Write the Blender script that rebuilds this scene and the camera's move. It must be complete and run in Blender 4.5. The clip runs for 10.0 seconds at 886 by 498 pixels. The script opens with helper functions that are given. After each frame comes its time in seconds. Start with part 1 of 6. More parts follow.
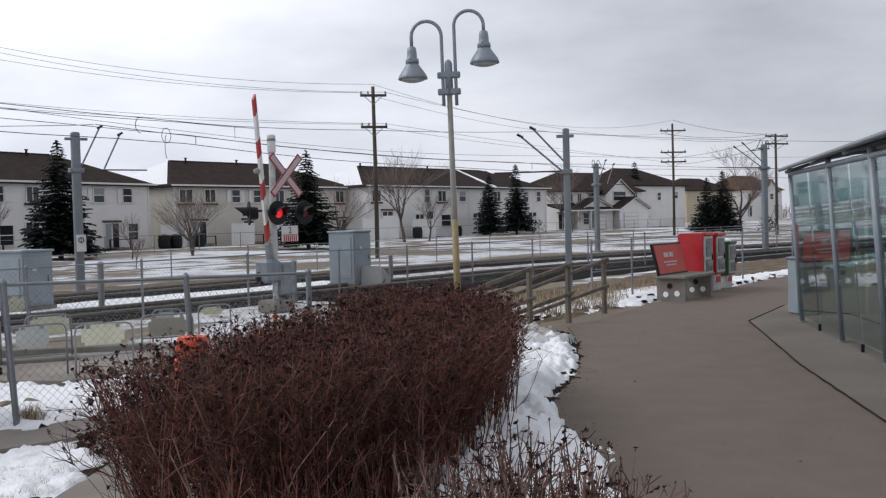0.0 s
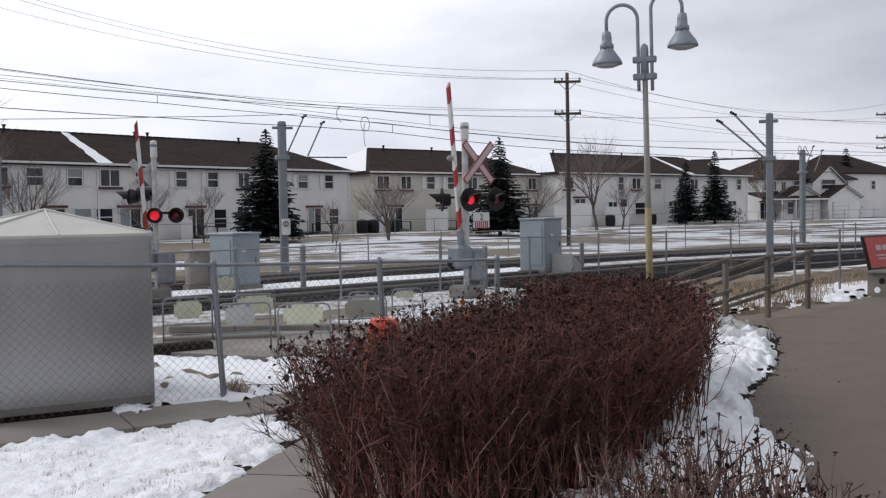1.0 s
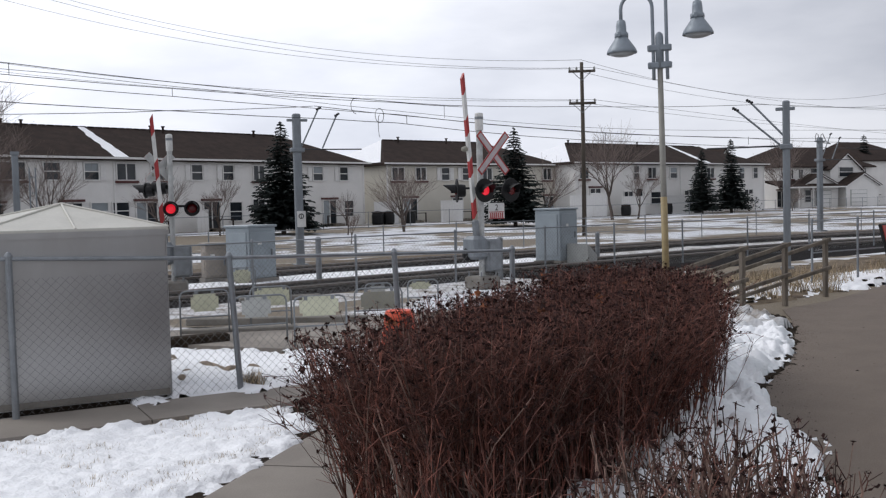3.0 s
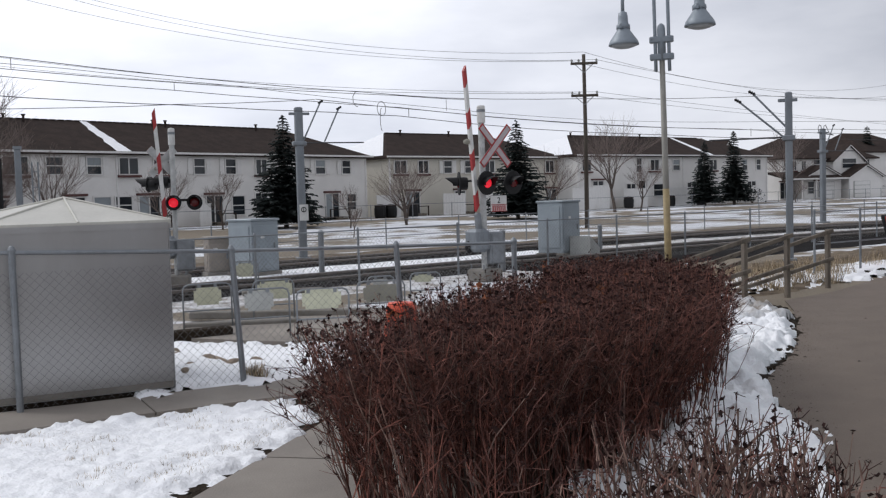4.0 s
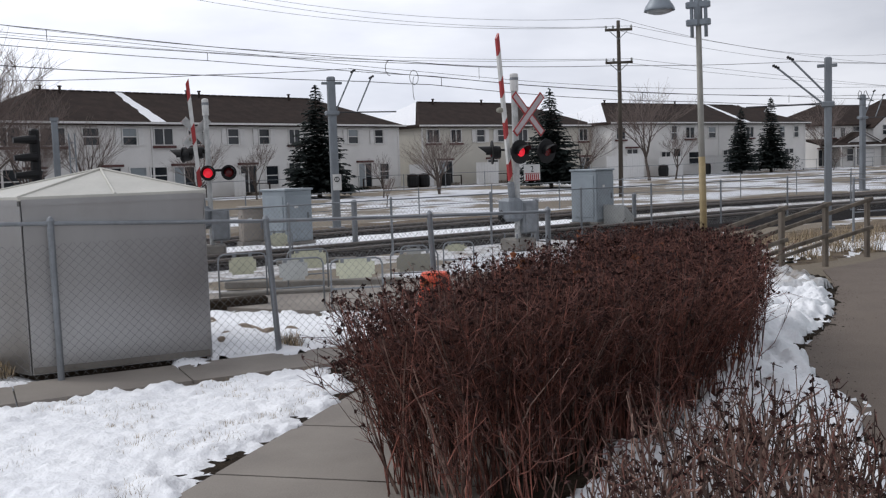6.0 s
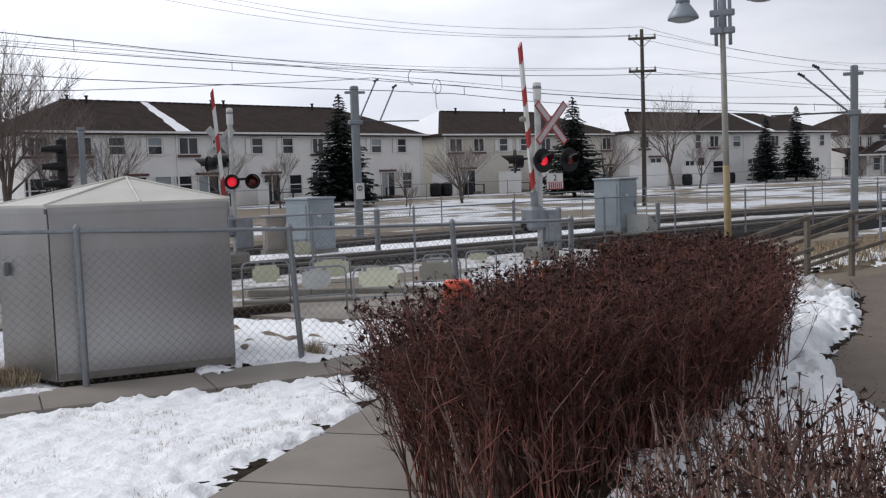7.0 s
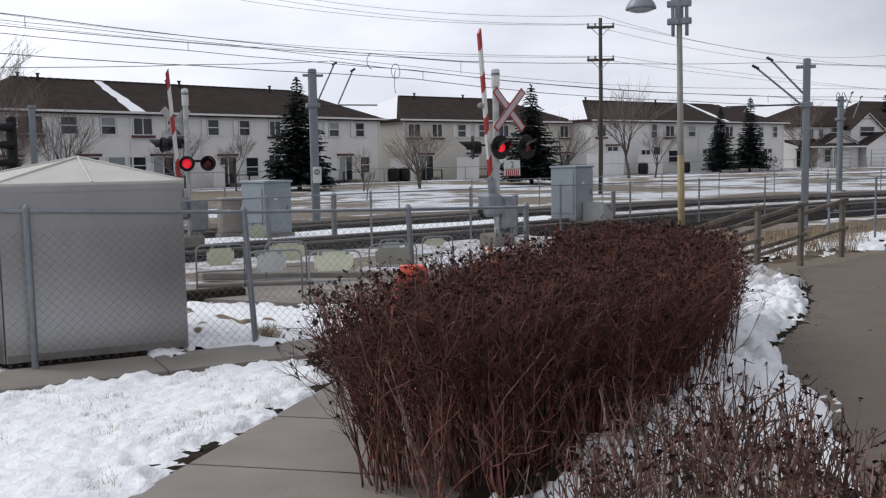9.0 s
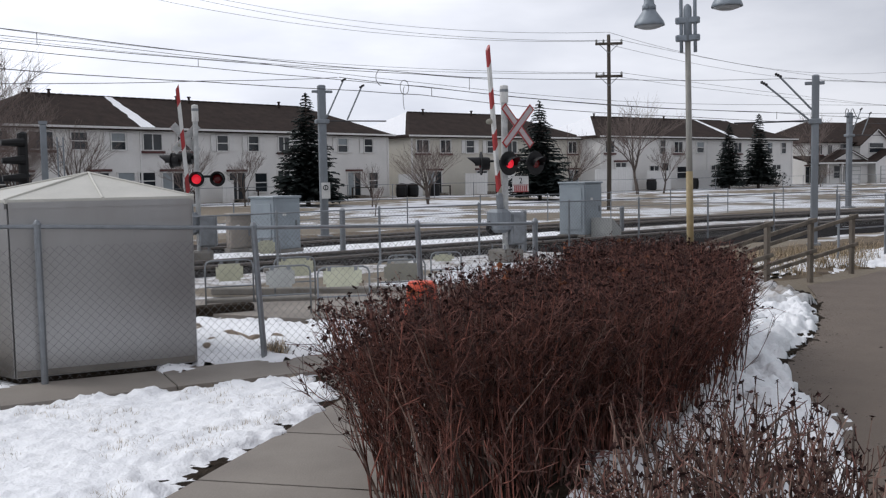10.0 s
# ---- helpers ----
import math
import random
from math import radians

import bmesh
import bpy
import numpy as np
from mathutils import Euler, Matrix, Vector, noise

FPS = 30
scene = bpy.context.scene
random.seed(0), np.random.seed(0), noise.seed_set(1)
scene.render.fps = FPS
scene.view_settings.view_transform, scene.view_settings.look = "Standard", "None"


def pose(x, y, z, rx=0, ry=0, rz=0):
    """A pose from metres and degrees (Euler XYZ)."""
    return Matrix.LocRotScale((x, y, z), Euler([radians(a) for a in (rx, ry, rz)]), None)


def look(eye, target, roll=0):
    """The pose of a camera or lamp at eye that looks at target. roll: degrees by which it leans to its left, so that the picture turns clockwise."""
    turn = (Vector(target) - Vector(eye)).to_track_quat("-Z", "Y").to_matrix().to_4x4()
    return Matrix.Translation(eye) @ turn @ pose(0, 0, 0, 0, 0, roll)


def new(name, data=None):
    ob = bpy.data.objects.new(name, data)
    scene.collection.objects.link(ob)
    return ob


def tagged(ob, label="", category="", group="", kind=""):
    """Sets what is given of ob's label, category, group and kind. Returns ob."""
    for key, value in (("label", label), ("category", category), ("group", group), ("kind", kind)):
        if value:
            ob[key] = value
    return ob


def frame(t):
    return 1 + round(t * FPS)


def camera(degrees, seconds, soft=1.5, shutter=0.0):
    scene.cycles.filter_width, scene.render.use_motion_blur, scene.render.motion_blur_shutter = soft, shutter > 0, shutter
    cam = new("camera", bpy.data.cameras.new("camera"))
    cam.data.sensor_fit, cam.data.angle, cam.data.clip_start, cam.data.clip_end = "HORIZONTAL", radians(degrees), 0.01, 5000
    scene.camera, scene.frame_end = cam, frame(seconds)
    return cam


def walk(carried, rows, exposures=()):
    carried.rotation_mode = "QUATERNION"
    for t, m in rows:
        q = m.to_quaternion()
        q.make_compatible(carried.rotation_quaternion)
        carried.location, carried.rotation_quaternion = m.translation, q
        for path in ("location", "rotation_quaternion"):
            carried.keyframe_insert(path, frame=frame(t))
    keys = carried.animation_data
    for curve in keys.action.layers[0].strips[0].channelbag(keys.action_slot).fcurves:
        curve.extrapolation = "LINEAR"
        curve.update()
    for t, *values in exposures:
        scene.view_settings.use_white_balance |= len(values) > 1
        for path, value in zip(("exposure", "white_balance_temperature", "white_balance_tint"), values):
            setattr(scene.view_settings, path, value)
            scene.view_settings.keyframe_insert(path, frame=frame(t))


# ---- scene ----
cam = camera(49.51, 10.0, soft=1.25)


def aim(x, y, z, yaw, pitch, roll):
    return pose(x, y, z, 90 + pitch, 0, yaw) @ pose(0, 0, 0, 0, 0, roll)


PATH = [
    (0.0, aim(-0.036, -0.023, 1.607, -0.96, -1.63, -1.52)),
    (0.2, aim(-0.033, -0.018, 1.606, 3.15, -2.10, -1.20)),
    (0.5, aim(-0.025, -0.010, 1.606, 7.22, -2.22, -0.64)),
    (1.0, aim(-0.009, -0.002, 1.608, 10.45, -2.15, -0.95)),
    (1.5, aim(-0.005, -0.005, 1.602, 10.45, -2.00, -1.47)),
    (2.0, aim(-0.005, 0.003, 1.608, 11.16, -2.58, -1.34)),
    (3.5, aim(-0.004, -0.002, 1.606, 11.45, -2.66, -1.48)),
    (4.0, aim(0.006, -0.011, 1.601, 11.56, -3.07, -1.65)),
    (4.5, aim(0.005, -0.008, 1.599, 10.89, -4.98, -1.69)),
    (5.0, aim(-0.005, -0.005, 1.599, 12.35, -5.00, -1.83)),
    (5.2, aim(-0.004, -0.004, 1.600, 13.25, -4.84, -1.85)),
    (6.5, aim(-0.001, -0.002, 1.604, 13.90, -4.83, -1.98)),
    (7.0, aim(-0.003, 0.001, 1.597, 14.91, -4.26, -1.92)),
    (7.5, aim(0.000, 0.000, 1.600, 15.30, -4.58, -1.70)),
    (8.0, aim(0.008, 0.002, 1.598, 14.36, -4.92, -1.77)),
    (8.5, aim(0.013, -0.010, 1.599, 12.82, -5.34, -1.27)),
    (9.0, aim(0.016, -0.018, 1.597, 12.37, -5.19, -1.00)),
    (9.5, aim(0.015, -0.020, 1.599, 12.14, -5.52, -1.23)),
    (10.0, aim(0.010, -0.024, 1.601, 12.84, -4.25, -0.93)),
]
walk(cam, PATH)

# ---- light ----
SUN_DIR = Vector((-0.8, 0.1, 0.8)).normalized()   # where the light comes from
world = bpy.data.worlds.new("overcast_sky")
scene.world = world
world.use_nodes = True
wn, wl = world.node_tree.nodes, world.node_tree.links
wn.clear()
w_out = wn.new("ShaderNodeOutputWorld")
sky = wn.new("ShaderNodeTexSky")
sky.sky_type = "NISHITA"
sky.sun_disc = False
sky.sun_elevation = math.asin(SUN_DIR.z)
sky.sun_rotation = math.atan2(SUN_DIR.x, SUN_DIR.y)
bg_sky = wn.new("ShaderNodeBackground")
bg_sky.inputs["Strength"].default_value = 0.05
wl.new(sky.outputs[0], bg_sky.inputs[0])
w_tc = wn.new("ShaderNodeTexCoord")
w_map = wn.new("ShaderNodeMapping")
w_map.inputs["Scale"].default_value = (1.0, 1.0, 3.2)
w_map.inputs["Location"].default_value = (0.35, 0.2, 0.1)
wl.new(w_tc.outputs["Generated"], w_map.inputs[0])
w_noise = wn.new("ShaderNodeTexNoise")
w_noise.inputs["Scale"].default_value = 2.1
w_noise.inputs["Detail"].default_value = 6
w_noise.inputs["Roughness"].default_value = 0.52
wl.new(w_map.outputs[0], w_noise.inputs["Vector"])
w_ramp = wn.new("ShaderNodeValToRGB")
w_ramp.color_ramp.elements[0].position = 0.34
w_ramp.color_ramp.elements[0].color = (0.622, 0.652, 0.745, 1)
w_ramp.color_ramp.elements[1].position = 0.60
w_ramp.color_ramp.elements[1].color = (0.950, 0.972, 1.055, 1)
wl.new(w_noise.outputs["Fac"], w_ramp.inputs[0])
bg_cloud = wn.new("ShaderNodeBackground")
w_dot = wn.new("ShaderNodeVectorMath")     # thinner, brighter cloud towards the hidden sun
w_dot.operation = "DOT_PRODUCT"
w_dot.inputs[1].default_value = (-0.85, 0.1, -0.25)
wl.new(w_tc.outputs["Generated"], w_dot.inputs[0])
w_glow = wn.new("ShaderNodeMapRange")
w_glow.inputs["From Min"].default_value, w_glow.inputs["From Max"].default_value = -0.22, 0.30
w_glow.inputs["To Min"].default_value, w_glow.inputs["To Max"].default_value = 0.76, 1.19
wl.new(w_dot.outputs["Value"], w_glow.inputs[0])
wl.new(w_glow.outputs[0], bg_cloud.inputs["Strength"])
wl.new(w_ramp.outputs[0], bg_cloud.inputs[0])
w_add = wn.new("ShaderNodeMixShader")
w_add.inputs[0].default_value = 0.93
wl.new(bg_sky.outputs[0], w_add.inputs[1])
wl.new(bg_cloud.outputs[0], w_add.inputs[2])
wl.new(w_add.outputs[0], w_out.inputs[0])

sun_data = bpy.data.lights.new("sun", "SUN")
sun_data.energy = 1.1
sun_data.angle = radians(25)
sun_data.color = (1.0, 0.985, 0.97)
sun = new("sun", sun_data)
sun.matrix_world = look(SUN_DIR * 60, (0, 0, 0))
scene.view_settings.exposure = 0.0


# ---- materials ----
def mat(name, color, rough=0.7, metal=0.0, vary=0.15, scale=6.0, fine=60.0, bump=0.15, tint=None, lo=0.35, hi=0.65,
        stretch=(1, 1, 1), island=False, random_ob=False):
    """A surface with colour variation at two scales, and fine relief."""
    m = bpy.data.materials.new(name)
    m.use_nodes = True
    nt = m.node_tree
    n, l = nt.nodes, nt.links
    b = n["Principled BSDF"]
    b.inputs["Roughness"].default_value = rough
    b.inputs["Metallic"].default_value = metal
    tc, mp = n.new("ShaderNodeTexCoord"), n.new("ShaderNodeMapping")
    mp.inputs["Scale"].default_value = stretch
    l.new(tc.outputs["Object"], mp.inputs[0])
    n1, n2 = n.new("ShaderNodeTexNoise"), n.new("ShaderNodeTexNoise")
    n1.inputs["Scale"].default_value, n1.inputs["Detail"].default_value = scale, 5
    n2.inputs["Scale"].default_value, n2.inputs["Detail"].default_value = fine, 3
    l.new(mp.outputs[0], n1.inputs["Vector"])
    l.new(mp.outputs[0], n2.inputs["Vector"])
    r = n.new("ShaderNodeValToRGB")
    c2 = tint or tuple(c * (1 - 2 * vary) for c in color)
    r.color_ramp.elements[0].position, r.color_ramp.elements[1].position = lo, hi
    r.color_ramp.elements[0].color, r.color_ramp.elements[1].color = (*c2, 1), (*color, 1)
    l.new(n1.outputs["Fac"], r.inputs[0])
    mx = n.new("ShaderNodeMix")
    mx.data_type, mx.blend_type = "RGBA", "MULTIPLY"
    mx.inputs[0].default_value = min(1.0, vary * 2.5)
    l.new(r.outputs[0], mx.inputs[6])
    l.new(n2.outputs["Fac"], mx.inputs[7])
    out = mx.outputs[2]
    if island or random_ob:
        src = n.new("ShaderNodeNewGeometry").outputs["Random Per Island"] if island else n.new("ShaderNodeObjectInfo").outputs["Random"]
        hsv, mr = n.new("ShaderNodeHueSaturation"), n.new("ShaderNodeMapRange")
        mr.inputs["To Min"].default_value, mr.inputs["To Max"].default_value = 0.3, 1.95
        l.new(src, mr.inputs[0])
        l.new(mr.outputs[0], hsv.inputs["Value"])
        l.new(out, hsv.inputs["Color"])
        out = hsv.outputs[0]
    l.new(out, b.inputs["Base Color"])
    if bump:
        bp = n.new("ShaderNodeBump")
        bp.inputs["Strength"].default_value, bp.inputs["Distance"].default_value = bump, 0.02
        l.new(n2.outputs["Fac"], bp.inputs["Height"])
        l.new(bp.outputs[0], b.inputs["Normal"])
    return m


M = {}
M["snow"] = mat("snow", (0.93, 0.938, 0.955), 0.6, vary=0.035, scale=5, fine=38, bump=0.6, tint=(0.85, 0.86, 0.885))
M["old_snow"] = mat("old_snow", (0.70, 0.70, 0.71), 0.65, vary=0.10, scale=3.2, fine=30, bump=0.9, tint=(0.27, 0.235, 0.20), lo=0.36, hi=0.56)
M["asphalt"] = mat("asphalt_path", (0.192, 0.151, 0.121), 0.88, vary=0.14, scale=2.6, fine=110, bump=0.5, tint=(0.160, 0.126, 0.101), lo=0.25, hi=0.7)
M["concrete"] = mat("concrete", (0.30, 0.268, 0.232), 0.85, vary=0.09, scale=1.6, fine=90, bump=0.2, tint=(0.235, 0.208, 0.182))
M["concrete_grey"] = mat("concrete_grey", (0.25, 0.232, 0.205), 0.85, vary=0.12, scale=4, fine=70, bump=0.3, tint=(0.18, 0.165, 0.145))
M["pad"] = mat("worn_pad_concrete", (0.205, 0.174, 0.146), 0.88, vary=0.14, scale=0.9, fine=80, bump=0.4, tint=(0.150, 0.130, 0.109))
M["soil"] = mat("dark_soil", (0.06, 0.045, 0.032), 0.95, vary=0.25, scale=9, fine=60, bump=0.8)
M["ballast"] = mat("ballast", (0.036, 0.033, 0.033), 0.95, vary=0.3, scale=14, fine=30, bump=1.0, tint=(0.022, 0.020, 0.020))
M["tie"] = mat("tarred_tie_timber", (0.050, 0.043, 0.038), 0.95, vary=0.2, scale=5, fine=40, bump=0.4)
M["steel"] = mat("rail_steel", (0.20, 0.17, 0.15), 0.45, 0.8, vary=0.15, scale=8, bump=0.05)
M["galv"] = mat("galvanized_steel", (0.28, 0.30, 0.32), 0.5, 0.55, vary=0.10, scale=7, fine=40, bump=0.05)
M["mesh_wire"] = mat("chain_link_wire", (0.19, 0.192, 0.195), 0.55, 0.5, vary=0.05, scale=5, bump=0)
M["alu"] = mat("brushed_aluminium", (0.44, 0.442, 0.445), 0.30, 0.85, vary=0.04, scale=1.1, fine=12, bump=0.02, stretch=(1.0, 1.0, 0.45), tint=(0.36, 0.352, 0.345))
M["cream"] = mat("cream_roof_paint", (0.57, 0.555, 0.50), 0.5, vary=0.06, scale=3, fine=40, bump=0.05)
M["greybox"] = mat("grey_cabinet_paint", (0.30, 0.345, 0.375), 0.45, vary=0.07, scale=3, fine=50, bump=0.03)
M["beigebox"] = mat("beige_cabinet_paint", (0.33, 0.29, 0.25), 0.6, vary=0.1, scale=3, fine=50, bump=0.05)
M["polegrey"] = mat("grey_pole_paint", (0.235, 0.26, 0.285), 0.5, 0.2, vary=0.10, scale=5, fine=40, bump=0.04, stretch=(1, 1, 0.3))
M["lampgrey"] = mat("lamp_grey_paint", (0.25, 0.285, 0.32), 0.45, 0.2, vary=0.06, scale=6, fine=40, bump=0.03)
M["lamppole"] = mat("lamp_pole_paint", (0.30, 0.29, 0.26), 0.55, 0.1, vary=0.10, scale=4, fine=40, bump=0.03)
M["yellow"] = mat("faded_yellow_paint", (0.37, 0.285, 0.145), 0.6, vary=0.12, scale=6, fine=50, bump=0.05)
M["timber_pole"] = mat("weathered_pole_timber", (0.14, 0.12, 0.10), 0.9, vary=0.2, scale=5, fine=50, bump=0.3, stretch=(1, 1, 0.08))
M["wood_rail"] = mat("weathered_brown_wood", (0.245, 0.205, 0.165), 0.85, vary=0.2, scale=9, fine=60, bump=0.3, stretch=(1, 1, 0.2))
M["wire"] = mat("overhead_wire", (0.06, 0.06, 0.065), 0.6, 0.3, vary=0.05, bump=0)
M["black"] = mat("black_paint", (0.012, 0.012, 0.013), 0.5, vary=0.1, bump=0.02)
M["white"] = mat("white_paint", (0.72, 0.72, 0.70), 0.5, vary=0.08, scale=5, fine=40, bump=0.03)
M["whitemast"] = mat("worn_white_mast_paint", (0.62, 0.63, 0.62), 0.5, 0.1, vary=0.15, scale=7, fine=40, bump=0.05)
M["red"] = mat("red_reflective", (0.40, 0.026, 0.028), 0.4, vary=0.08, scale=10, fine=60, bump=0.02)
M["pink"] = mat("reflective_white", (0.50, 0.44, 0.45), 0.4, vary=0.06, scale=10, fine=60, bump=0.02)
M["redbox"] = mat("red_box_paint", (0.48, 0.014, 0.022), 0.35, vary=0.07, scale=6, fine=60, bump=0.02)
M["adred"] = mat("faded_red_poster", (0.55, 0.075, 0.06), 0.55, vary=0.08, scale=4, fine=50, bump=0.02)
M["green"] = mat("dark_green_paint", (0.02, 0.10, 0.045), 0.4, vary=0.08, scale=6, fine=60, bump=0.02)
M["orange"] = mat("orange_plastic", (0.80, 0.10, 0.04), 0.5, vary=0.08, scale=8, fine=60, bump=0.05)
M["panel_y"] = mat("pale_yellow_panel", (0.58, 0.58, 0.43), 0.5, vary=0.08, scale=5, fine=50, bump=0.03)
M["sill"] = mat("dark_red_sill_paint", (0.105, 0.035, 0.032), 0.7, vary=0.1, scale=3, fine=30, bump=0.05)
M["panel_g"] = mat("grey_panel", (0.44, 0.45, 0.43), 0.5, vary=0.08, scale=5, fine=50, bump=0.03)
M["panel_b"] = mat("beige_grey_panel", (0.30, 0.29, 0.24), 0.55, vary=0.08, scale=5, fine=50, bump=0.03)
M["siding_w"] = mat("white_vinyl_siding", (0.76, 0.745, 0.72), 0.6, vary=0.04, scale=0.6, fine=8, bump=0.1)
M["siding_c"] = mat("cream_vinyl_siding", (0.60, 0.57, 0.50), 0.6, vary=0.04, scale=0.6, fine=8, bump=0.1)
M["siding_t"] = mat("tan_vinyl_siding", (0.50, 0.42, 0.29), 0.6, vary=0.05, scale=0.6, fine=8, bump=0.1)
M["trim"] = mat("white_trim", (0.74, 0.73, 0.71), 0.5, vary=0.04, bump=0)
M["shingle"] = mat("dark_brown_shingles", (0.066, 0.048, 0.042), 0.95, vary=0.22, scale=1.5, fine=9, bump=0.4, tint=(0.046, 0.036, 0.032))
M["shingle_b"] = mat("brown_shingles", (0.17, 0.10, 0.065), 0.9, vary=0.2, scale=1.5, fine=9, bump=0.4)
M["glass_dark"] = mat("dark_window_glass", (0.035, 0.042, 0.05), 0.08, vary=0.2, scale=0.5, bump=0)
# the mottled grey and dark tones stand in for reflections in the door glass
M["display"] = mat("display_glass_painted_reflections", (0.20, 0.225, 0.215), 0.15, vary=0.25, scale=5, fine=14, bump=0, tint=(0.05, 0.06, 0.058))
M["blind"] = mat("window_with_blind", (0.34, 0.38, 0.40), 0.25, vary=0.1, scale=0.7, bump=0)
M["winframe"] = mat("white_window_frame", (0.70, 0.69, 0.67), 0.5, vary=0.03, bump=0)
M["bark"] = mat("grey_brown_bark", (0.15, 0.118, 0.10), 0.9, vary=0.2, scale=12, fine=60, bump=0.3)
M["twig"] = mat("thin_grey_twigs", (0.23, 0.178, 0.158), 0.9, vary=0.15, scale=10, fine=60, bump=0)
M["needles"] = mat("spruce_needles", (0.036, 0.046, 0.042), 0.85, vary=0.2, scale=3, fine=30, bump=0, tint=(0.016, 0.022, 0.021), island=True)
M["hedge_stem"] = mat("hedge_stems", (0.265, 0.098, 0.070), 0.85, vary=0.2, scale=14, fine=60, bump=0.1, tint=(0.085, 0.034, 0.027), island=True)
M["hedge_grey"] = mat("hedge_grey_stems", (0.27, 0.175, 0.14), 0.85, vary=0.2, scale=14, fine=60, bump=0.1, tint=(0.085, 0.052, 0.042), island=True)
M["hedge_leaf"] = mat("withered_hedge_clusters", (0.054, 0.025, 0.022), 0.9, vary=0.2, scale=14, fine=60, bump=0, tint=(0.034, 0.016, 0.014), island=True)
M["dry_leaf"] = mat("dry_orange_leaves", (0.27, 0.09, 0.035), 0.85, vary=0.2, scale=14, fine=60, bump=0, island=True)
M["grass"] = mat("dry_grass", (0.36, 0.285, 0.19), 0.95, vary=0.12, scale=5, fine=40, bump=0.5, island=True)
M["verge"] = mat("dry_verge", (0.27, 0.215, 0.155), 0.95, vary=0.2, scale=3, fine=40, bump=0.8, tint=(0.13, 0.10, 0.075))
M["rock"] = mat("tan_rock", (0.42, 0.33, 0.245), 0.9, vary=0.2, scale=5, fine=40, bump=0.5)

for key, level in (("ballast", 0.05), ("soil", 0.1), ("verge", 0.1), ("grass", 0.15), ("hedge_stem", 0.35), ("hedge_leaf", 0.2), ("hedge_grey", 0.4), ("needles", 0.2), ("timber_pole", 0.15), ("tie", 0.1), ("shingle", 0.08), ("shingle_b", 0.08), ("black", 0.25)):
    M[key].node_tree.nodes["Principled BSDF"].inputs["Specular IOR Level"].default_value = level   # loose, dull surfaces


def lens_mat(name, color, strength):
    m = mat(name, color, 0.25, vary=0.05, bump=0)
    b = m.node_tree.nodes["Principled BSDF"]
    b.inputs["Emission Color"].default_value = (*color, 1)
    b.inputs["Emission Strength"].default_value = strength
    return m


M["lens_on"] = lens_mat("lit_red_lens", (0.80, 0.02, 0.04), 0.65)
M["lens_off"] = lens_mat("dim_red_lens", (0.11, 0.008, 0.010), 0.04)
M["lens_clear"] = mat("frosted_lamp_lens", (0.42, 0.44, 0.46), 0.3, vary=0.08, bump=0)


def glass_mat(name, tint):
    m = bpy.data.materials.new(name)
    m.use_nodes = True
    n, l = m.node_tree.nodes, m.node_tree.links
    n.clear()
    o, mix = n.new("ShaderNodeOutputMaterial"), n.new("ShaderNodeMixShader")
    tr, gl, fr = n.new("ShaderNodeBsdfTransparent"), n.new("ShaderNodeBsdfGlossy"), n.new("ShaderNodeLayerWeight")
    tr.inputs[0].default_value = (*tint, 1)
    gl.inputs["Roughness"].default_value = 0.03
    fr.inputs[0].default_value = 0.5
    pw, ad = n.new("ShaderNodeMath"), n.new("ShaderNodeMath")
    pw.operation, ad.operation = "POWER", "MULTIPLY_ADD"
    pw.inputs[1].default_value = 4.0
    ad.inputs[1].default_value, ad.inputs[2].default_value = 0.9, 0.05
    l.new(fr.outputs["Facing"], pw.inputs[0])
    l.new(pw.outputs[0], ad.inputs[0])
    l.new(ad.outputs[0], mix.inputs[0])
    l.new(tr.outputs[0], mix.inputs[1])
    l.new(gl.outputs[0], mix.inputs[2])
    l.new(mix.outputs[0], o.inputs[0])
    return m


M["pane"] = glass_mat("shelter_glass", (0.77, 0.86, 0.86))
M["roof_sheet"] = mat("grey_roof_sheet", (0.16, 0.19, 0.21), 0.35, vary=0.1, scale=2, fine=30, bump=0.02)


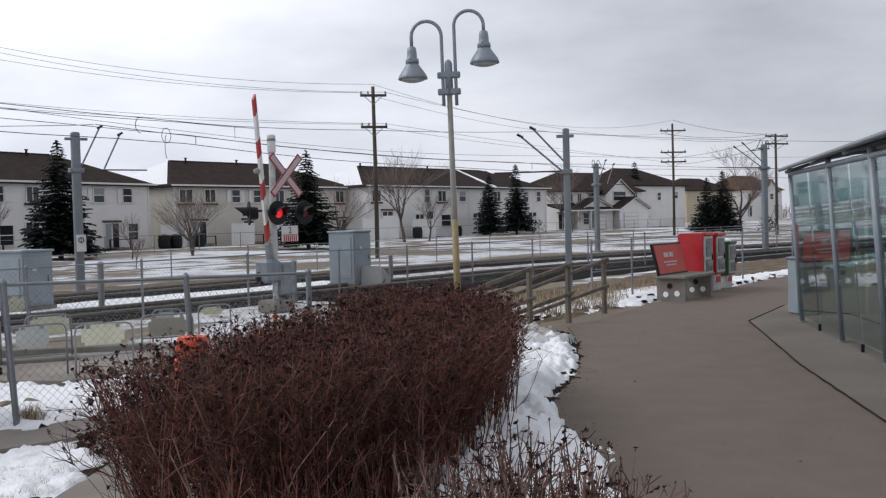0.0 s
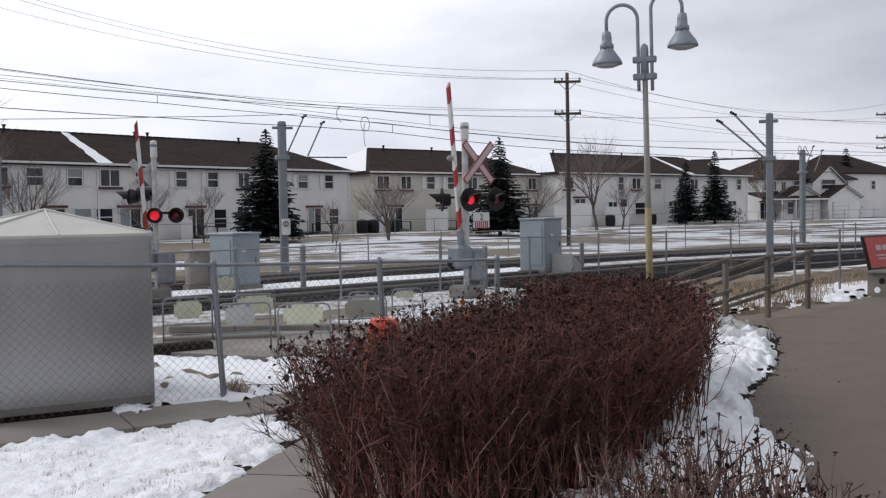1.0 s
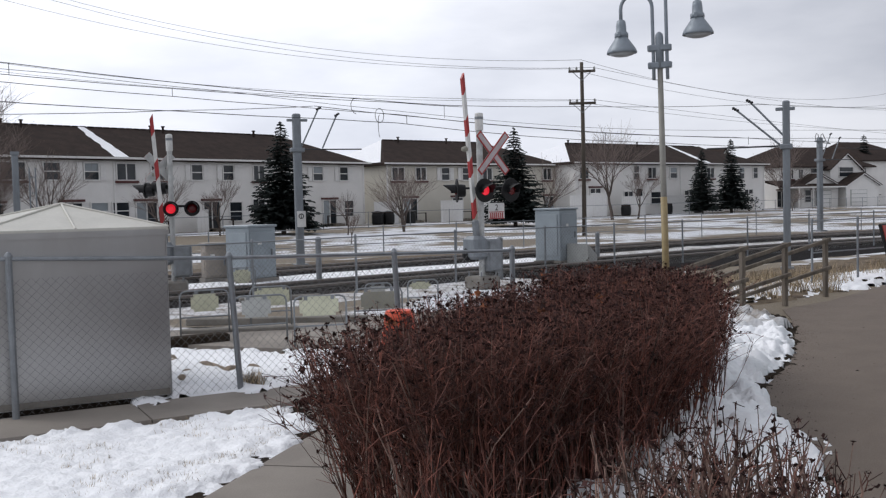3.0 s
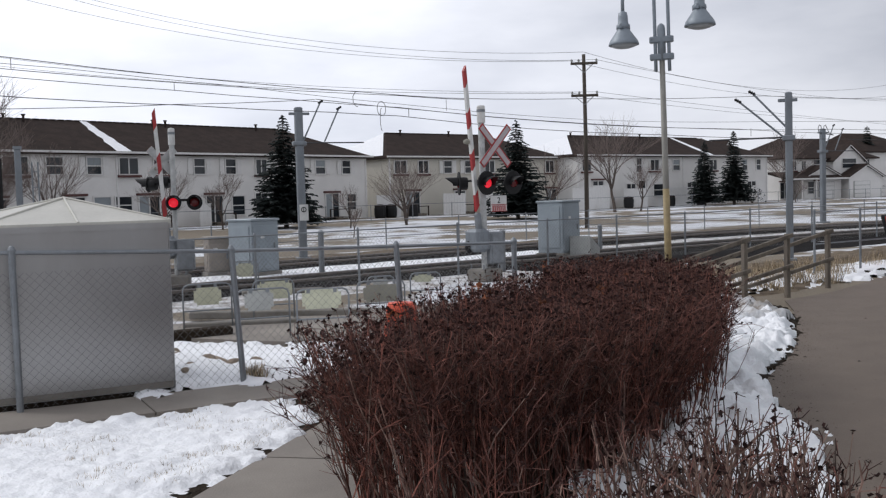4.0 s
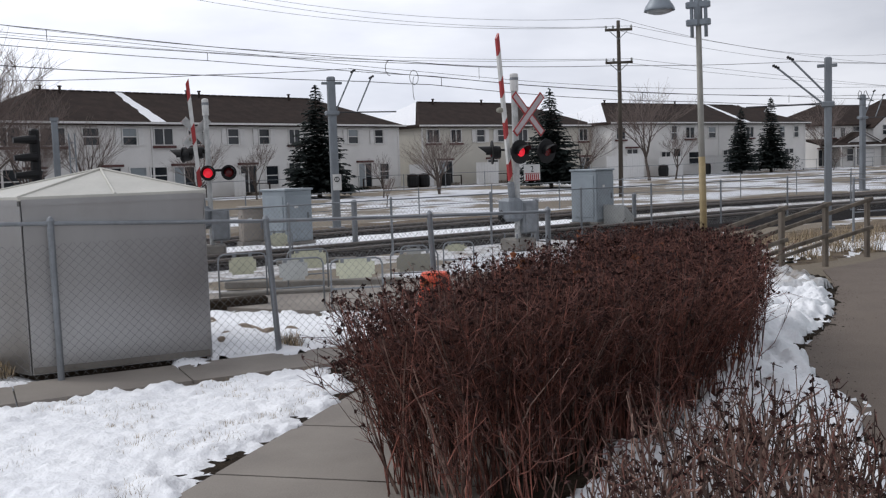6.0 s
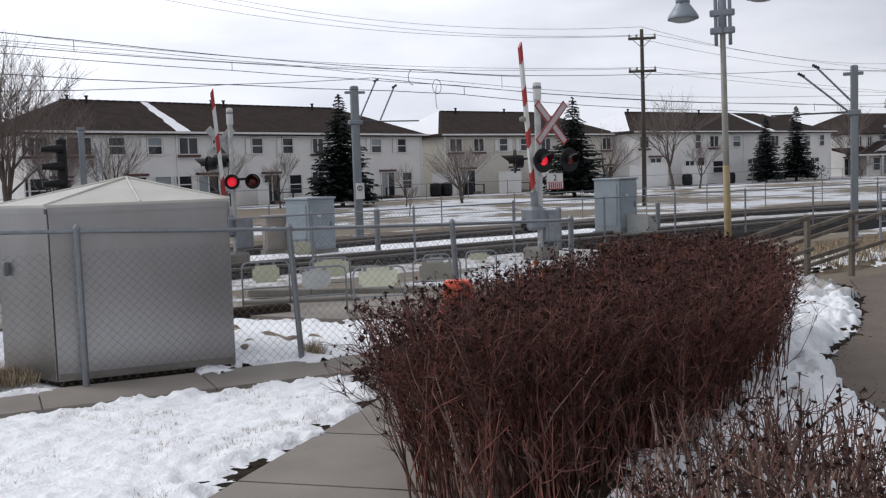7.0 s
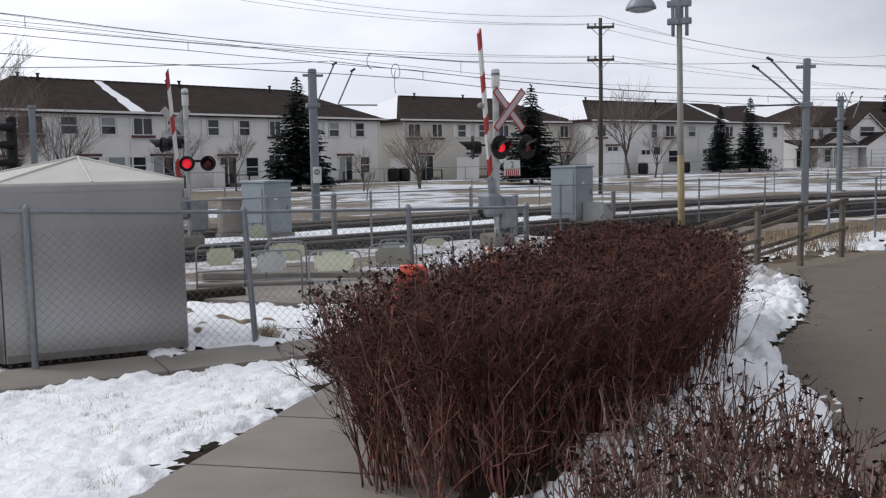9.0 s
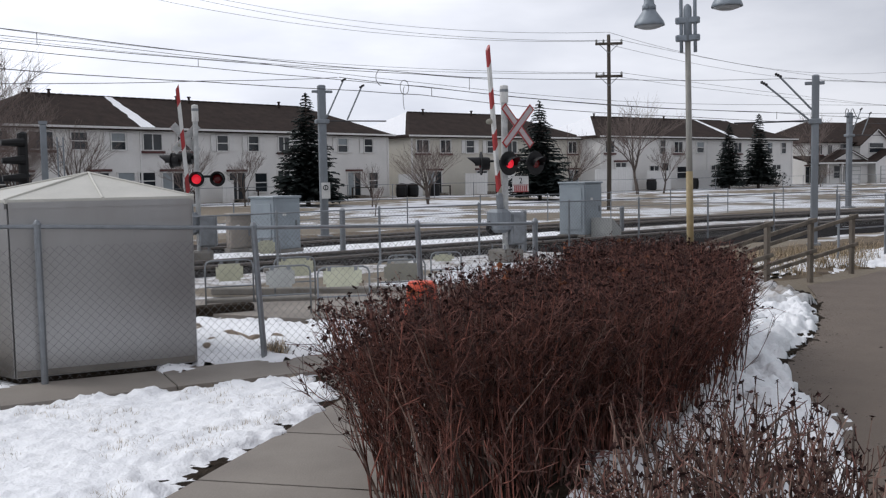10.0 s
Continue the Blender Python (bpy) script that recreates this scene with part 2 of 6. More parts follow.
# ---- building blocks ----
class Geo:
    """Vertices and faces of one mesh."""

    def __init__(self):
        self.v, self.f = [], []

    def add(self, verts, faces):
        k = len(self.v)
        self.v.extend(verts)
        self.f.extend([tuple(i + k for i in f) for f in faces])
        return self

    def box(self, c, s, m=None, bevel=0.0):
        """A box of size s round c; bevel chamfers its upright and level edges."""
        x, y, z = s[0] / 2, s[1] / 2, s[2] / 2
        b = min(bevel, x * 0.45, y * 0.45, z * 0.45)
        if b <= 0:
            vs = [Vector((sx * x, sy * y, sz * z)) for sz in (-1, 1) for sy in (-1, 1) for sx in (-1, 1)]
            fs = [(0, 2, 3, 1), (4, 5, 7, 6), (0, 1, 5, 4), (2, 6, 7, 3), (0, 4, 6, 2), (1, 3, 7, 5)]
        else:
            def ring(dx, dy, zz):
                return [Vector(p + (zz,)) for p in ((-dx + b, -dy), (dx - b, -dy), (dx, -dy + b), (dx, dy - b), (dx - b, dy), (-dx + b, dy), (-dx, dy - b), (-dx, -dy + b))]
            vs = ring(x - b, y - b, -z) + ring(x, y, -z + b) + ring(x, y, z - b) + ring(x - b, y - b, z)
            fs = [tuple(range(7, -1, -1)), tuple(range(24, 32))]
            for r in range(3):
                fs += [(8 * r + i, 8 * r + (i + 1) % 8, 8 * r + 8 + (i + 1) % 8, 8 * r + 8 + i) for i in range(8)]
        m = m or Matrix.Identity(4)
        c = Vector(c)
        return self.add([m @ (c + v) for v in vs], fs)

    def tube(self, pts, r, n=8, r_end=None, caps=True):
        pts = [Vector(p) for p in pts]
        k, base, rings = len(pts), len(self.v), []
        r_end = r if r_end is None else r_end
        up = None
        for i, p in enumerate(pts):
            d = (pts[min(i + 1, k - 1)] - pts[max(i - 1, 0)]).normalized()
            if up is None:
                up = d.orthogonal().normalized()
            a = (up - d * up.dot(d))
            a = a.normalized() if a.length > 1e-6 else d.orthogonal().normalized()
            up = a
            b = d.cross(a)
            rr = r + (r_end - r) * i / max(1, k - 1)
            rings.append([p + (a * math.cos(2 * math.pi * j / n) + b * math.sin(2 * math.pi * j / n)) * rr for j in range(n)])
        for ring in rings:
            self.v.extend(ring)
        for i in range(k - 1):
            for j in range(n):
                self.f.append((base + i * n + j, base + i * n + (j + 1) % n, base + (i + 1) * n + (j + 1) % n, base + (i + 1) * n + j))
        if caps:
            self.f.append(tuple(base + j for j in range(n - 1, -1, -1)))
            self.f.append(tuple(base + (k - 1) * n + j for j in range(n)))
        return self

    def lathe(self, profile, n=24, m=None):
        """A body turned round z from (radius, height) pairs."""
        m = m or Matrix.Identity(4)
        base = len(self.v)
        for r, z in profile:
            self.v.extend([m @ Vector((r * math.cos(2 * math.pi * j / n), r * math.sin(2 * math.pi * j / n), z)) for j in range(n)])
        for i in range(len(profile) - 1):
            for j in range(n):
                self.f.append((base + i * n + j, base + i * n + (j + 1) % n, base + (i + 1) * n + (j + 1) % n, base + (i + 1) * n + j))
        self.f.append(tuple(base + j for j in range(n - 1, -1, -1)))
        self.f.append(tuple(base + (len(profile) - 1) * n + j for j in range(n)))
        return self

    def prism(self, poly, z0, z1, m=None):
        """A flat outline (counter-clockwise) pulled up from z0 to z1."""
        m = m or Matrix.Identity(4)
        k = len(poly)
        vs = [m @ Vector((p[0], p[1], z)) for z in (z0, z1) for p in poly]
        fs = [tuple(range(k - 1, -1, -1)), tuple(range(k, 2 * k))]
        fs += [(i, (i + 1) % k, k + (i + 1) % k, k + i) for i in range(k)]
        return self.add(vs, fs)

    def mesh(self, name, material, smooth=False):
        me = bpy.data.meshes.new(name)
        me.from_pydata([tuple(v) for v in self.v], [], self.f)
        me.materials.append(material)
        if smooth:
            me.polygons.foreach_set("use_smooth", [True] * len(me.polygons))
        me.update()
        return me


def part(name, geo, material, parent=None, label="", smooth=False):
    ob = new(name, geo.mesh(name, material, smooth))
    if parent is not None:
        ob.parent = parent
    if label:
        ob["label"] = label
    return ob


def thing(name, at, turn, label, category, group="", kind=""):
    ob = new(name)
    ob.matrix_basis = pose(at[0], at[1], at[2], 0, 0, turn)
    return tagged(ob, label, category, group, kind)


# The sidewalk and near fence run along one line, AXIS degrees from east; the railway along another, and bends east of it.
AXIS = 40.0
DV = Vector((math.cos(radians(AXIS)), math.sin(radians(AXIS)), 0))
NV = Vector((-DV.y, DV.x, 0))
RAIL_AXIS = 51.0
DR = Vector((math.cos(radians(RAIL_AXIS)), math.sin(radians(RAIL_AXIS)), 0))
NR = Vector((-DR.y, DR.x, 0))

# The railway lies in a shallow cutting. Its things are laid out on a level plan at 1 : 1.31 and set down on the cutting's floor.
CUT_DEEP = 0.5
CUTTING = Matrix.Translation((0, 0, -CUT_DEEP)) @ Matrix.Scale(1.31, 4)
VERGE_PLAN = Matrix.Translation((0, 0, -0.32)) @ Matrix.Scale(1.2, 4)      # half way up its far side


def set_down(ob, plan=None):
    ob.matrix_basis = (plan or CUTTING) @ ob.matrix_basis
    return ob


def along(s, n, z=0.0):
    """A place s metres along the sidewalk's line and n metres across it from the origin."""
    p = DV * s + NV * n
    return Vector((p.x, p.y, z))


def rail(s, n, z=0.0):
    """A place on the railway's plan: s along the tracks, n across."""
    d = max(0.0, s - 18)
    bend = 0.006 * min(d, 30) ** 2 + 0.36 * max(0.0, d - 30)
    p = DR * s + NR * (n - bend)
    return Vector((p.x, p.y, z))


def level(x, y):
    """Height of the ground: the path's level, the cutting, and the lawn that rises beyond it."""
    p = Vector((x, y, 0))
    s, n = p.dot(DV), p.dot(NV)
    if s < 2.6:
        start = 11.6 - 3.2 * max(0.0, min(1.0, (s - 1.9) / 0.7))
    else:
        start = 8.4 + (3.6 + 0.1 * (max(s, 13) - 13)) * max(0.0, min(1.0, (s - 7) / 6))
    u = max(0.0, min(1.0, (n - start) / 4.4))
    w = max(0.0, min(1.0, (p.dot(NR) - 37) / 25))
    return -CUT_DEEP * u * u * (3 - 2 * u) * (1 - w)


# ---- ground ----
def patchy_lawn():
    """Thawing lawn: snow with straw-brown patches drawn out along the tracks."""
    m = bpy.data.materials.new("thawing_lawn")
    m.use_nodes = True
    n, l = m.node_tree.nodes, m.node_tree.links
    b = n["Principled BSDF"]
    b.inputs["Roughness"].default_value = 0.85
    tc, mp = n.new("ShaderNodeTexCoord"), n.new("ShaderNodeMapping")
    mp.vector_type = "TEXTURE"
    mp.inputs["Rotation"].default_value = (0, 0, radians(AXIS))
    mp.inputs["Scale"].default_value = (1.2, 1, 1)
    l.new(tc.outputs["Object"], mp.inputs[0])
    big, mid, fine = (n.new("ShaderNodeTexNoise") for _ in range(3))
    for node, sc, de in ((big, 0.13, 6), (mid, 0.9, 7), (fine, 25, 3)):
        node.inputs["Scale"].default_value, node.inputs["Detail"].default_value = sc, de
        l.new(mp.outputs[0], node.inputs["Vector"])
    add = n.new("ShaderNodeMath")
    add.operation = "MULTIPLY_ADD"
    add.inputs[1].default_value = 0.42
    l.new(mid.outputs["Fac"], add.inputs[0])
    l.new(big.outputs["Fac"], add.inputs[2])
    ramp = n.new("ShaderNodeValToRGB")
    ramp.color_ramp.elements[0].position, ramp.color_ramp.elements[1].position = 0.68, 0.75
    ramp.color_ramp.elements[0].color, ramp.color_ramp.elements[1].color = (0, 0, 0, 1), (1, 1, 1, 1)
    l.new(add.outputs[0], ramp.inputs[0])
    grass = n.new("ShaderNodeValToRGB")
    grass.color_ramp.elements[0].color, grass.color_ramp.elements[1].color = (0.10, 0.08, 0.058, 1), (0.25, 0.205, 0.145, 1)
    l.new(fine.outputs["Fac"], grass.inputs[0])
    snow = n.new("ShaderNodeValToRGB")
    snow.color_ramp.elements[0].color, snow.color_ramp.elements[1].color = (0.50, 0.51, 0.53, 1), (0.76, 0.78, 0.82, 1)
    l.new(mid.outputs["Fac"], snow.inputs[0])
    mx = n.new("ShaderNodeMix")
    mx.data_type = "RGBA"
    l.new(ramp.outputs[0], mx.inputs[0])
    l.new(grass.outputs[0], mx.inputs[6])
    l.new(snow.outputs[0], mx.inputs[7])
    l.new(mx.outputs[2], b.inputs["Base Color"])
    bp = n.new("ShaderNodeBump")
    bp.inputs["Strength"].default_value, bp.inputs["Distance"].default_value = 0.5, 0.05
    l.new(fine.outputs["Fac"], bp.inputs["Height"])
    l.new(bp.outputs[0], b.inputs["Normal"])
    return m


M["lawn"] = patchy_lawn()
g = Geo()
ticks_n = [-2400, -900, -300, -100, -30, 0, 4, 7] + [8 + i * 0.55 for i in range(14)] + [18, 22, 27, 32, 37, 42, 47, 52, 57, 62, 70, 85, 110, 160, 260, 500, 1000, 2400]
ticks_s = [-2400, -900, -300, -120, -60, -30, -15, -6, -2, 0] + [1 + i * 0.6 for i in range(24)] + [17, 20, 25, 30, 38, 46, 55, 65, 80, 100, 130, 180, 300, 600, 1200, 2400]
for nn in ticks_n:
    for ss in ticks_s:
        p = along(ss, nn)
        far = p.length
        roll_z = 0.25 * noise.noise((p.x * 0.03, p.y * 0.03, 0.0)) * min(1, max(0, (far - 60) / 60))
        g.v.append(Vector((p.x, p.y, level(p.x, p.y) + roll_z)))
W_ = len(ticks_s)
for j in range(len(ticks_n) - 1):
    for i in range(W_ - 1):
        g.f.append((j * W_ + i, j * W_ + i + 1, (j + 1) * W_ + i + 1, (j + 1) * W_ + i))
tagged(part("ground", g, M["lawn"], smooth=True), "thawing straw-brown lawn half covered with snow", "ground", kind="structure")


def slab(name, poly, z0, z1, material, label, category):
    g = Geo().prism(poly, z0, z1)
    return tagged(part(name, g, material), label, category, kind="structure")


def xy(p):
    return (p.x, p.y)


# Asphalt path: its ragged west edge, then on round the shelter.
# The wide part behind the camera is unseen, added to darken fill light and reflections.
west = [(0.9, 0.9), (0.9, 3.5), (0.95, 5.0), (1.02, 6.3), (0.92, 7.3), (1.0, 8.2), (1.42, 9.6), (1.85, 11.9), (1.95, 13.2)]
ragged = []
for a, b in zip(west, west[1:]):
    for k in range(6):
        f = k / 6
        ragged.append((a[0] + (b[0] - a[0]) * f + 0.06 * noise.noise((a[0], (a[1] + (b[1] - a[1]) * f) * 3.1, 0)), a[1] + (b[1] - a[1]) * f))
path_poly = [(-14, -14), (22, -14), (22, 3), (14, 3), (14, 26.5), xy(along(22.5, 12.6)), xy(along(14.2, 10.75)), xy(along(12, 9.85)), (2.0, 14.1)] + ragged[::-1] + [(-0.75, 0.9), (-2.8, 0.9), (-14, -6)]
slab("path_asphalt", path_poly, -0.05, 0.02, M["asphalt"], "worn grey asphalt footpath with cracked ragged edge", "path")

# Concrete pad under the shelter.
pad_poly = [(4.69, 14.0), (3.82, 9.84), (3.36, 7.0), (2.7, 3.3), (13, 3.3), (13, 22), (8.2, 20.2), (6.06, 16.25)]
slab("shelter_pad", pad_poly, -0.02, 0.030, M["pad"], "grey concrete pad under the glass shelter", "pavement")
crack = Geo()
for a, b in zip([(2.7, 3.3), (3.36, 7.0), (3.82, 9.84), (4.69, 14.0)], [(3.36, 7.0), (3.82, 9.84), (4.69, 14.0), (6.06, 16.25)]):
    a, b = Vector((*a, 0.030)), Vector((*b, 0.030))
    pts = [a.lerp(b, i / 14) + Vector((0.02 * noise.noise((i * 0.8, a.y, 0)), 0, 0)) - Vector((0.02, 0, 0)) for i in range(15)]
    crack.tube(pts, 0.008, 5)
tagged(part("pad_joint", crack, M["soil"]), "dirt-filled joint between path and pad", "joint", kind="structure")

# Concrete walk: a strip along the fence, and the walk that leads to it.
walk_thing = tagged(new("sidewalk"), "brownish-grey concrete sidewalk slabs with cut joints", "sidewalk", kind="structure")
SLAB = []
for i in range(14):
    a, b = -11.0 + i * 1.25, -11.0 + (i + 1) * 1.25 - 0.012
    SLAB.append([along(a, 7.42), along(b, 7.42), along(b, 8.14), along(a, 8.14)])
L0, L1, R0, R1 = Vector((-2.62, 1.6, 0)), Vector((-2.22, 6.5, 0)), Vector((-0.9, 1.6, 0)), Vector((-0.85, 6.5, 0))
for i in range(5):
    a, b = i / 5, (i + 1) / 5 - 0.004
    SLAB.append([L0.lerp(L1, a), R0.lerp(R1, a), R0.lerp(R1, b), L0.lerp(L1, b)])
SLAB.append([L1 + Vector((0, 0.01, 0)), R1 + Vector((0, 0.01, 0)), along(4.9, 7.40), along(2.62, 7.40)])
for q in SLAB:
    part("slab", Geo().prism([xy(p) for p in q], -0.04, 0.03), M["concrete"], walk_thing)

# Concrete crossing behind the fence.
set_down(slab("crossing_walk", [xy(along(s, n)) for s, n in ((1.9, 11.25), (2.6, 11.3), (3.5, 10.2), (9.0, 10.0), (9.0, 12.2), (4.4, 12.5), (2.8, 12.7), (1.9, 12.6))],
     -0.03, 0.05, M["concrete"], "concrete pedestrian crossing approach with a low kerb", "pavement"))


for (x0, y0), (x1, y1), h_ in (((-6.07, 12.2), (-3.6, 12.55), 0.10), ((-5.7, 11.25), (-4.3, 11.75), 0.07), ((-6.6, 15.2), (-5.4, 15.9), 0.08)):
    kerb = Geo().box((0, 0, h_ / 2), (math.hypot(x1 - x0, y1 - y0), 0.16, h_), Matrix.Translation(((x0 + x1) / 2, (y0 + y1) / 2, 0.03)) @ Matrix.Rotation(math.atan2(y1 - y0, x1 - x0), 4, "Z"), bevel=0.015)
    set_down(tagged(part("kerb", kerb, M["concrete_grey"]), "low worn concrete kerb of the crossing approach", "kerb", kind="structure"))

# a plain soil-dark bar stands in for the dark grate here
set_down(tagged(part("dark_edging", Geo().box((0, 0, 0.06), (3.6, 0.22, 0.16), Matrix.Translation(along(1.4, 11.25)) @ Matrix.Rotation(radians(AXIS + 2), 4, "Z"), bevel=0.02), M["soil"]),
       "low dark bar in place of a grate beside the crossing", "edging", kind="structure"))
# ---- snow ----
def inside_depth(p, poly):
    """How far p lies inside an outline (negative: outside)."""
    best, odd = 1e9, False
    for (ax, ay), (bx, by) in zip(poly, poly[1:] + poly[:1]):
        dx, dy = bx - ax, by - ay
        u = max(0, min(1, ((p[0] - ax) * dx + (p[1] - ay) * dy) / (dx * dx + dy * dy + 1e-12)))
        best = min(best, math.hypot(p[0] - ax - u * dx, p[1] - ay - u * dy))
        if (ay > p[1]) != (by > p[1]) and p[0] < ax + (p[1] - ay) * dx / dy:
            odd = not odd
    return best if odd else -best


def snow_bank(name, poly, height, step, label, rim=0.25, lumps=0.05, bite=0.12, seed=0.0, material="snow", category="snow"):
    """Lumpy snow over an outline, steep at its broken edge."""
    xs, ys = [p[0] for p in poly], [p[1] for p in poly]
    nx, ny = int((max(xs) - min(xs) + 0.4) / step) + 1, int((max(ys) - min(ys) + 0.4) / step) + 1
    index, g = {}, Geo()
    val = {}
    for j in range(ny + 1):
        for i in range(nx + 1):
            x, y = min(xs) - 0.2 + i * step, min(ys) - 0.2 + j * step
            d = inside_depth((x, y), poly) + bite * noise.fractal((x * 2.6, y * 2.6, seed), 0.65, 2.2, 5)
            h = height * (1 - math.exp(-max(d, 0) / (rim * 0.35))) if d > 0 else -0.06
            if d > 0:
                near = math.exp(-d / (rim * 1.6))
                h += (lumps * (0.35 + near)) * noise.fractal((x * 5, y * 5, seed + 4), 0.9, 2.1, 4) + 0.02 * noise.fractal((x * 14, y * 14, seed + 9), 0.8, 2.0, 3) + 0.02 * noise.noise((x * 1.2, y * 1.2, seed))
                h = max(h, 0.012)
            val[i, j] = (d > -step * 1.1, Vector((x, y, h + level(x, y))))
    for j in range(ny):
        for i in range(nx):
            quad = [(i, j), (i + 1, j), (i + 1, j + 1), (i, j + 1)]
            if all(val[k][0] for k in quad):
                ids = []
                for k in quad:
                    if k not in index:
                        index[k] = len(g.v)
                        g.v.append(val[k][1])
                    ids.append(index[k])
                g.f.append(tuple(ids))
    return tagged(part(name, g, M[material], smooth=True), label, category, kind="stuff")


lawn_poly = [xy(along(-5.5, 7.36)), xy(along(-2, 7.38)), xy(along(2.55, 7.36)), (-2.30, 6.75), (-2.24, 6.0), (-2.38, 4.3), (-2.55, 2.6), (-2.76, 1.5), (-7.6, 0.2)]
snow_bank("snow_lawn", lawn_poly, 0.055, 0.026, "lumpy white snow lying over a small lawn", rim=0.3, lumps=0.042, bite=0.10, seed=1.0)
def lawn_blades(poly, count, seed):
    """Dead grass tips that poke through thin snow."""
    rnd = random.Random(seed)
    g = Geo()
    while count:
        x, y = rnd.uniform(-6.5, -2.3), rnd.uniform(2.6, 7.4)
        if inside_depth((x, y), poly) < 0.12 or noise.noise((x * 1.7, y * 1.7, 3.0)) < 0.05:
            continue
        count -= 1
        for _ in range(rnd.randint(2, 7)):
            b = rnd.uniform(0, 6.28)
            p = Vector((x + rnd.gauss(0, 0.02), y + rnd.gauss(0, 0.02), 0.05))
            side = Vector((math.cos(b), math.sin(b), 0))
            tip = p + Vector((rnd.gauss(0, 0.012), rnd.gauss(0, 0.012), rnd.uniform(0.018, 0.036)))
            g.add([p - side * 0.0016, p + side * 0.0016, tip], [(0, 1, 2)])
    tagged(part("lawn_grass", g, M["grass"]), "dead grass tips poking through thin snow", "grass", kind="stuff")


lawn_blades(lawn_poly, 900, 5)
snow_bank("soil_strip", [(-3.2, 1.4), (-2.58, 1.4), (-2.2, 6.5), xy(along(2.72, 7.40)), (-2.75, 7.2), (-2.6, 6.0), (-2.75, 4.3)], 0.012, 0.04, "dark wet soil and litter beside the walk", rim=0.1, lumps=0.012, bite=0.05, seed=31.0, material="soil", category="soil")
bank_poly = [(-1.0, 3.0), (0.90, 3.0), (0.97, 4.6), (1.02, 5.6), (1.18, 6.4), (0.95, 7.0), (0.89, 7.5), (0.98, 8.3), (1.30, 9.3), (1.55, 10.2), (1.74, 11.6), (1.66, 12.2), (1.2, 12.6), (0.7, 12.2), (0.35, 10.2), (0.3, 8.5), (0.1, 6.5)]
snow_bank("snow_bank", bank_poly, 0.13, 0.024, "lumpy melting snow bank beside the footpath", rim=0.4, lumps=0.10, bite=0.10, seed=7.0)
snow_bank("path_edge_soil", [(0.7, 3.0), (1.0, 3.0), (1.08, 6.5), (0.97, 7.2), (1.02, 8.2), (1.44, 9.5), (1.84, 11.8), (1.9, 13.4), (1.4, 13.7), (1.2, 10), (0.6, 7)], 0.028, 0.035, "dark soil and grit along the ragged path edge", rim=0.05, lumps=0.008, bite=0.13, seed=37.0, material="soil", category="soil")
snow_bank("dirty_snow", [(0.5, 11.5), (1.5, 11.4), (1.8, 12.0), (1.72, 12.9), (1.3, 13.7), (0.6, 13.4), (0.3, 12.4)], 0.17, 0.04, "grey gritty old snow heaped at the path edge", rim=0.4, lumps=0.12, bite=0.12, seed=41.0, material="old_snow")


def path_grit(count, seed):
    """Gravel crumbs, leaf scraps and dark specks, thicker along the broken edge of the path."""
    rnd = random.Random(seed)
    g = Geo()
    for _ in range(count):
        y = rnd.uniform(2.6, 13.0)
        i = max(k for k in range(len(west)) if west[k][1] <= y) if y < west[-1][1] else len(west) - 2
        i = min(i, len(west) - 2)
        f = (y - west[i][1]) / (west[i + 1][1] - west[i][1])
        x = west[i][0] + (west[i + 1][0] - west[i][0]) * f + (rnd.expovariate(9.0) if rnd.random() < 0.85 else rnd.uniform(0, 2.2)) - 0.03
        s = rnd.uniform(0.002, 0.007) * (2.0 if rnd.random() < 0.07 else 1)
        a = rnd.uniform(0, 6.28)
        pts = [Vector((x + s * rnd.uniform(0.6, 1.3) * math.cos(a + k * 1.5708) * 1.4, y + s * rnd.uniform(0.6, 1.3) * math.sin(a + k * 1.5708), 0.021)) for k in range(4)]
        g.add(pts + [Vector((x, y, 0.021 + s * 0.7))], [(0, 1, 4), (1, 2, 4), (2, 3, 4), (3, 0, 4)])
    tagged(part("path_grit", g, M["grit"]), "dark grit and leaf scraps scattered on the path", "grit", kind="stuff")


M["grit"] = mat("dark_grit", (0.085, 0.066, 0.052), 0.95, vary=0.2, scale=20, fine=60, bump=0, island=True)
path_grit(800, 61)
strip_poly = [xy(along(-6, 8.02)), xy(along(0.3, 8.0)), xy(along(0.9, 8.12)), xy(along(0.4, 8.2)), xy(along(-6, 8.25))]
snow_bank("snow_ridge", strip_poly, 0.05, 0.03, "small ridge of snow along the fence foot", rim=0.1, lumps=0.04, bite=0.05, seed=3.0)
snow_bank("snow_patch", [xy(along(s, n)) for s, n in ((1.6, 8.06), (8.3, 8.06), (9.0, 9.2), (11.6, 12.9), (4.6, 13.25), (3.3, 14.5), (0, 14.5), (1.0, 11.5))], 0.06, 0.055,
          "trodden snow between fence and crossing", rim=0.3, lumps=0.05, bite=0.30, seed=9.0)
snow_bank("verge", [xy(along(s, n)) for s, n in ((9.0, 9.4), (11.2, 10.2), (14, 11.0), (22.5, 12.7), (37, 14.6), (60, 17), (60, 26), (30, 22), (16, 18.5), (11, 16.5), (9.5, 12))], 0.012, 0.20,
          "dry straw-brown verge between path and tracks", rim=0.3, lumps=0.03, bite=0.3, seed=13.0, material="verge", category="verge")
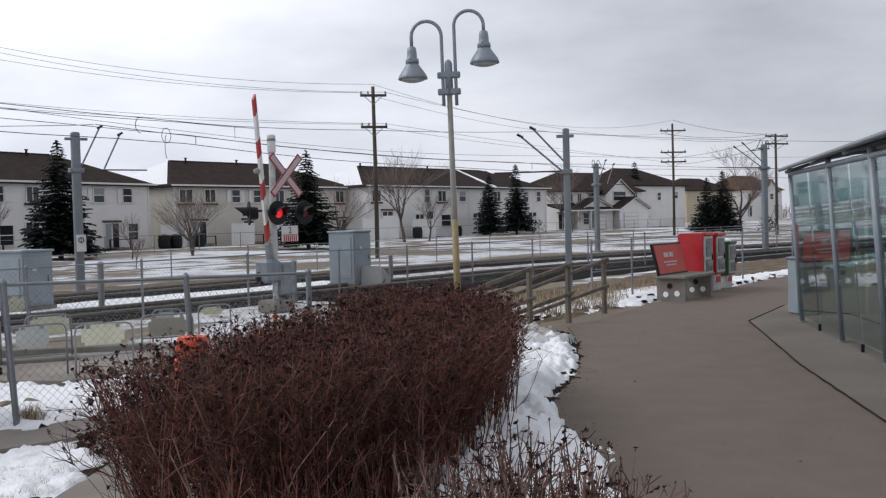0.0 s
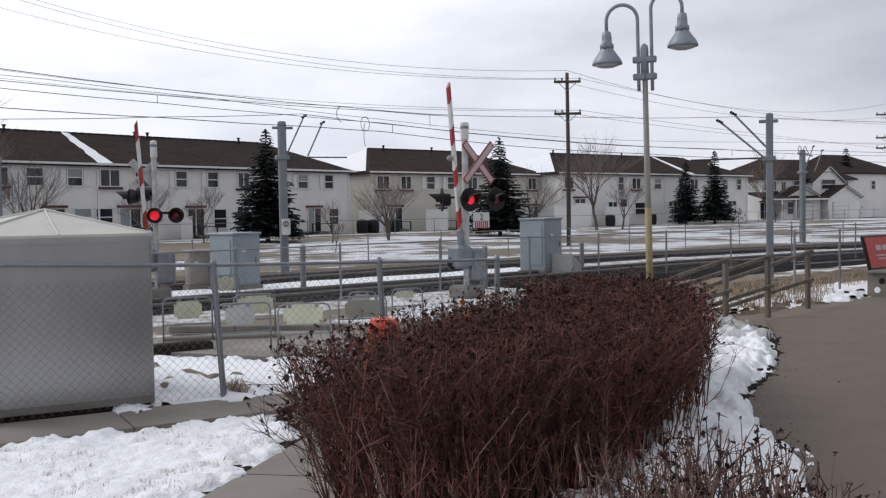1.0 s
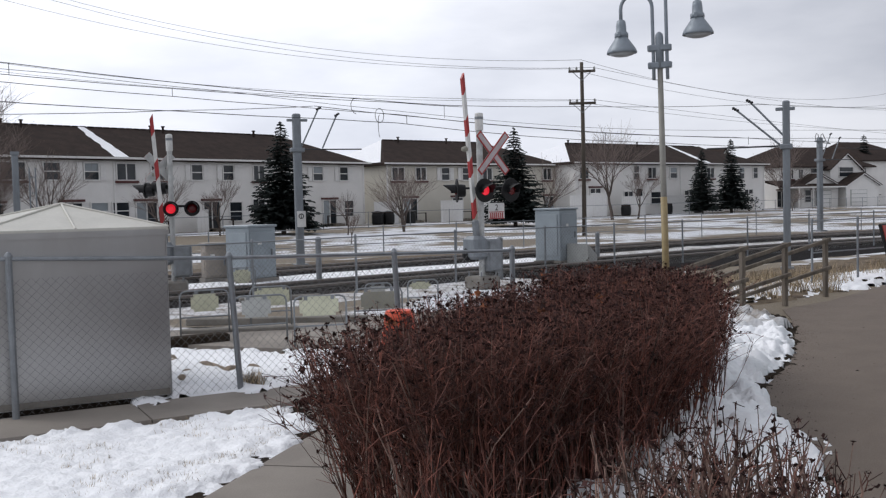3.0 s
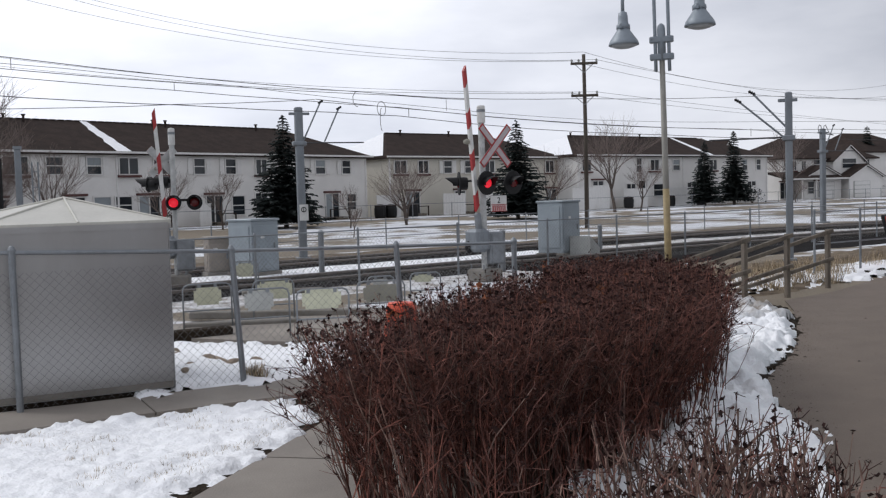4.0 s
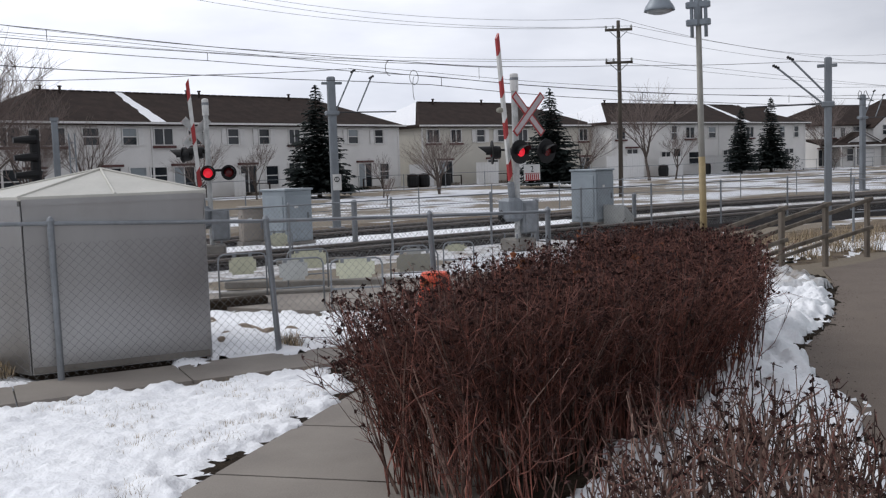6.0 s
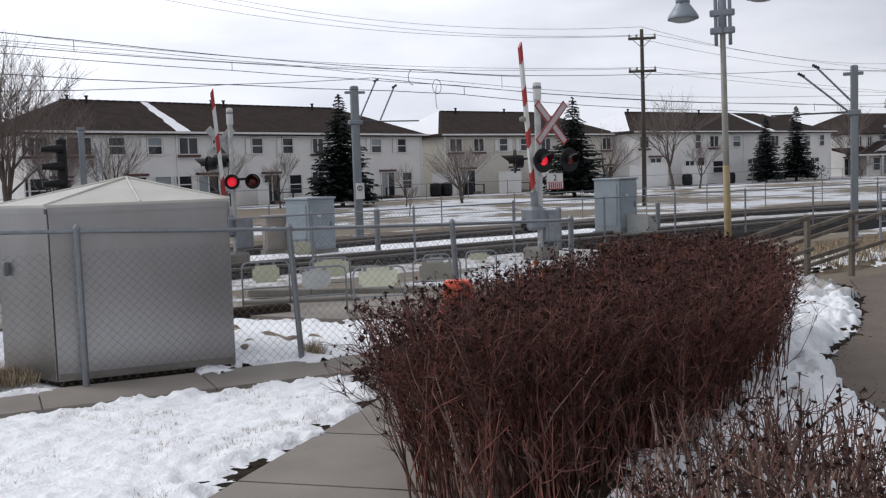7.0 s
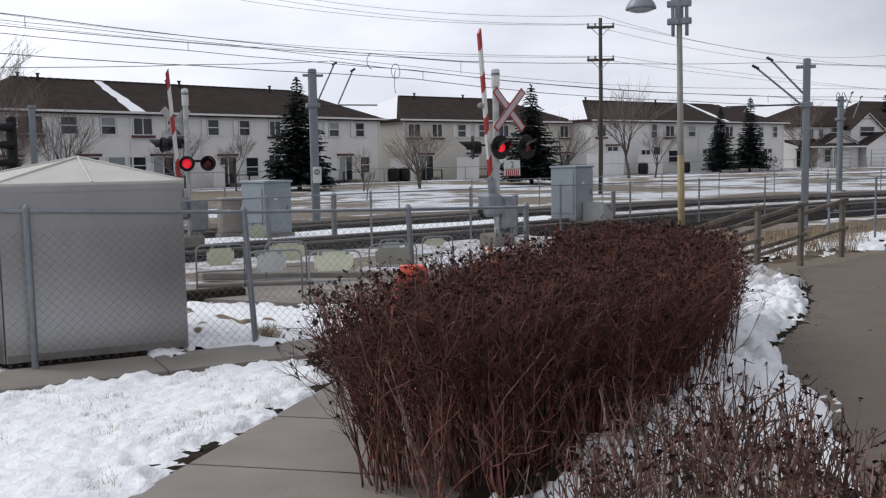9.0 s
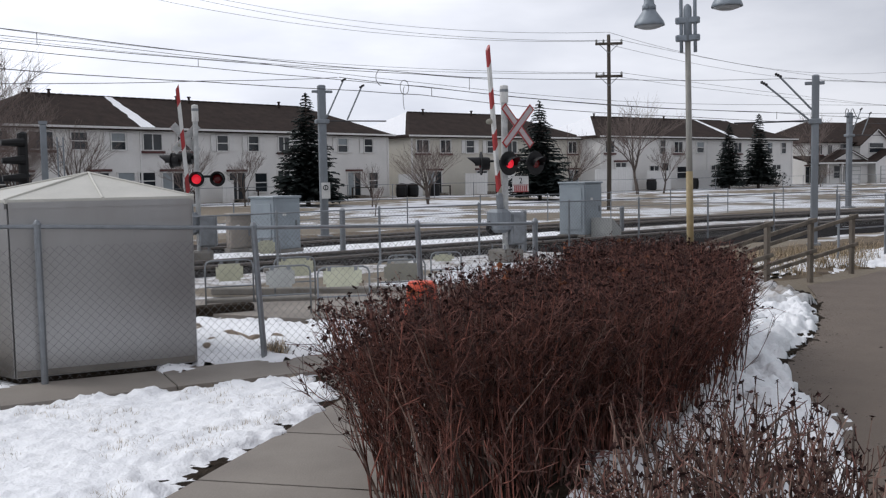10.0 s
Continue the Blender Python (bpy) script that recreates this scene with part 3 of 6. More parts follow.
snow_bank("snow_patch", [xy(along(s, n)) for s, n in ((9.3, 9.9), (11.4, 10.6), (14, 11.3), (19, 12.5), (26, 13.6), (26, 14.4), (18, 13.6), (13.5, 12.6), (9.6, 11.6))], 0.04, 0.08,
          "patchy snow on the dry verge beside the tracks", rim=0.3, lumps=0.06, bite=0.62, seed=19.0)
snow_bank("snow_edge", [xy(along(s, n)) for s, n in ((13.6, 10.75), (18.5, 11.85), (22.5, 12.75), (30, 13.6), (30, 14.0), (22, 13.2), (18, 12.3), (13.4, 11.15))], 0.06, 0.06,
          "low ridge of snow along the far edge of the path", rim=0.2, lumps=0.06, bite=0.30, seed=29.0)


def rail_strip(name, n0, n1, s0, s1, z, material, label, category, ragged=0.25, kind="structure"):
    """A long strip beside the tracks with wavering edges."""
    g = Geo()
    k = int((s1 - s0) / 0.5)
    for i in range(k + 1):
        s_ = s0 + (s1 - s0) * i / k
        a = n0 + ragged * noise.fractal((s_ * 0.45, n0, 1.0), 0.8, 2.1, 4)
        b = n1 + ragged * noise.fractal((s_ * 0.45, n1, 5.0), 0.8, 2.1, 4)
        for j in range(5):
            f = j / 4
            g.v.append(rail(s_, a + (b - a) * f, (z + 0.03 * noise.noise((s_ * 1.1, f * 3, n0))) if 0 < j < 4 else -0.02))
    for i in range(k):
        for j in range(4):
            g.f.append((i * 5 + j, i * 5 + 5 + j, i * 5 + 6 + j, i * 5 + 1 + j))
    return set_down(tagged(part(name, g, M[material], smooth=True), label, category, kind=kind))


rail_strip("snow_strip", 17.35, 19.75, -20, 19, 0.05, "snow", "long strip of snow between the two tracks", "snow", 0.22, "stuff")
rail_strip("snow_strip", 18.0, 19.3, 18.5, 110, 0.04, "old_snow", "thin grey strip of melting snow between the tracks", "snow", 0.45, "stuff")
rail_strip("ballast_shoulder", 12.6, 15.4, 13.5, 110, 0.03, "ballast", "dark gravel shoulder beside the near track", "gravel", 0.3)
rail_strip("snow_strip", 13.6, 15.25, 4, 14, 0.03, "old_snow", "trodden snow beside the near track", "snow", 0.5, "stuff")
rail_strip("verge", 21.5, 24.6, 8, 110, 0.025, "verge", "dry brown verge beyond the far track", "verge", 0.6)


# ---- tracks ----
def track(n, half, s0, s1):
    bed = Geo()
    k = 90
    for i in range(k + 1):
        s = s0 + (s1 - s0) * i / k
        for off, z in ((-half - 0.15, 0.0), (-half + 0.2, 0.05), (half - 0.2, 0.06), (half, 0.0)):
            bed.v.append(rail(s, n + off + 0.08 * noise.noise((s * 0.7, off, n)), z + 0.015 * noise.noise((s * 1.3, off * 3, n))))
    for i in range(k):
        for j in range(3):
            bed.f.append((i * 4 + j, i * 4 + j + 1, i * 4 + j + 5, i * 4 + j + 4))
    t = tagged(new("railway_track"), "railway track on dark ballast with worn steel rails", "railway track", "light rail tracks", "structure")
    part("ballast_bed", bed, M["ballast"], t)
    sl = Geo()
    s = s0
    while s < s1:
        d = rail(s + 0.2, n) - rail(s, n)
        sl.box((0, 0, 0), (0.2, half * 1.75, 0.10), Matrix.Translation(rail(s, n, 0.018)) @ Matrix.Rotation(math.atan2(d.y, d.x), 4, "Z"))
        s += 0.5
    part("sleeper_bed", sl, M["tie"], t)["kind"] = "stuff"
    for off in (-0.55, 0.55):
        part("rail", Geo().tube([rail(s0 + (s1 - s0) * i / 60, n + off, 0.10) for i in range(61)], 0.04, 6), M["steel"], t)
    set_down(t)


track(16.25, 1.05, -25, 120)
track(20.65, 0.9, -25, 120)


# ---- houses ----
def hip_roof(g, w, d, eave, ridge, over=0.45, thick=0.18, left=None, right=None):
    """Hipped roof over a w x d block whose front lies along x from 0 and goes back in y."""
    x0, x1, y0, y1 = -over, w + over, -over, d + over
    l = d / 2 if left is None else left
    r = d / 2 if right is None else right
    vs = [Vector(p) for p in ((x0, y0, eave), (x1, y0, eave), (x1, y1, eave), (x0, y1, eave), (l, d / 2, ridge), (w - r, d / 2, ridge))]
    vs += [Vector((p.x, p.y, p.z - thick)) for p in vs[:4]]
    g.add(vs, [(0, 1, 5, 4), (1, 2, 5), (2, 3, 4, 5), (3, 0, 4), (0, 6, 7, 1), (1, 7, 8, 2), (2, 8, 9, 3), (3, 9, 6, 0), (6, 9, 8, 7)])


def window(parent, x, z, w, h, y, kind="plain", shutters=False):
    """A window in a front wall at y: frame, panes and, where they are, shutters."""
    wo = new("window")
    wo.parent = parent
    wo.location = (x, y, z)
    fr = Geo()
    t = 0.09
    fr.box((0, -0.03, h / 2), (w + t, 0.12, t)).box((0, -0.03, -h / 2), (w + t, 0.14, t))
    for sx in (-1, 1):
        fr.box((sx * w / 2, -0.03, 0), (t, 0.12, h - t))
    if kind in ("patio", "patio_dark"):
        fr.box((0, -0.03, 0), (0.08, 0.10, h - t))
    elif kind == "dark":
        fr.box((0, -0.03, 0), (0.07, 0.10, h - t))
    else:
        fr.box((0, -0.03, 0), (w - t, 0.10, 0.07))
    part("frame", fr, M["winframe"], wo)
    up = "blind" if kind == "blind" else "glass_dark"
    if kind in ("patio", "patio_dark"):
        for sx in (-1, 1):
            part("pane", Geo().box((sx * w / 4, -0.005, 0), (w / 2 - 0.04, 0.03, h - 0.1)), M["glass_dark" if sx > 0 or kind == "patio_dark" else "blind"], wo)
        part("lintel", Geo().box((0, -0.08, h / 2 + 0.14), (w + 0.3, 0.2, 0.16)), M["sill"], wo)
    elif kind == "dark":
        for sx in (-1, 1):
            part("pane", Geo().box((sx * w / 4, -0.005, 0), (w / 2 - 0.06, 0.03, h - 0.1)), M["glass_dark"], wo)
    else:
        part("pane", Geo().box((0, -0.005, h / 4), (w - 0.08, 0.03, h / 2 - 0.06)), M[up], wo)
        part("pane", Geo().box((0, -0.005, -h / 4), (w - 0.08, 0.03, h / 2 - 0.06)), M["glass_dark"], wo)
    if kind == "dark":
        part("sill", Geo().box((0, -0.1, -h / 2 - 0.12), (w + 0.3, 0.2, 0.17)), M["sill"], wo)
    if shutters:
        for sx in (-1, 1):
            part("shutter", Geo().box((sx * (w / 2 + 0.3), -0.04, 0), (0.42, 0.06, h)), M["trim"], wo)
    return wo


def house_row(at, turn, w, d, eave, ridge, siding, label, wins, splits=(), valleys=(), roof="shingle", left=None, right=None, snow_left=False, vents=()):
    """A two-storey row of homes, its garden front along the line of the tracks."""
    h = thing("house", (at[0], at[1], 0), turn, label, "house", "row houses beyond the tracks")
    walls = Geo().box((w / 2, d / 2, eave / 2), (w, d, eave))
    part("wall", walls, M[siding], h)
    # lap siding boards as thin courses
    laps = Geo()
    k = int(eave / 0.28)
    for i in range(k):
        laps.box((w / 2, -0.004, 0.3 + i * 0.28), (w, 0.012, 0.014))
        laps.box((-0.004, d / 2, 0.3 + i * 0.28), (0.012, d, 0.014))
    part("lap_siding", laps, M[siding], h)
    roof_g = Geo()
    hip_roof(roof_g, w, d, eave, ridge, left=left, right=right)
    r = part("roof", roof_g, M[roof], h)
    part("gutter", Geo().box((w / 2, -0.52, eave - 0.02), (w + 0.9, 0.13, 0.14)), M["trim"], h)
    l0, r0 = (d / 2 if left is None else left), w - (d / 2 if right is None else right)
    x = l0
    while x < r0 - 0.5:
        part("ridge_cap", Geo().box((x + 0.25, d / 2, ridge + 0.02), (0.46, 0.3, 0.06)), M[roof], r)
        x += 0.62
    for v in vents:
        part("roof_vent", Geo().lathe([(0.09, -0.6), (0.09, 0.18), (0.15, 0.2), (0.15, 0.28)], 10, pose(v, d / 2 - 0.6, ridge)), M["shingle"], r)
    for x in valleys:
        # snow lying in a valley of the front slope
        sl = Geo()
        rise = (ridge - eave) / (d / 2 + 0.45)
        ys = [-0.4 + (d / 2 + 0.3) * i / 10 for i in range(11)]
        row_a, row_b = [], []
        for i, yv in enumerate(ys):
            z = eave + rise * (yv + 0.45) + 0.05
            cx = x
            wob = 0.25 * noise.noise((i * 0.9, x, 0))
            row_a.append(Vector((cx - 0.25 - 0.03 * (10 - i) + wob, yv, z)))
            row_b.append(Vector((cx + 0.30 + 0.03 * (10 - i) + wob * 0.6, yv, z)))
        sl.add(row_a + row_b, [(i, i + 11, i + 12, i + 1) for i in range(10)])
        part("roof_snow", sl, M["snow"], r)
    if snow_left:
        l = d / 2 if left is None else left
        sl = Geo().add([Vector((-0.42, 0.2, eave + 0.10)), Vector((-0.42, d + 0.3, eave + 0.10)), Vector((l - 0.15, d / 2, ridge - 0.02))], [(0, 2, 1)])
        part("roof_snow", sl, M["snow"], r)
    for x in splits:
        part("corner_trim", Geo().box((x, -0.03, eave / 2), (0.14, 0.1, eave - 0.3)), M["trim"], h)
    for x, z, ww, hh, kind, shut in wins:
        window(h, x, z, ww, hh, -0.02, kind, shut)
    return h


W1 = [(0.6, 1.7, "dark"), (3.5, 1.7, "dark"), (6.1, 1.2, "plain"), (8.9, 1.1, "blind"), (11.5, 1.5, "dark"), (14.1, 1.3, "dark"), (17.3, 1.0, "plain"), (20.1, 1.0, "plain"), (23.0, 1.1, "dark"), (29.1, 1.1, "blind"), (32.0, 1.0, "plain")]
wins1 = [(x, 4.45, w, 1.2, k, k in ("plain", "blind") and x > 7) for x, w, k in W1]
wins1 += [(x, z, w, h, k, False) for x, z, w, h, k in ((0.6, 1.6, 1.6, 1.6, "plain"), (2.2, 1.3, 1.3, 2.0, "patio"), (7.4, 1.3, 1.5, 2.05, "patio"), (9.4, 1.7, 1.3, 1.25, "blind"), (11.0, 1.7, 1.3, 1.25, "plain"), (13.0, 1.25, 1.7, 2.1, "patio"),
                                                    (18.5, 1.2, 1.5, 2.1, "patio_dark"), (20.7, 1.45, 1.2, 1.5, "plain"), (22.9, 1.8, 1.2, 1.2, "dark"), (30.3, 1.15, 1.5, 2.1, "patio"), (32.5, 1.45, 1.1, 1.4, "plain"))]
house_row((-41.2, 52.5), 59, 34.4, 11.0, 5.4, 8.0, "siding_w", "white two-storey row house with dark brown hip roof", wins1, splits=(0.1, 10.6, 34.3), valleys=(11.0,), vents=(5.0, 6.4, 16.5, 17.6, 26.3), left=4.8, right=5.2)
house_row((-21.9, 83.7), 50, 21.7, 11.0, 5.4, 7.95, "siding_c", "cream two-storey row house with snow on its dark roof",
          [(x, 4.45, w, 1.2, k, k != "dark") for x, w, k in ((1.3, 1.4, "dark"), (3.9, 1.2, "dark"), (6.8, 1.0, "plain"), (9.3, 0.9, "plain"), (12.0, 1.3, "dark"), (20.2, 1.2, "dark"))]
          + [(x, 1.15, w, h, k, False) for x, w, h, k in ((2.6, 1.6, 2.1, "patio"), (8.2, 1.3, 2.1, "patio_dark"), (12.3, 1.1, 1.4, "plain"), (20.4, 1.4, 2.0, "patio"))],
          splits=(0.1, 21.6), snow_left=True, vents=(5, 11), left=3.6)
house_row((-6.0, 98.2), 48.5, 32.2, 11.0, 5.5, 7.9, "siding_w", "long white row house with brown roof and snow",
          [(x, 4.45, w, h, k, False) for x, w, h, k in ((1.3, 1.3, 1.2, "dark"), (9.2, 0.9, 1.5, "plain"), (11.7, 1.4, 1.2, "dark"), (15.3, 1.2, 1.2, "blind"), (19.4, 0.9, 1.5, "plain"), (21.8, 1.3, 1.2, "dark"), (27.7, 1.0, 1.3, "blind"), (30.4, 0.9, 1.3, "plain"))]
          + [(x, 1.75, w, h, k, False) for x, w, h, k in ((2.9, 1.6, 2.2, "patio_dark"), (7.9, 1.4, 1.5, "dark"), (9.6, 1.1, 2.1, "plain"), (12.3, 1.7, 1.3, "plain"), (17.9, 1.6, 1.5, "dark"), (29.0, 1.7, 1.5, "dark"))],
          splits=(0.1, 16.5, 32.1), valleys=(20.9,), snow_left=True, vents=(4, 15), left=4.2, right=6.0)


def gable_house(s, n, w, d, eave, ridge, siding, roof, label, gables, wins, garages=(), left=None):
    """A two-storey home with gabled bays on its front."""
    h = thing("house", along(s, n), AXIS, label, "house", "detached houses farther off")
    part("wall", Geo().box((w / 2, d / 2, eave / 2), (w, d, eave)), M[siding], h)
    rg = Geo()
    hip_roof(rg, w, d, eave, ridge, left=left)
    r = part("roof", rg, M[roof], h)
    for x, gw, z0, z1, front in gables:
        bay = Geo().add([Vector((x, -front, 0)), Vector((x + gw, -front, 0)), Vector((x + gw, -front, z0)), Vector((x + gw / 2, -front, z1 - 0.25)), Vector((x, -front, z0)),
                         Vector((x, 1, 0)), Vector((x + gw, 1, 0)), Vector((x + gw, 1, z0)), Vector((x + gw / 2, 1, z1 - 0.25)), Vector((x, 1, z0))],
                        [(0, 1, 2, 3, 4), (1, 6, 7, 2), (0, 4, 9, 5), (2, 7, 8, 3), (4, 3, 8, 9)])
        part("gable_wall", bay, M[siding], h)
        o = 0.35
        g = Geo()
        back = d / 2 if z1 > eave + 0.5 else 1.0
        for sx in (-1, 1):
            e, m_ = x + gw / 2 + sx * (gw / 2 + o), x + gw / 2
            drop = (z1 - z0) * o / (gw / 2)
            g.add([Vector((e, -front - o, z0 - drop)), Vector((m_, -front - o, z1)), Vector((m_, back, z1)), Vector((e, back, z0 - drop)),
                   Vector((e, -front - o, z0 - drop - 0.16)), Vector((m_, -front - o, z1 - 0.16)), Vector((m_, back, z1 - 0.16)), Vector((e, back, z0 - drop - 0.16))],
                  [(0, 1, 2, 3), (4, 7, 6, 5), (0, 4, 5, 1), (0, 3, 7, 4)])
        part("gable_roof", g, M[roof], r)
        tr = Geo()
        for sx in (-1, 1):
            e, m_ = x + gw / 2 + sx * (gw / 2 + o), x + gw / 2
            drop = (z1 - z0) * o / (gw / 2)
            tr.tube([(e, -front - o - 0.02, z0 - drop - 0.22), (m_, -front - o - 0.02, z1 - 0.22)], 0.06, 4)
        part("fascia", tr, M["trim"], r)
    for x, z, ww, hh, kind, y in wins:
        window(h, x, z, ww, hh, y, kind)
    for x, ww, y in garages:
        gd = part("garage_door", Geo().box((x, y - 0.03, 1.1), (ww, 0.1, 2.2)), M["panel_g"], h)
        for k in range(4):
            part("panel", Geo().box((x, y - 0.09, 0.3 + 0.54 * k), (ww - 0.2, 0.03, 0.46)), M["trim"], gd)
    return h


gable_house(97.5, 88.0, 18.0, 10, 5.4, 8.2, "siding_w", "shingle", "white house with gabled bays and garages",
            ((8.5, 6.0, 5.2, 7.2, 1.0), (2.0, 7.0, 3.0, 4.4, 1.8), (9.5, 6.5, 3.0, 4.5, 2.6)),
            ((2.2, 4.4, 0.8, 1.2, "dark", -0.02), (4.0, 4.4, 0.8, 1.2, "dark", -0.02), (6.6, 4.5, 1.6, 1.3, "plain", -0.02), (11.5, 4.6, 2.8, 1.3, "plain", -1.02), (16.4, 4.5, 0.8, 1.3, "dark", -0.02), (3.2, 1.5, 1.2, 1.6, "plain", -1.82)),
            ((6.4, 2.4, -1.8), (12.0, 3.2, -2.6)))
gabled = bpy.data.objects["house.003"]
porch = Geo().add([Vector(p) for p in ((-2.5, -3.0, 2.75), (9.4, -3.0, 2.75), (9.4, 0.0, 3.6), (-2.5, 0.0, 3.6), (-2.5, -3.0, 2.55), (9.4, -3.0, 2.55), (9.4, 0.0, 3.3), (-2.5, 0.0, 3.3))],
                  [(0, 1, 2, 3), (7, 6, 5, 4), (0, 4, 5, 1), (0, 3, 7, 4), (1, 5, 6, 2)])
part("porch_roof", porch, M["shingle"], gabled)
part("porch_fascia", Geo().box((3.45, -3.03, 2.62), (11.9, 0.06, 0.18)), M["trim"], gabled)
for x in (-2.3, 0.4, 3.0, 9.2):
    part("porch_post", Geo().box((x, -2.9, 1.28), (0.18, 0.18, 2.56)), M["trim"], gabled)
for x, w in ((-1.0, 1.6), (1.6, 1.1), (4.6, 1.5)):
    window(gabled, x if x > 0 else 0.4, 1.2, w, 2.1, -0.02 if x < 2 else -1.84, "patio_dark")
gable_house(115.5, 89.5, 13.0, 11, 6.3, 9.2, "siding_w", "shingle", "white two-storey house with steep dark brown roof", (), ((6.2, 4.6, 0.9, 1.2, "plain", -0.02), (10.6, 4.8, 0.9, 1.0, "blind", -0.02)), left=2.0)
gable_house(94.0, 99.0, 9.0, 9, 5.6, 9.0, "siding_c", "shingle", "far house with brown steep gable roof and snow", ((2.0, 5.0, 5.6, 8.4, 0.6),), ((4.4, 4.6, 1.4, 1.2, "plain", -0.62), (4.4, 1.6, 1.6, 1.3, "plain", -0.62)))
gable_house(170.0, 118.0, 17.0, 10, 6.8, 9.6, "siding_t", "shingle", "tan two-storey house with dark roof", (), ((4, 5.0, 1.2, 1.3, "plain", -0.02), (10, 5.0, 1.2, 1.3, "plain", -0.02)))
gable_house(190.0, 118.0, 18.0, 10, 7.0, 10.4, "siding_w", "shingle_b", "white two-storey house with rust-brown roof and balcony", ((9.0, 6.0, 6.8, 9.4, 0.8),),
            ((4.0, 5.4, 1.2, 1.3, "plain", -0.02), (12, 5.4, 1.5, 1.3, "plain", -0.82), (4.0, 2.0, 1.8, 2.2, "patio", -0.02), (14, 2.0, 1.8, 2.2, "patio", -0.82)))


# ---- equipment cabinet: an elongated hexagon with a pyramid lid ----
CAB_H = 1.47
CAB_PLAN = [(-0.12, -0.95), (1.01, -0.06), (0.52, 0.78), (-0.20, 1.05), (-1.04, 0.12), (-0.92, -0.58)]
cab = thing("equipment_cabinet", (-4.90, 7.55, 0), 0, "large six-sided brushed aluminium equipment cabinet with cream pyramid lid", "utility cabinet")
part("body", Geo().prism([(x * 0.985, y * 0.985) for x, y in CAB_PLAN], 0.05, CAB_H - 0.01), M["alu"], cab)
part("base_rail", Geo().prism([(x * 0.95, y * 0.95) for x, y in CAB_PLAN], -0.02, 0.055), M["soil"], cab)
lid = Geo()
rim = [(x * 1.02, y * 1.02) for x, y in CAB_PLAN]
lid.add([Vector((x, y, z)) for z in (CAB_H - 0.02, CAB_H + 0.012) for x, y in rim] + [Vector((0, 0, CAB_H + 0.22))],
        [(5, 4, 3, 2, 1, 0)] + [(k, (k + 1) % 6, 6 + (k + 1) % 6, 6 + k) for k in range(6)] + [(6 + k, 6 + (k + 1) % 6, 12) for k in range(6)])
lid_ob = part("lid", lid, M["cream"], cab)
ribs = [Vector((x, y, CAB_H + 0.012)) for x, y in rim] + [(Vector((*rim[0], CAB_H + 0.012)) + Vector((*rim[1], CAB_H + 0.012))) / 2]
for p in ribs:
    part("lid_rib", Geo().tube([p, Vector((0, 0, CAB_H + 0.225))], 0.011, 6), M["cream"], lid_ob)
for k in range(6):
    a, b = Vector((*CAB_PLAN[k], 0)), Vector((*CAB_PLAN[(k + 1) % 6], 0))
    d = (b - a).normalized()
    o = Vector((d.y, -d.x, 0))
    m = Matrix.Translation((a + b) / 2) @ Matrix.Rotation(math.atan2(d.y, d.x), 4, "Z")
    L = (b - a).length
    sheet = part("side_panel", Geo().box((0, 0.004, CAB_H / 2 + 0.02), (L * 0.985, 0.012, CAB_H - 0.06), m, bevel=0.003), M["alu"], cab)
    part("drip_edge", Geo().box((0, -0.012, CAB_H - 0.035), (L * 0.99, 0.02, 0.05), m), M["alu"], sheet)
    for f in ((-0.17, 0.17) if L > 1 else ()):
        part("seam", Geo().box((L * f, -0.0035, CAB_H / 2), (0.008, 0.006, CAB_H - 0.16), m), M["alu"], sheet)
    if k == 5:
        part("door_handle", Geo().box((-0.25, -0.03, 0.95), (0.04, 0.04, 0.12), m, bevel=0.006), M["galv"], sheet)
part("kick_plate", Geo().box((0, -0.008, 0.085), (1.40, 0.012, 0.05), Matrix.Translation((0.445, -0.505, 0)) @ Matrix.Rotation(math.atan2(0.89, 1.13), 4, "Z")), M["concrete_grey"], cab)


# ---- fences ----
def chain_link(g, p, q, z0, z1, pitch=0.072, r=0.0014):
    """Crossing wires of a chain-link sheet between two posts."""
    p, q = Vector(p), Vector(q)
    d, h = (q - p), z1 - z0
    w = d.length
    d.normalize()
    k = int((w + h) / pitch) + 1
    for i in range(k):
        c = i * pitch
        for sgn in (1, -1):
            a0, b0 = (c - h, 0.0), (c, h)
            if a0[0] < 0:
                a0 = (0.0, h - c)
            if b0[0] > w:
                b0 = (w, h - (c - w))
            if sgn < 0:
                a0, b0 = (w - a0[0], a0[1]), (w - b0[0], b0[1])
            if abs(a0[0] - b0[0]) < 1e-3:
                continue
            g.tube([p + d * a0[0] + Vector((0, 0, z0 + a0[1])), p + d * b0[0] + Vector((0, 0, z0 + b0[1]))], r, 3, caps=False)


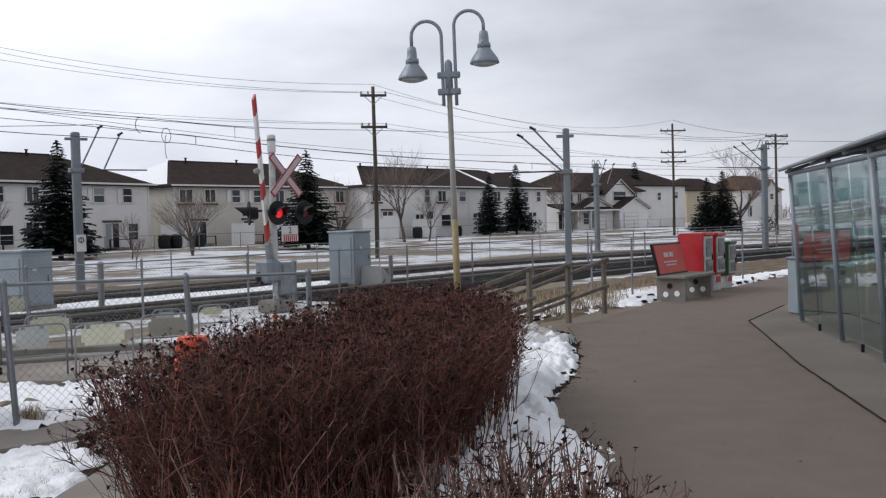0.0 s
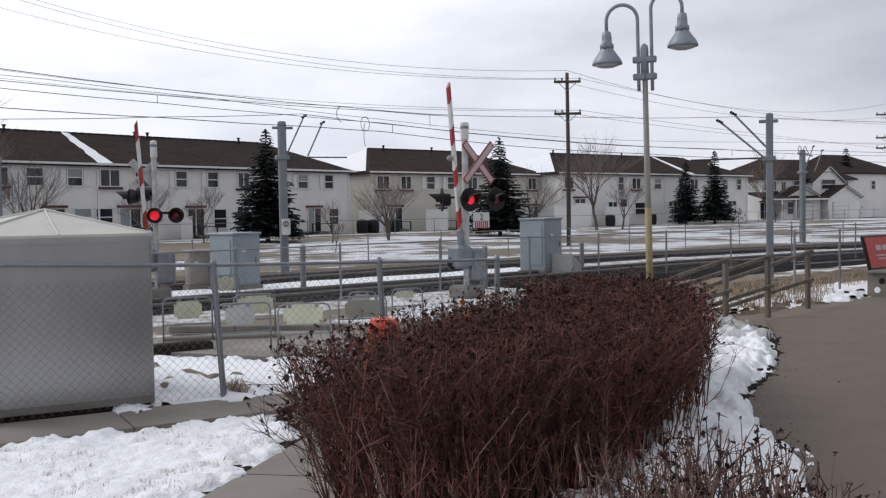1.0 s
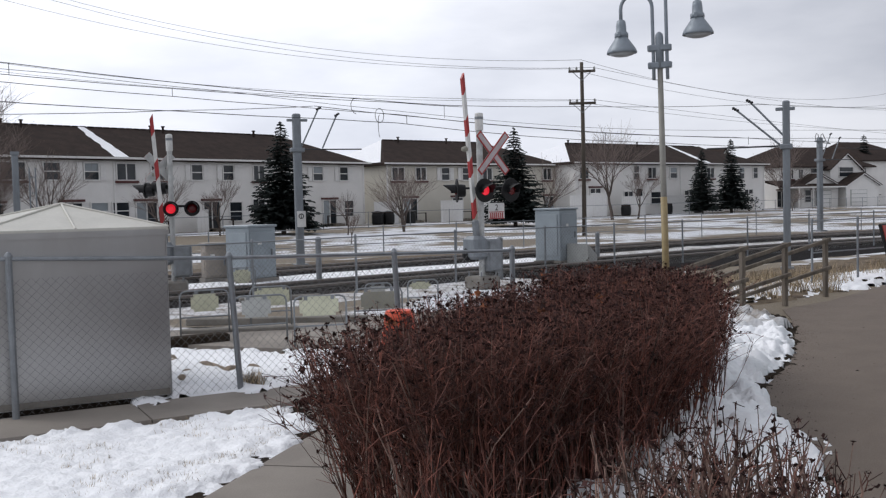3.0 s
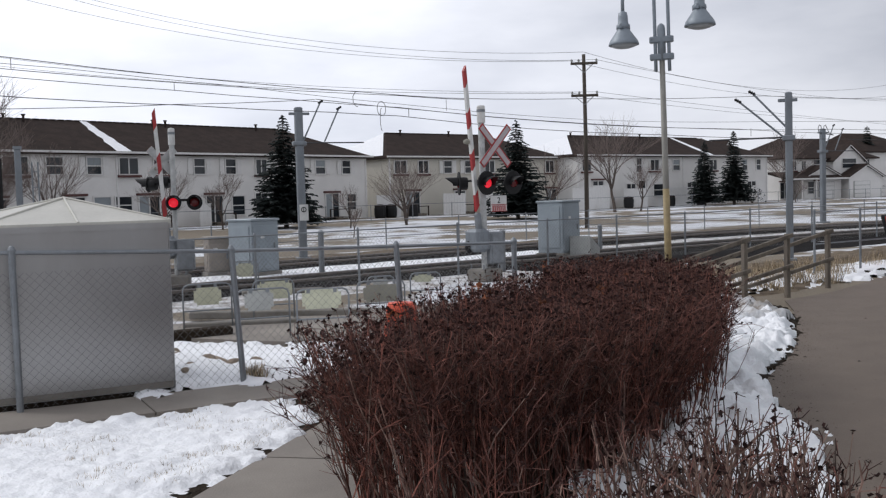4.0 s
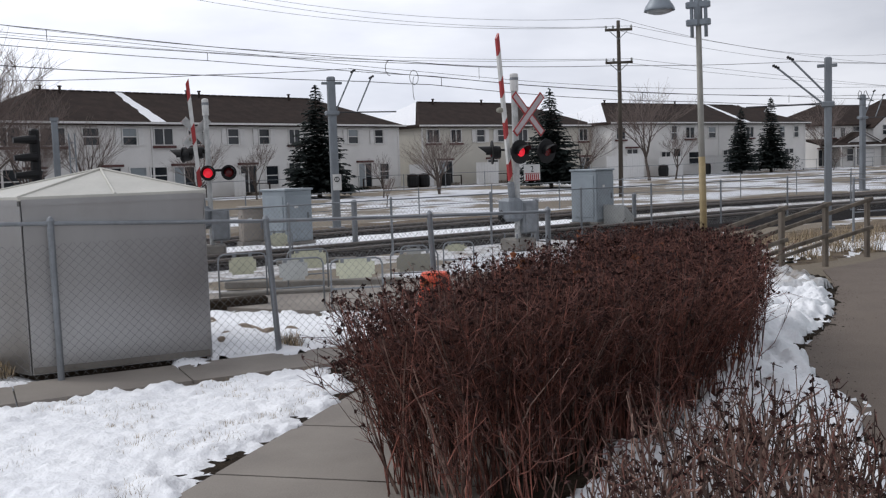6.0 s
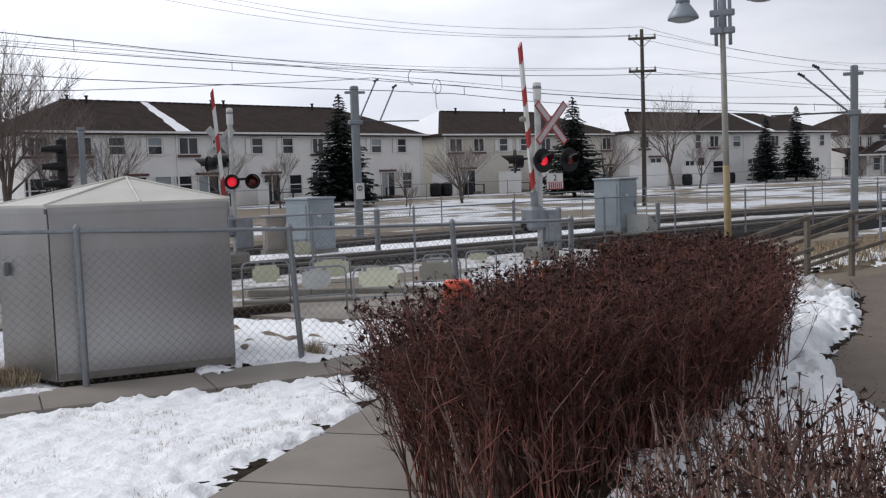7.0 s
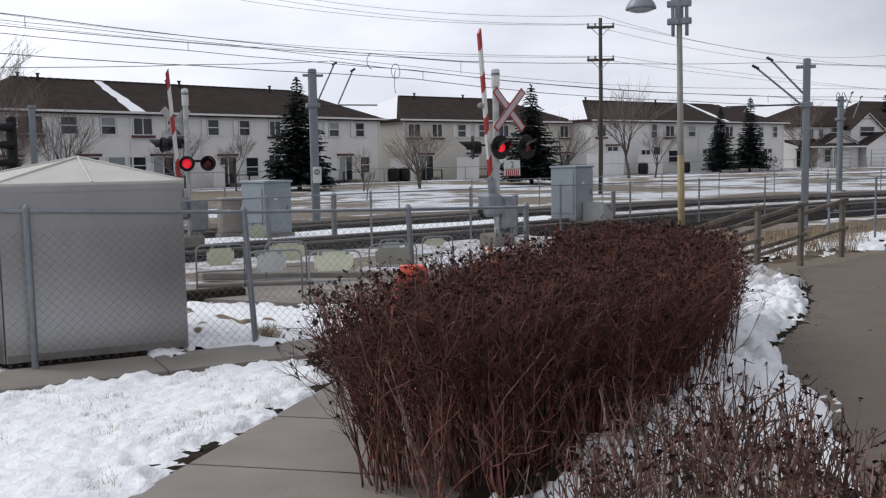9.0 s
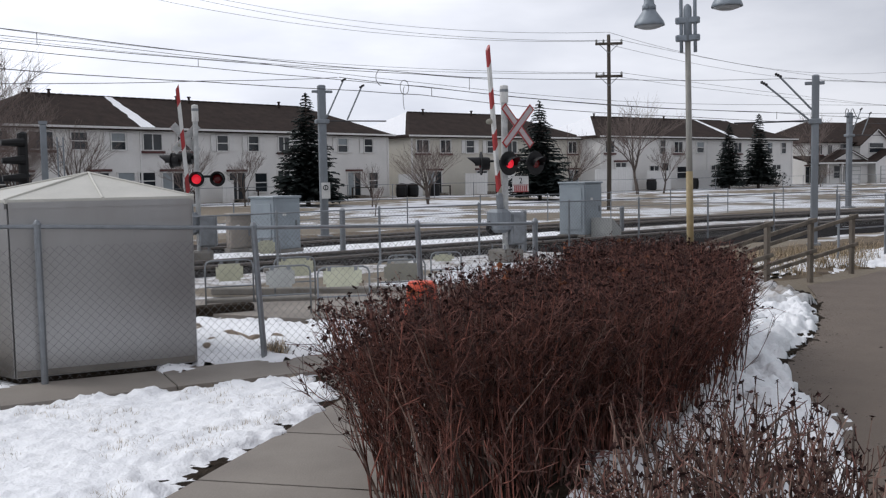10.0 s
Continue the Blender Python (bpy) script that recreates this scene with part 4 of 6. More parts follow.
def fence(label, posts, tall, lean=None, rails=(1.0,), pitch=0.072, r=0.0014, post_r=0.027, sheet=True, group="chain-link fences", rail_r=0.017):
    f = tagged(new("fence"), label, "fence", group)
    for i, p in enumerate(posts):
        height = tall if isinstance(tall, float) else tall[i]
        top = Vector(p) + Vector((0, 0, height)) + (Vector(lean[i]) if lean else Vector((0, 0, 0)))
        po = part("post", Geo().tube([Vector(p) - Vector((0, 0, 0.05)), top], post_r, 10), M["galv"], f, smooth=False)
        part("post_cap", Geo().lathe([(post_r * 1.15, 0), (post_r * 1.2, 0.03), (post_r * 0.7, 0.055), (0.004, 0.065)], 10, Matrix.Translation(top - Vector((0, 0, 0.01)))), M["galv"], po)
    for k in rails:
        part("rail", Geo().tube([Vector(p) + Vector((0, 0, (tall if isinstance(tall, float) else tall[i]) * k)) + (Vector(lean[i]) * k if lean else Vector((0, 0, 0))) for i, p in enumerate(posts)], rail_r, 8), M["galv"], f)
    if sheet:
        g = Geo()
        for p, q in zip(posts, posts[1:]):
            chain_link(g, p, q, 0.05, (tall if isinstance(tall, float) else min(tall)) - 0.02, pitch, r)
        part("chain_link", g, M["mesh_wire"], f)
    return f


near_posts = [along(s, n) for s, n in ((-6.6, 8.07), (-4.8, 8.07), (-3.0, 8.07), (-1.2, 8.07), (0.6, 8.07), (2.41, 8.16), (4.0, 8.2), (5.2, 8.1))]
near_lean = [(0, 0, 0)] * 4 + [(-0.02, 0.02, 0.0), (-0.06, -0.03, 0), (-0.05, -0.02, 0), (0, 0, 0)]
fence("galvanized chain-link fence with leaning posts beside the sidewalk", near_posts, (1.45, 1.42, 1.38, 1.33, 1.27, 1.19, 1.15, 1.13), near_lean)
track_posts = [rail(s, n) for s, n in ((-6.0, 13.6), (-3.0, 13.8), (0, 14.0), (2.8, 14.1), (5.4, 14.3), (7.8, 14.45), (10.0, 14.6), (12.4, 14.6), (14.9, 14.55), (17.0, 14.4), (19.4, 14.3), (22.2, 14.4), (25.4, 14.7), (29, 15.0), (33, 15.2), (38, 15.4), (44, 15.6))]
set_down(fence("thin grey chain-link fence along the tracks", track_posts, 1.05, pitch=0.085, r=0.002, post_r=0.022, rails=(1.0,), rail_r=0.013))
path_posts = [along(s, 11.9 + 0.1 * (s - 14)) for s in (14.0, 15.4, 17.6, 20.2, 23, 26, 29.5, 33, 37)]
fence("grey pipe fence between footpath and tracks", path_posts, 1.15, pitch=0.10, r=0.002, post_r=0.022, rails=(0.5, 1.0), rail_r=0.012, sheet=False)
lawn_posts = [rail(s, 24.7) for s in range(-12, 90, 3)]
set_down(fence("long low wire fence beyond the tracks", lawn_posts, 0.95, post_r=0.02, rails=(0.45, 1.0), sheet=False, rail_r=0.012))
yard_posts = [DR * s_ + NR * 59.5 for s_ in range(-10, 150, 4)]
fence("low wire fence behind the back yards", yard_posts, 1.15, post_r=0.03, rails=(1.0,), sheet=False, rail_r=0.02)

# white board screens and sheds behind the houses
HOMES = ((-41.2, 52.5, 59), (-21.9, 83.7, 50), (-6.0, 98.2, 48.5))


def yard(home, x, out):
    """A place in the back yard of a row house: x along its front, out metres before it."""
    hx, hy, turn = HOMES[home]
    p = pose(hx, hy, 0, 0, 0, turn) @ Vector((x, -out, 0))
    return p, turn


for home, x, out, w, h in ((0, 34.6, 1.0, 3.0, 1.9), (0, 16.2, 1.5, 1.0, 1.6), (1, 4.6, 2.0, 2.6, 1.9), (1, 9.4, 2.0, 2.2, 1.8), (2, -3.2, 2.5, 3.0, 2.1), (2, 0.2, 2.0, 2.3, 2.3), (2, 4.2, 2.4, 3.6, 1.9), (2, 10.6, 2.4, 4.6, 1.9), (2, 16.0, 2.4, 5.0, 1.9), (2, 23.0, 2.4, 4.0, 1.9)):
    p, turn = yard(home, x, out)
    sc = thing("privacy_screen", p, turn, "white board privacy screen between back yards", "screen", "yard screens")
    k = int(w / 0.3)
    for i in range(k):
        part("board", Geo().box((i * w / k + w / k / 2, 0, h / 2), (w / k - 0.015, 0.05, h)), M["trim"], sc)
    part("cap_rail", Geo().box((w / 2, 0, h + 0.03), (w + 0.05, 0.1, 0.06)), M["trim"], sc)
for home, x, out in ((0, 22.0, 3.0), (0, 32.9, 3.2), (0, 34.0, 3.4), (1, 0.8, 2.4), (2, 4.0, 3.2), (2, 10.2, 3.4), (2, 15.2, 3.4)):
    p, turn = yard(home, x, out)
    ac = thing("patio_bin", p, turn + 15, "dark covered bin standing in a back yard", "bin", "yard bins")
    part("body", Geo().lathe([(0.42, 0), (0.5, 0.15), (0.52, 0.8), (0.45, 1.0)], 12), M["black"], ac)
    part("lid", Geo().lathe([(0.5, 1.0), (0.5, 1.06), (0.2, 1.16), (0.02, 1.18)], 12), M["shingle"], ac)


# back decks below the patio doors
for home, x, w in ((0, 7.4, 2.4), (0, 13.0, 2.4), (0, 18.5, 2.6), (0, 30.3, 2.2), (1, 2.6, 2.2), (1, 8.2, 2.0)):
    p, turn = yard(home, x - w / 2, 1.05)
    dk = thing("back_deck", p, turn, "small weathered wooden deck below a patio door", "deck", "back decks")
    for k in range(6):
        part("board", Geo().box((w / 2, 0.1 + k * 0.16, 0.20), (w, 0.145, 0.04)), M["wood_rail"], dk)
    for x0 in (0.06, w - 0.06):
        for y0 in (0.06, 0.9):
            part("post", Geo().box((x0, y0, 0.45 if y0 < 0.5 else 0.1), (0.09, 0.09, 0.9 if y0 < 0.5 else 0.2)), M["shingle"], dk)
    part("rail", Geo().box((w / 2, 0.06, 0.86), (w - 0.2, 0.05, 0.07)), M["shingle"], dk)
    part("step", Geo().box((w / 2, -0.18, 0.08), (w * 0.5, 0.3, 0.14)), M["wood_rail"], dk)


# ---- crossing signals ----
def lamp_unit(parent, at, turn, lit, size=0.21):
    """A flashing lamp: round background, hood and red lens, facing its own -y."""
    u = new("signal_lamp")
    u.parent = parent
    u.matrix_basis = pose(at[0], at[1], at[2], 0, 0, turn)
    fwd = pose(0, 0, 0, 90, 0, 0)
    part("background", Geo().lathe([(size, -0.012), (size, 0.008), (size * 0.98, 0.012), (0.01, 0.012)], 28, fwd), M["black"], u)
    part("housing", Geo().lathe([(0.11, -0.16), (0.12, -0.1), (0.12, 0.0)], 20, fwd), M["black"], u)
    part("lens", Geo().lathe([(0.092, 0.014), (0.088, 0.03), (0.05, 0.045), (0.004, 0.05)], 24, fwd), M["lens_on" if lit else "lens_off"], u, smooth=True)
    hood = Geo()
    k, n = 12, 4
    for j in range(n + 1):
        for i in range(k + 1):
            a = math.pi * (-0.12 + 1.24 * i / k)
            reach = 0.012 + 0.26 * j / n * (0.35 + 0.65 * math.sin(max(0, min(math.pi, a))))
            hood.v.append(Vector((0.118 * math.cos(a), -reach, 0.118 * math.sin(a))))
    for j in range(n):
        for i in range(k):
            hood.f.append((j * (k + 1) + i, j * (k + 1) + i + 1, (j + 1) * (k + 1) + i + 1, (j + 1) * (k + 1) + i))
    hd = part("hood", hood, M["black"], u)
    return u


def crossing_signal(at, face, label, scale_h, lit, disc, gate_tilt, gate_len, buck_z, lamp_z, gate_x, buck_turn=0, spread=0.38, shift=0.0, mast_r=0.060, blade=1.02, side=()):
    """Mast with crossbuck, flashing lamps, raised gate arm and its machine. It faces its own -y."""
    t = thing("crossing_signal", at, face, label, "railway crossing signal", "railway crossing signals")
    mast = part("mast", Geo().tube([(0, 0, 0), (0, 0, scale_h)], mast_r, 16), M["whitemast"], t)
    part("mast_cap", Geo().lathe([(mast_r * 1.3, -0.32), (mast_r * 1.3, -0.02), (mast_r * 1.1, 0.0), (0.01, 0.01)], 16, pose(0, 0, scale_h)), M["white"], mast)
    part("band", Geo().lathe([(mast_r * 1.36, 0), (mast_r * 1.36, 0.05)], 16, pose(0, 0, scale_h - 0.12)), M["galv"], mast)
    base = part("base", Geo().box((0, 0, 0.12), (0.5, 0.5, 0.24), bevel=0.03), M["concrete_grey"], t)
    for sx in (-1, 1):
        for sy in (-1, 1):
            part("bolt", Geo().tube([(sx * 0.18, sy * 0.18, 0.24), (sx * 0.18, sy * 0.18, 0.33)], 0.015, 6), M["galv"], base)
    buck = new("crossbuck")
    buck.parent = t
    buck.matrix_basis = pose(0, 0, buck_z, 0, 0, buck_turn) @ pose(shift * 0.85, -0.09, 0)
    for k, a in enumerate((46, -46)):
        rot = pose(0, -0.012 * k, 0, 0, a, 0)
        pl = part("blade", Geo().box((0, 0, 0), (blade, 0.008, 0.15), rot), M["red"], buck, "red-bordered white crossbuck blade")
        part("facing", Geo().box((0, -0.007, 0), (blade - 0.06, 0.006, 0.095), rot), M["pink"], pl)
        part("backing", Geo().box((0, 0.007, 0), (blade, 0.006, 0.15), rot), M["whitemast"], pl)
    arm = part("lamp_arm", Geo().tube([(shift - spread - 0.04, -0.06, lamp_z + 0.05), (shift + spread + 0.04, -0.06, lamp_z + 0.05)], 0.025, 8), M["black"], t)
    for x, on in zip((-spread, spread), lit):
        lamp_unit(t, (x + shift, -0.16, lamp_z), 0, on, disc)
    for sx, sy, sz, turn in side:
        lamp_unit(t, (sx, sy, sz), turn, False, disc)
        part("side_arm", Geo().tube([(0, 0, sz + 0.04), (sx, sy, sz + 0.04)], 0.022, 8), M["black"], t)
    box = part("junction_box", Geo().box((0.18, -0.02, 0.62), (0.34, 0.3, 0.62), bevel=0.03), M["galv"], t)
    part("box_door", Geo().box((0.18, -0.18, 0.62), (0.28, 0.02, 0.54), bevel=0.008), M["galv"], box)
    mach = part("gate_machine", Geo().box((gate_x * 0.9, 0.02, 0.78), (0.34, 0.42, 0.44), bevel=0.06), M["polegrey"], t)
    part("counterweight", Geo().lathe([(0.14, -0.06), (0.16, 0.0), (0.14, 0.06)], 16, pose(gate_x * 1.3, 0.1, 0.66, 90, 0, 0)), M["black"], mach)
    # the raised arm with red and white bands
    g_arm = new("gate_arm")
    g_arm.parent = t
    g_arm.matrix_basis = pose(gate_x * 0.8, -0.02, 0.85, 0, gate_tilt, 0)
    part("arm_root", Geo().box((0, 0, 0.2), (0.12, 0.1, 0.5), bevel=0.02), M["galv"], g_arm)
    k = int((gate_len - 0.4) / 0.36)
    for i in range(k):
        pitch_ = 2 * (gate_len - 0.4) / k
        pair = (k - 1 - i) // 2
        ends = (gate_len - pair * pitch_, gate_len - pair * pitch_ - 0.40 * pitch_, gate_len - (pair + 1) * pitch_)
        first = i % 2 == (k - 1) % 2
        z0 = max(0.4, ends[1] if first else ends[2])
        hgt = (ends[0] if first else ends[1]) - z0
        wdt = 0.080 - 0.018 * i / k
        red = i % 2 == (k - 1) % 2
        sk = 0.10
        gb = Geo().add([Vector(p) for p in ((-wdt / 2, -0.03, z0), (wdt / 2, -0.03, z0 + sk), (wdt / 2, -0.03, z0 + hgt + sk), (-wdt / 2, -0.03, z0 + hgt),
                                           (-wdt / 2, 0.03, z0), (wdt / 2, 0.03, z0 + sk), (wdt / 2, 0.03, z0 + hgt + sk), (-wdt / 2, 0.03, z0 + hgt))],
                       [(0, 1, 2, 3), (5, 4, 7, 6), (4, 0, 3, 7), (1, 5, 6, 2), (3, 2, 6, 7), (4, 5, 1, 0)])
        part("band", gb, M["red" if red else "white"], g_arm)
    for zz in (0.58,):
        part("arm_light", Geo().lathe([(0.05, 0), (0.055, 0.03), (0.04, 0.09), (0.01, 0.1)], 12, pose(-0.06, 0, gate_len * zz, 0, -90, 0)), M["panel_b"], g_arm)
    return t


sigR = crossing_signal((-2.86, 17.9, 0), 50, "railway crossing signal with crossbuck, red lamps and raised gate", 3.3, (True, False), 0.225, -5, 3.08, 2.55, 1.85, -0.16, 0, 0.33, 0.30, side=((-0.226, 0.424, 1.86, -122),))
plate = tagged(new("track_count_sign"), "small white sign with a dark numeral below the lamps", "sign")
plate.matrix_basis = pose(-2.86, 17.9, 0, 0, 0, 50)
part("plate", Geo().box((0.30, -0.1, 1.46), (0.40, 0.012, 0.30)), M["white"], plate)
for i in range(7):
    part("bar", Geo().box((0.15 + i * 0.05, -0.109, 1.375), (0.026, 0.006, 0.10)), M["red"], plate)
for z in (1.44, 1.315):
    part("bar", Geo().box((0.30, -0.109, z), (0.38, 0.006, 0.012)), M["red"], plate)
numeral = bpy.data.curves.new("numeral", "FONT")
numeral.body, numeral.size, numeral.extrude, numeral.align_x = "2", 0.16, 0.002, "CENTER"
num = new("numeral", numeral)
num.parent = plate
num.matrix_basis = pose(0.30, -0.108, 1.47, 90, 0, 0)
numeral.materials.append(M["black"])
set_down(sigR)
set_down(plate)

sigL = crossing_signal((-8.9, 17.4, 0), 22, "railway crossing signal with white crossbuck back and raised gate", 3.1, (True, False), 0.15, -4, 2.55, 2.45, 1.65, -0.17, 205, 0.2, 0.20, 0.05, 0.72, side=((-0.48, 0.12, 2.02, -105), (-0.24, 0.10, 2.06, -100)))


set_down(sigL)


# ---- signal at the left end: a tall black three-lamp rail signal ----
rs = thing("rail_signal", (-9.62, 13.1, 0), 36, "black three-lamp rail signal with long hoods", "rail signal")
part("pole", Geo().tube([(0, 0.1, 0), (0, 0.1, 1.6)], 0.05, 10), M["galv"], rs)
head = part("head", Geo().box((0, 0.05, 2.0), (0.15, 0.14, 0.84), bevel=0.05), M["black"], rs)
for k in range(3):
    z = 2.25 - k * 0.27
    part("visor", Geo().tube([(0.02, -0.02, z), (-0.30, -0.10, z - 0.01)], 0.075, 10, 0.045), M["black"], head)
part("tag", Geo().box((-0.02, -0.03, 1.5), (0.15, 0.012, 0.14)), M["white"], rs)
lp = thing("ladder_pole", (-9.6, 13.6, 0), 36, "flat grey steel pole with a narrow ladder", "pole")
part("pole", Geo().box((0, 0, 1.28), (0.10, 0.08, 2.56), bevel=0.015), M["polegrey"], lp)
part("cap", Geo().box((0, 0, 2.58), (0.13, 0.1, 0.05)), M["polegrey"], lp)
for x in (0.2, 0.29):
    part("stile", Geo().tube([(x, 0, 0), (x, 0, 2.35)], 0.012, 6), M["polegrey"], lp)
for k in range(9):
    part("rung", Geo().tube([(0.2, 0, 0.2 + k * 0.25), (0.29, 0, 0.2 + k * 0.25)], 0.008, 6), M["polegrey"], lp)
sb = thing("signal_bracket", (-10.6, 12.3, 0), 36, "pale grey signal housings on a short pole", "signal")
part("pole", Geo().tube([(0, 0, 0), (0, 0, 2.4)], 0.05, 10), M["galv"], sb)
part("housing", Geo().box((0.12, -0.05, 2.05), (0.34, 0.2, 0.16), bevel=0.03), M["whitemast"], sb)
part("housing", Geo().box((0.0, -0.05, 1.85), (0.5, 0.2, 0.12), bevel=0.03), M["galv"], sb)


for ob_ in (rs, lp, sb):
    set_down(ob_)


# ---- trackside boxes ----
def trackside_box(at, turn, size, material, label, doors=2):
    w, d, h = size
    b = thing("trackside_cabinet", at, turn, label, "utility cabinet", "trackside cabinets")
    part("plinth", Geo().box((0, 0, 0.06), (w + 0.08, d + 0.08, 0.12), bevel=0.01), M["concrete_grey"], b)
    part("body", Geo().box((0, 0, 0.12 + (h - 0.12) / 2), (w, d, h - 0.12), bevel=0.015), M[material], b)
    part("lid", Geo().box((0, 0, h + 0.02), (w + 0.06, d + 0.06, 0.05), bevel=0.015), M[material], b)
    for k in range(doors):
        x = -w / 2 + (k + 0.5) * w / doors
        dr = part("door", Geo().box((x, -d / 2 - 0.01, 0.14 + (h - 0.2) / 2), (w / doors - 0.06, 0.02, h - 0.28), bevel=0.006), M[material], b)
        part("handle", Geo().box((x + (w / doors) * 0.3, -d / 2 - 0.035, h * 0.55), (0.03, 0.04, 0.14), bevel=0.006), M["galv"], dr)
        part("label_plate", Geo().box((x - 0.1, -d / 2 - 0.022, h * 0.72), (0.1, 0.006, 0.07)), M["white"], dr)
    part("side_panel", Geo().box((-w / 2 - 0.008, 0, h * 0.55), (0.016, d - 0.16, h - 0.36), bevel=0.005), M[material], b)
    return set_down(b)


trackside_box((-8.2, 19.6, 0), 64, (0.76, 0.76, 1.22), "greybox", "pale blue-grey steel signal cabinet beside the tracks", 1)
trackside_box((-2.0, 24.6, 0), 62, (0.80, 0.75, 1.40), "greybox", "blue-grey steel signal cabinet beside the gate", 1)
trackside_box((-9.1, 19.7, 0), 40, (0.5, 0.4, 0.85), "beigebox", "worn beige steel box beside the tracks", 1)
sl = thing("equipment_hut", (-1.35, 24.3, 0), 62, "small sloped grey steel hood beside a cabinet", "utility box")
part("body", Geo().add([Vector(p) for p in ((-0.2, -0.3, 0), (0.25, -0.3, 0), (0.25, 0.3, 0), (-0.2, 0.3, 0), (-0.2, -0.3, 0.55), (0.25, -0.3, 0.25), (0.25, 0.3, 0.25), (-0.2, 0.3, 0.55))],
                       [(3, 2, 1, 0), (4, 5, 6, 7), (0, 1, 5, 4), (1, 2, 6, 5), (2, 3, 7, 6), (3, 0, 4, 7)]), M["panel_g"], sl)


set_down(sl)


# ---- pedestrian maze: pipe barriers with panels ----
def barrier(x, y, turn, w, h, px, pz, pw, ph, panel, colour):
    b = thing("pipe_barrier", (x, y, 0), turn, "galvanized pipe barrier with " + colour + " panel", "barrier", "pedestrian maze barriers")
    r = 0.011
    c = 0.07
    pts = [(0, 0, 0), (0, 0, h - c), (c * 0.3, 0, h - c * 0.3), (c, 0, h), (w - c, 0, h), (w - c * 0.3, 0, h - c * 0.3), (w, 0, h - c), (w, 0, 0)]
    part("pipe_frame", Geo().tube(pts, r, 10), M["galv"], b, smooth=True)
    part("lower_rail", Geo().tube([(0, 0, h * 0.45), (w, 0, h * 0.45)], r * 0.9, 8), M["galv"], b)
    # the plate has notched corners
    n = 0.035
    x0, x1, z0, z1 = px - pw / 2, px + pw / 2, pz - ph / 2, pz + ph / 2
    out = [(x0 + n, z0), (x1 - n, z0), (x1 - n, z0 + n), (x1, z0 + n), (x1, z1 - n), (x1 - n, z1 - n), (x1 - n, z1), (x0 + n, z1), (x0 + n, z1 - n), (x0, z1 - n), (x0, z0 + n), (x0 + n, z0 + n)]
    part("panel", Geo().prism(out, 0.018, 0.028, pose(0, 0, 0, 90, 0, 0)), M[panel], b, colour + " plate with notched corners")
    for zx in (x0 + n * 2, x1 - n * 2):
        part("clamp", Geo().box((zx, -0.02, h - 0.015), (0.04, 0.03, 0.05)), M["galv"], b)
    return set_down(b)


for row in (
        (-5.59, 11.05, 33, 0.60, 0.60, 0.30, 0.45, 0.34, 0.22, "panel_y", "pale yellow"),
        (-4.52, 10.25, 30, 0.60, 0.61, 0.25, 0.48, 0.33, 0.23, "panel_g", "grey"),
        (-4.93, 11.70, 29, 0.53, 0.59, 0.28, 0.46, 0.45, 0.23, "panel_y", "cream"),
        (-3.78, 10.20, 26, 0.59, 0.61, 0.28, 0.50, 0.44, 0.22, "panel_y", "pale yellow"),
        (-3.63, 12.06, 23, 0.63, 0.53, 0.32, 0.37, 0.48, 0.23, "panel_b", "grey-brown"),
        (-7.05, 15.88, 30, 0.44, 0.57, 0.20, 0.42, 0.30, 0.24, "panel_y", "cream"),
        (-3.38, 14.01, 20, 0.46, 0.48, 0.19, 0.40, 0.32, 0.11, "panel_y", "cream"),
        (-3.89, 13.45, 22, 0.40, 0.48, 0.19, 0.40, 0.28, 0.09, "panel_g", "grey")):
    barrier(*row)

# ---- orange barrel behind the hedge ----
ob = thing("traffic_barrel", (-1.95, 7.75, 0), 0, "bright orange plastic traffic barrel standing behind the hedge", "traffic barrel")
part("body", Geo().lathe([(0.20, 0.04), (0.18, 0.3), (0.165, 0.31), (0.15, 0.55), (0.135, 0.56), (0.128, 0.69), (0.11, 0.735), (0.03, 0.745)], 24), M["orange"], ob)
part("base", Geo().lathe([(0.28, 0.0), (0.28, 0.04), (0.22, 0.06)], 24), M["black"], ob)
part("stripe", Geo().lathe([(0.168, 0.36), (0.160, 0.46)], 24), M["pink"], ob)


# ---- poles and overhead line ----
def utility_pole(at, turn, h, arms, label, w=1.3):
    p = thing("utility_pole", at, turn, label, "utility pole", "wooden utility poles")
    part("pole", Geo().tube([(0, 0, -0.1), (0.02, 0, h * 0.5), (0, 0, h)], 0.115, 12, 0.085), M["timber_pole"], p, smooth=True)
    for z in arms:
        arm = part("crossarm", Geo().box((0, -0.13, z), (w, 0.10, 0.12), bevel=0.01), M["timber_pole"], p)
        for sx in (-0.46, -0.2, 0.46):
            part("insulator", Geo().lathe([(0.02, 0.05), (0.05, 0.09), (0.06, 0.14), (0.035, 0.2), (0.01, 0.22)], 10, pose(sx * w, -0.13, z)), M["panel_g"], arm)
        for sx in (-1, 1):
            part("brace", Geo().tube([(sx * w * 0.33, -0.12, z - 0.05), (0, -0.12, z - 0.45)], 0.018, 5), M["galv"], arm)
    return set_down(p, VERGE_PLAN)


utility_pole((-2.48, 47.6, 0), 8, 8.35, (7.9, 6.35), "tall weathered wooden utility pole with two crossarms")
utility_pole((20.8, 80.4, 0), 5, 9.3, (8.7, 6.9, 6.1), "tall wooden utility pole with three crossarms", 2.2)
utility_pole((27.5, 75.0, 0), 20, 7.8, (7.6, 7.0), "wooden utility pole with double crossarms", 2.2)


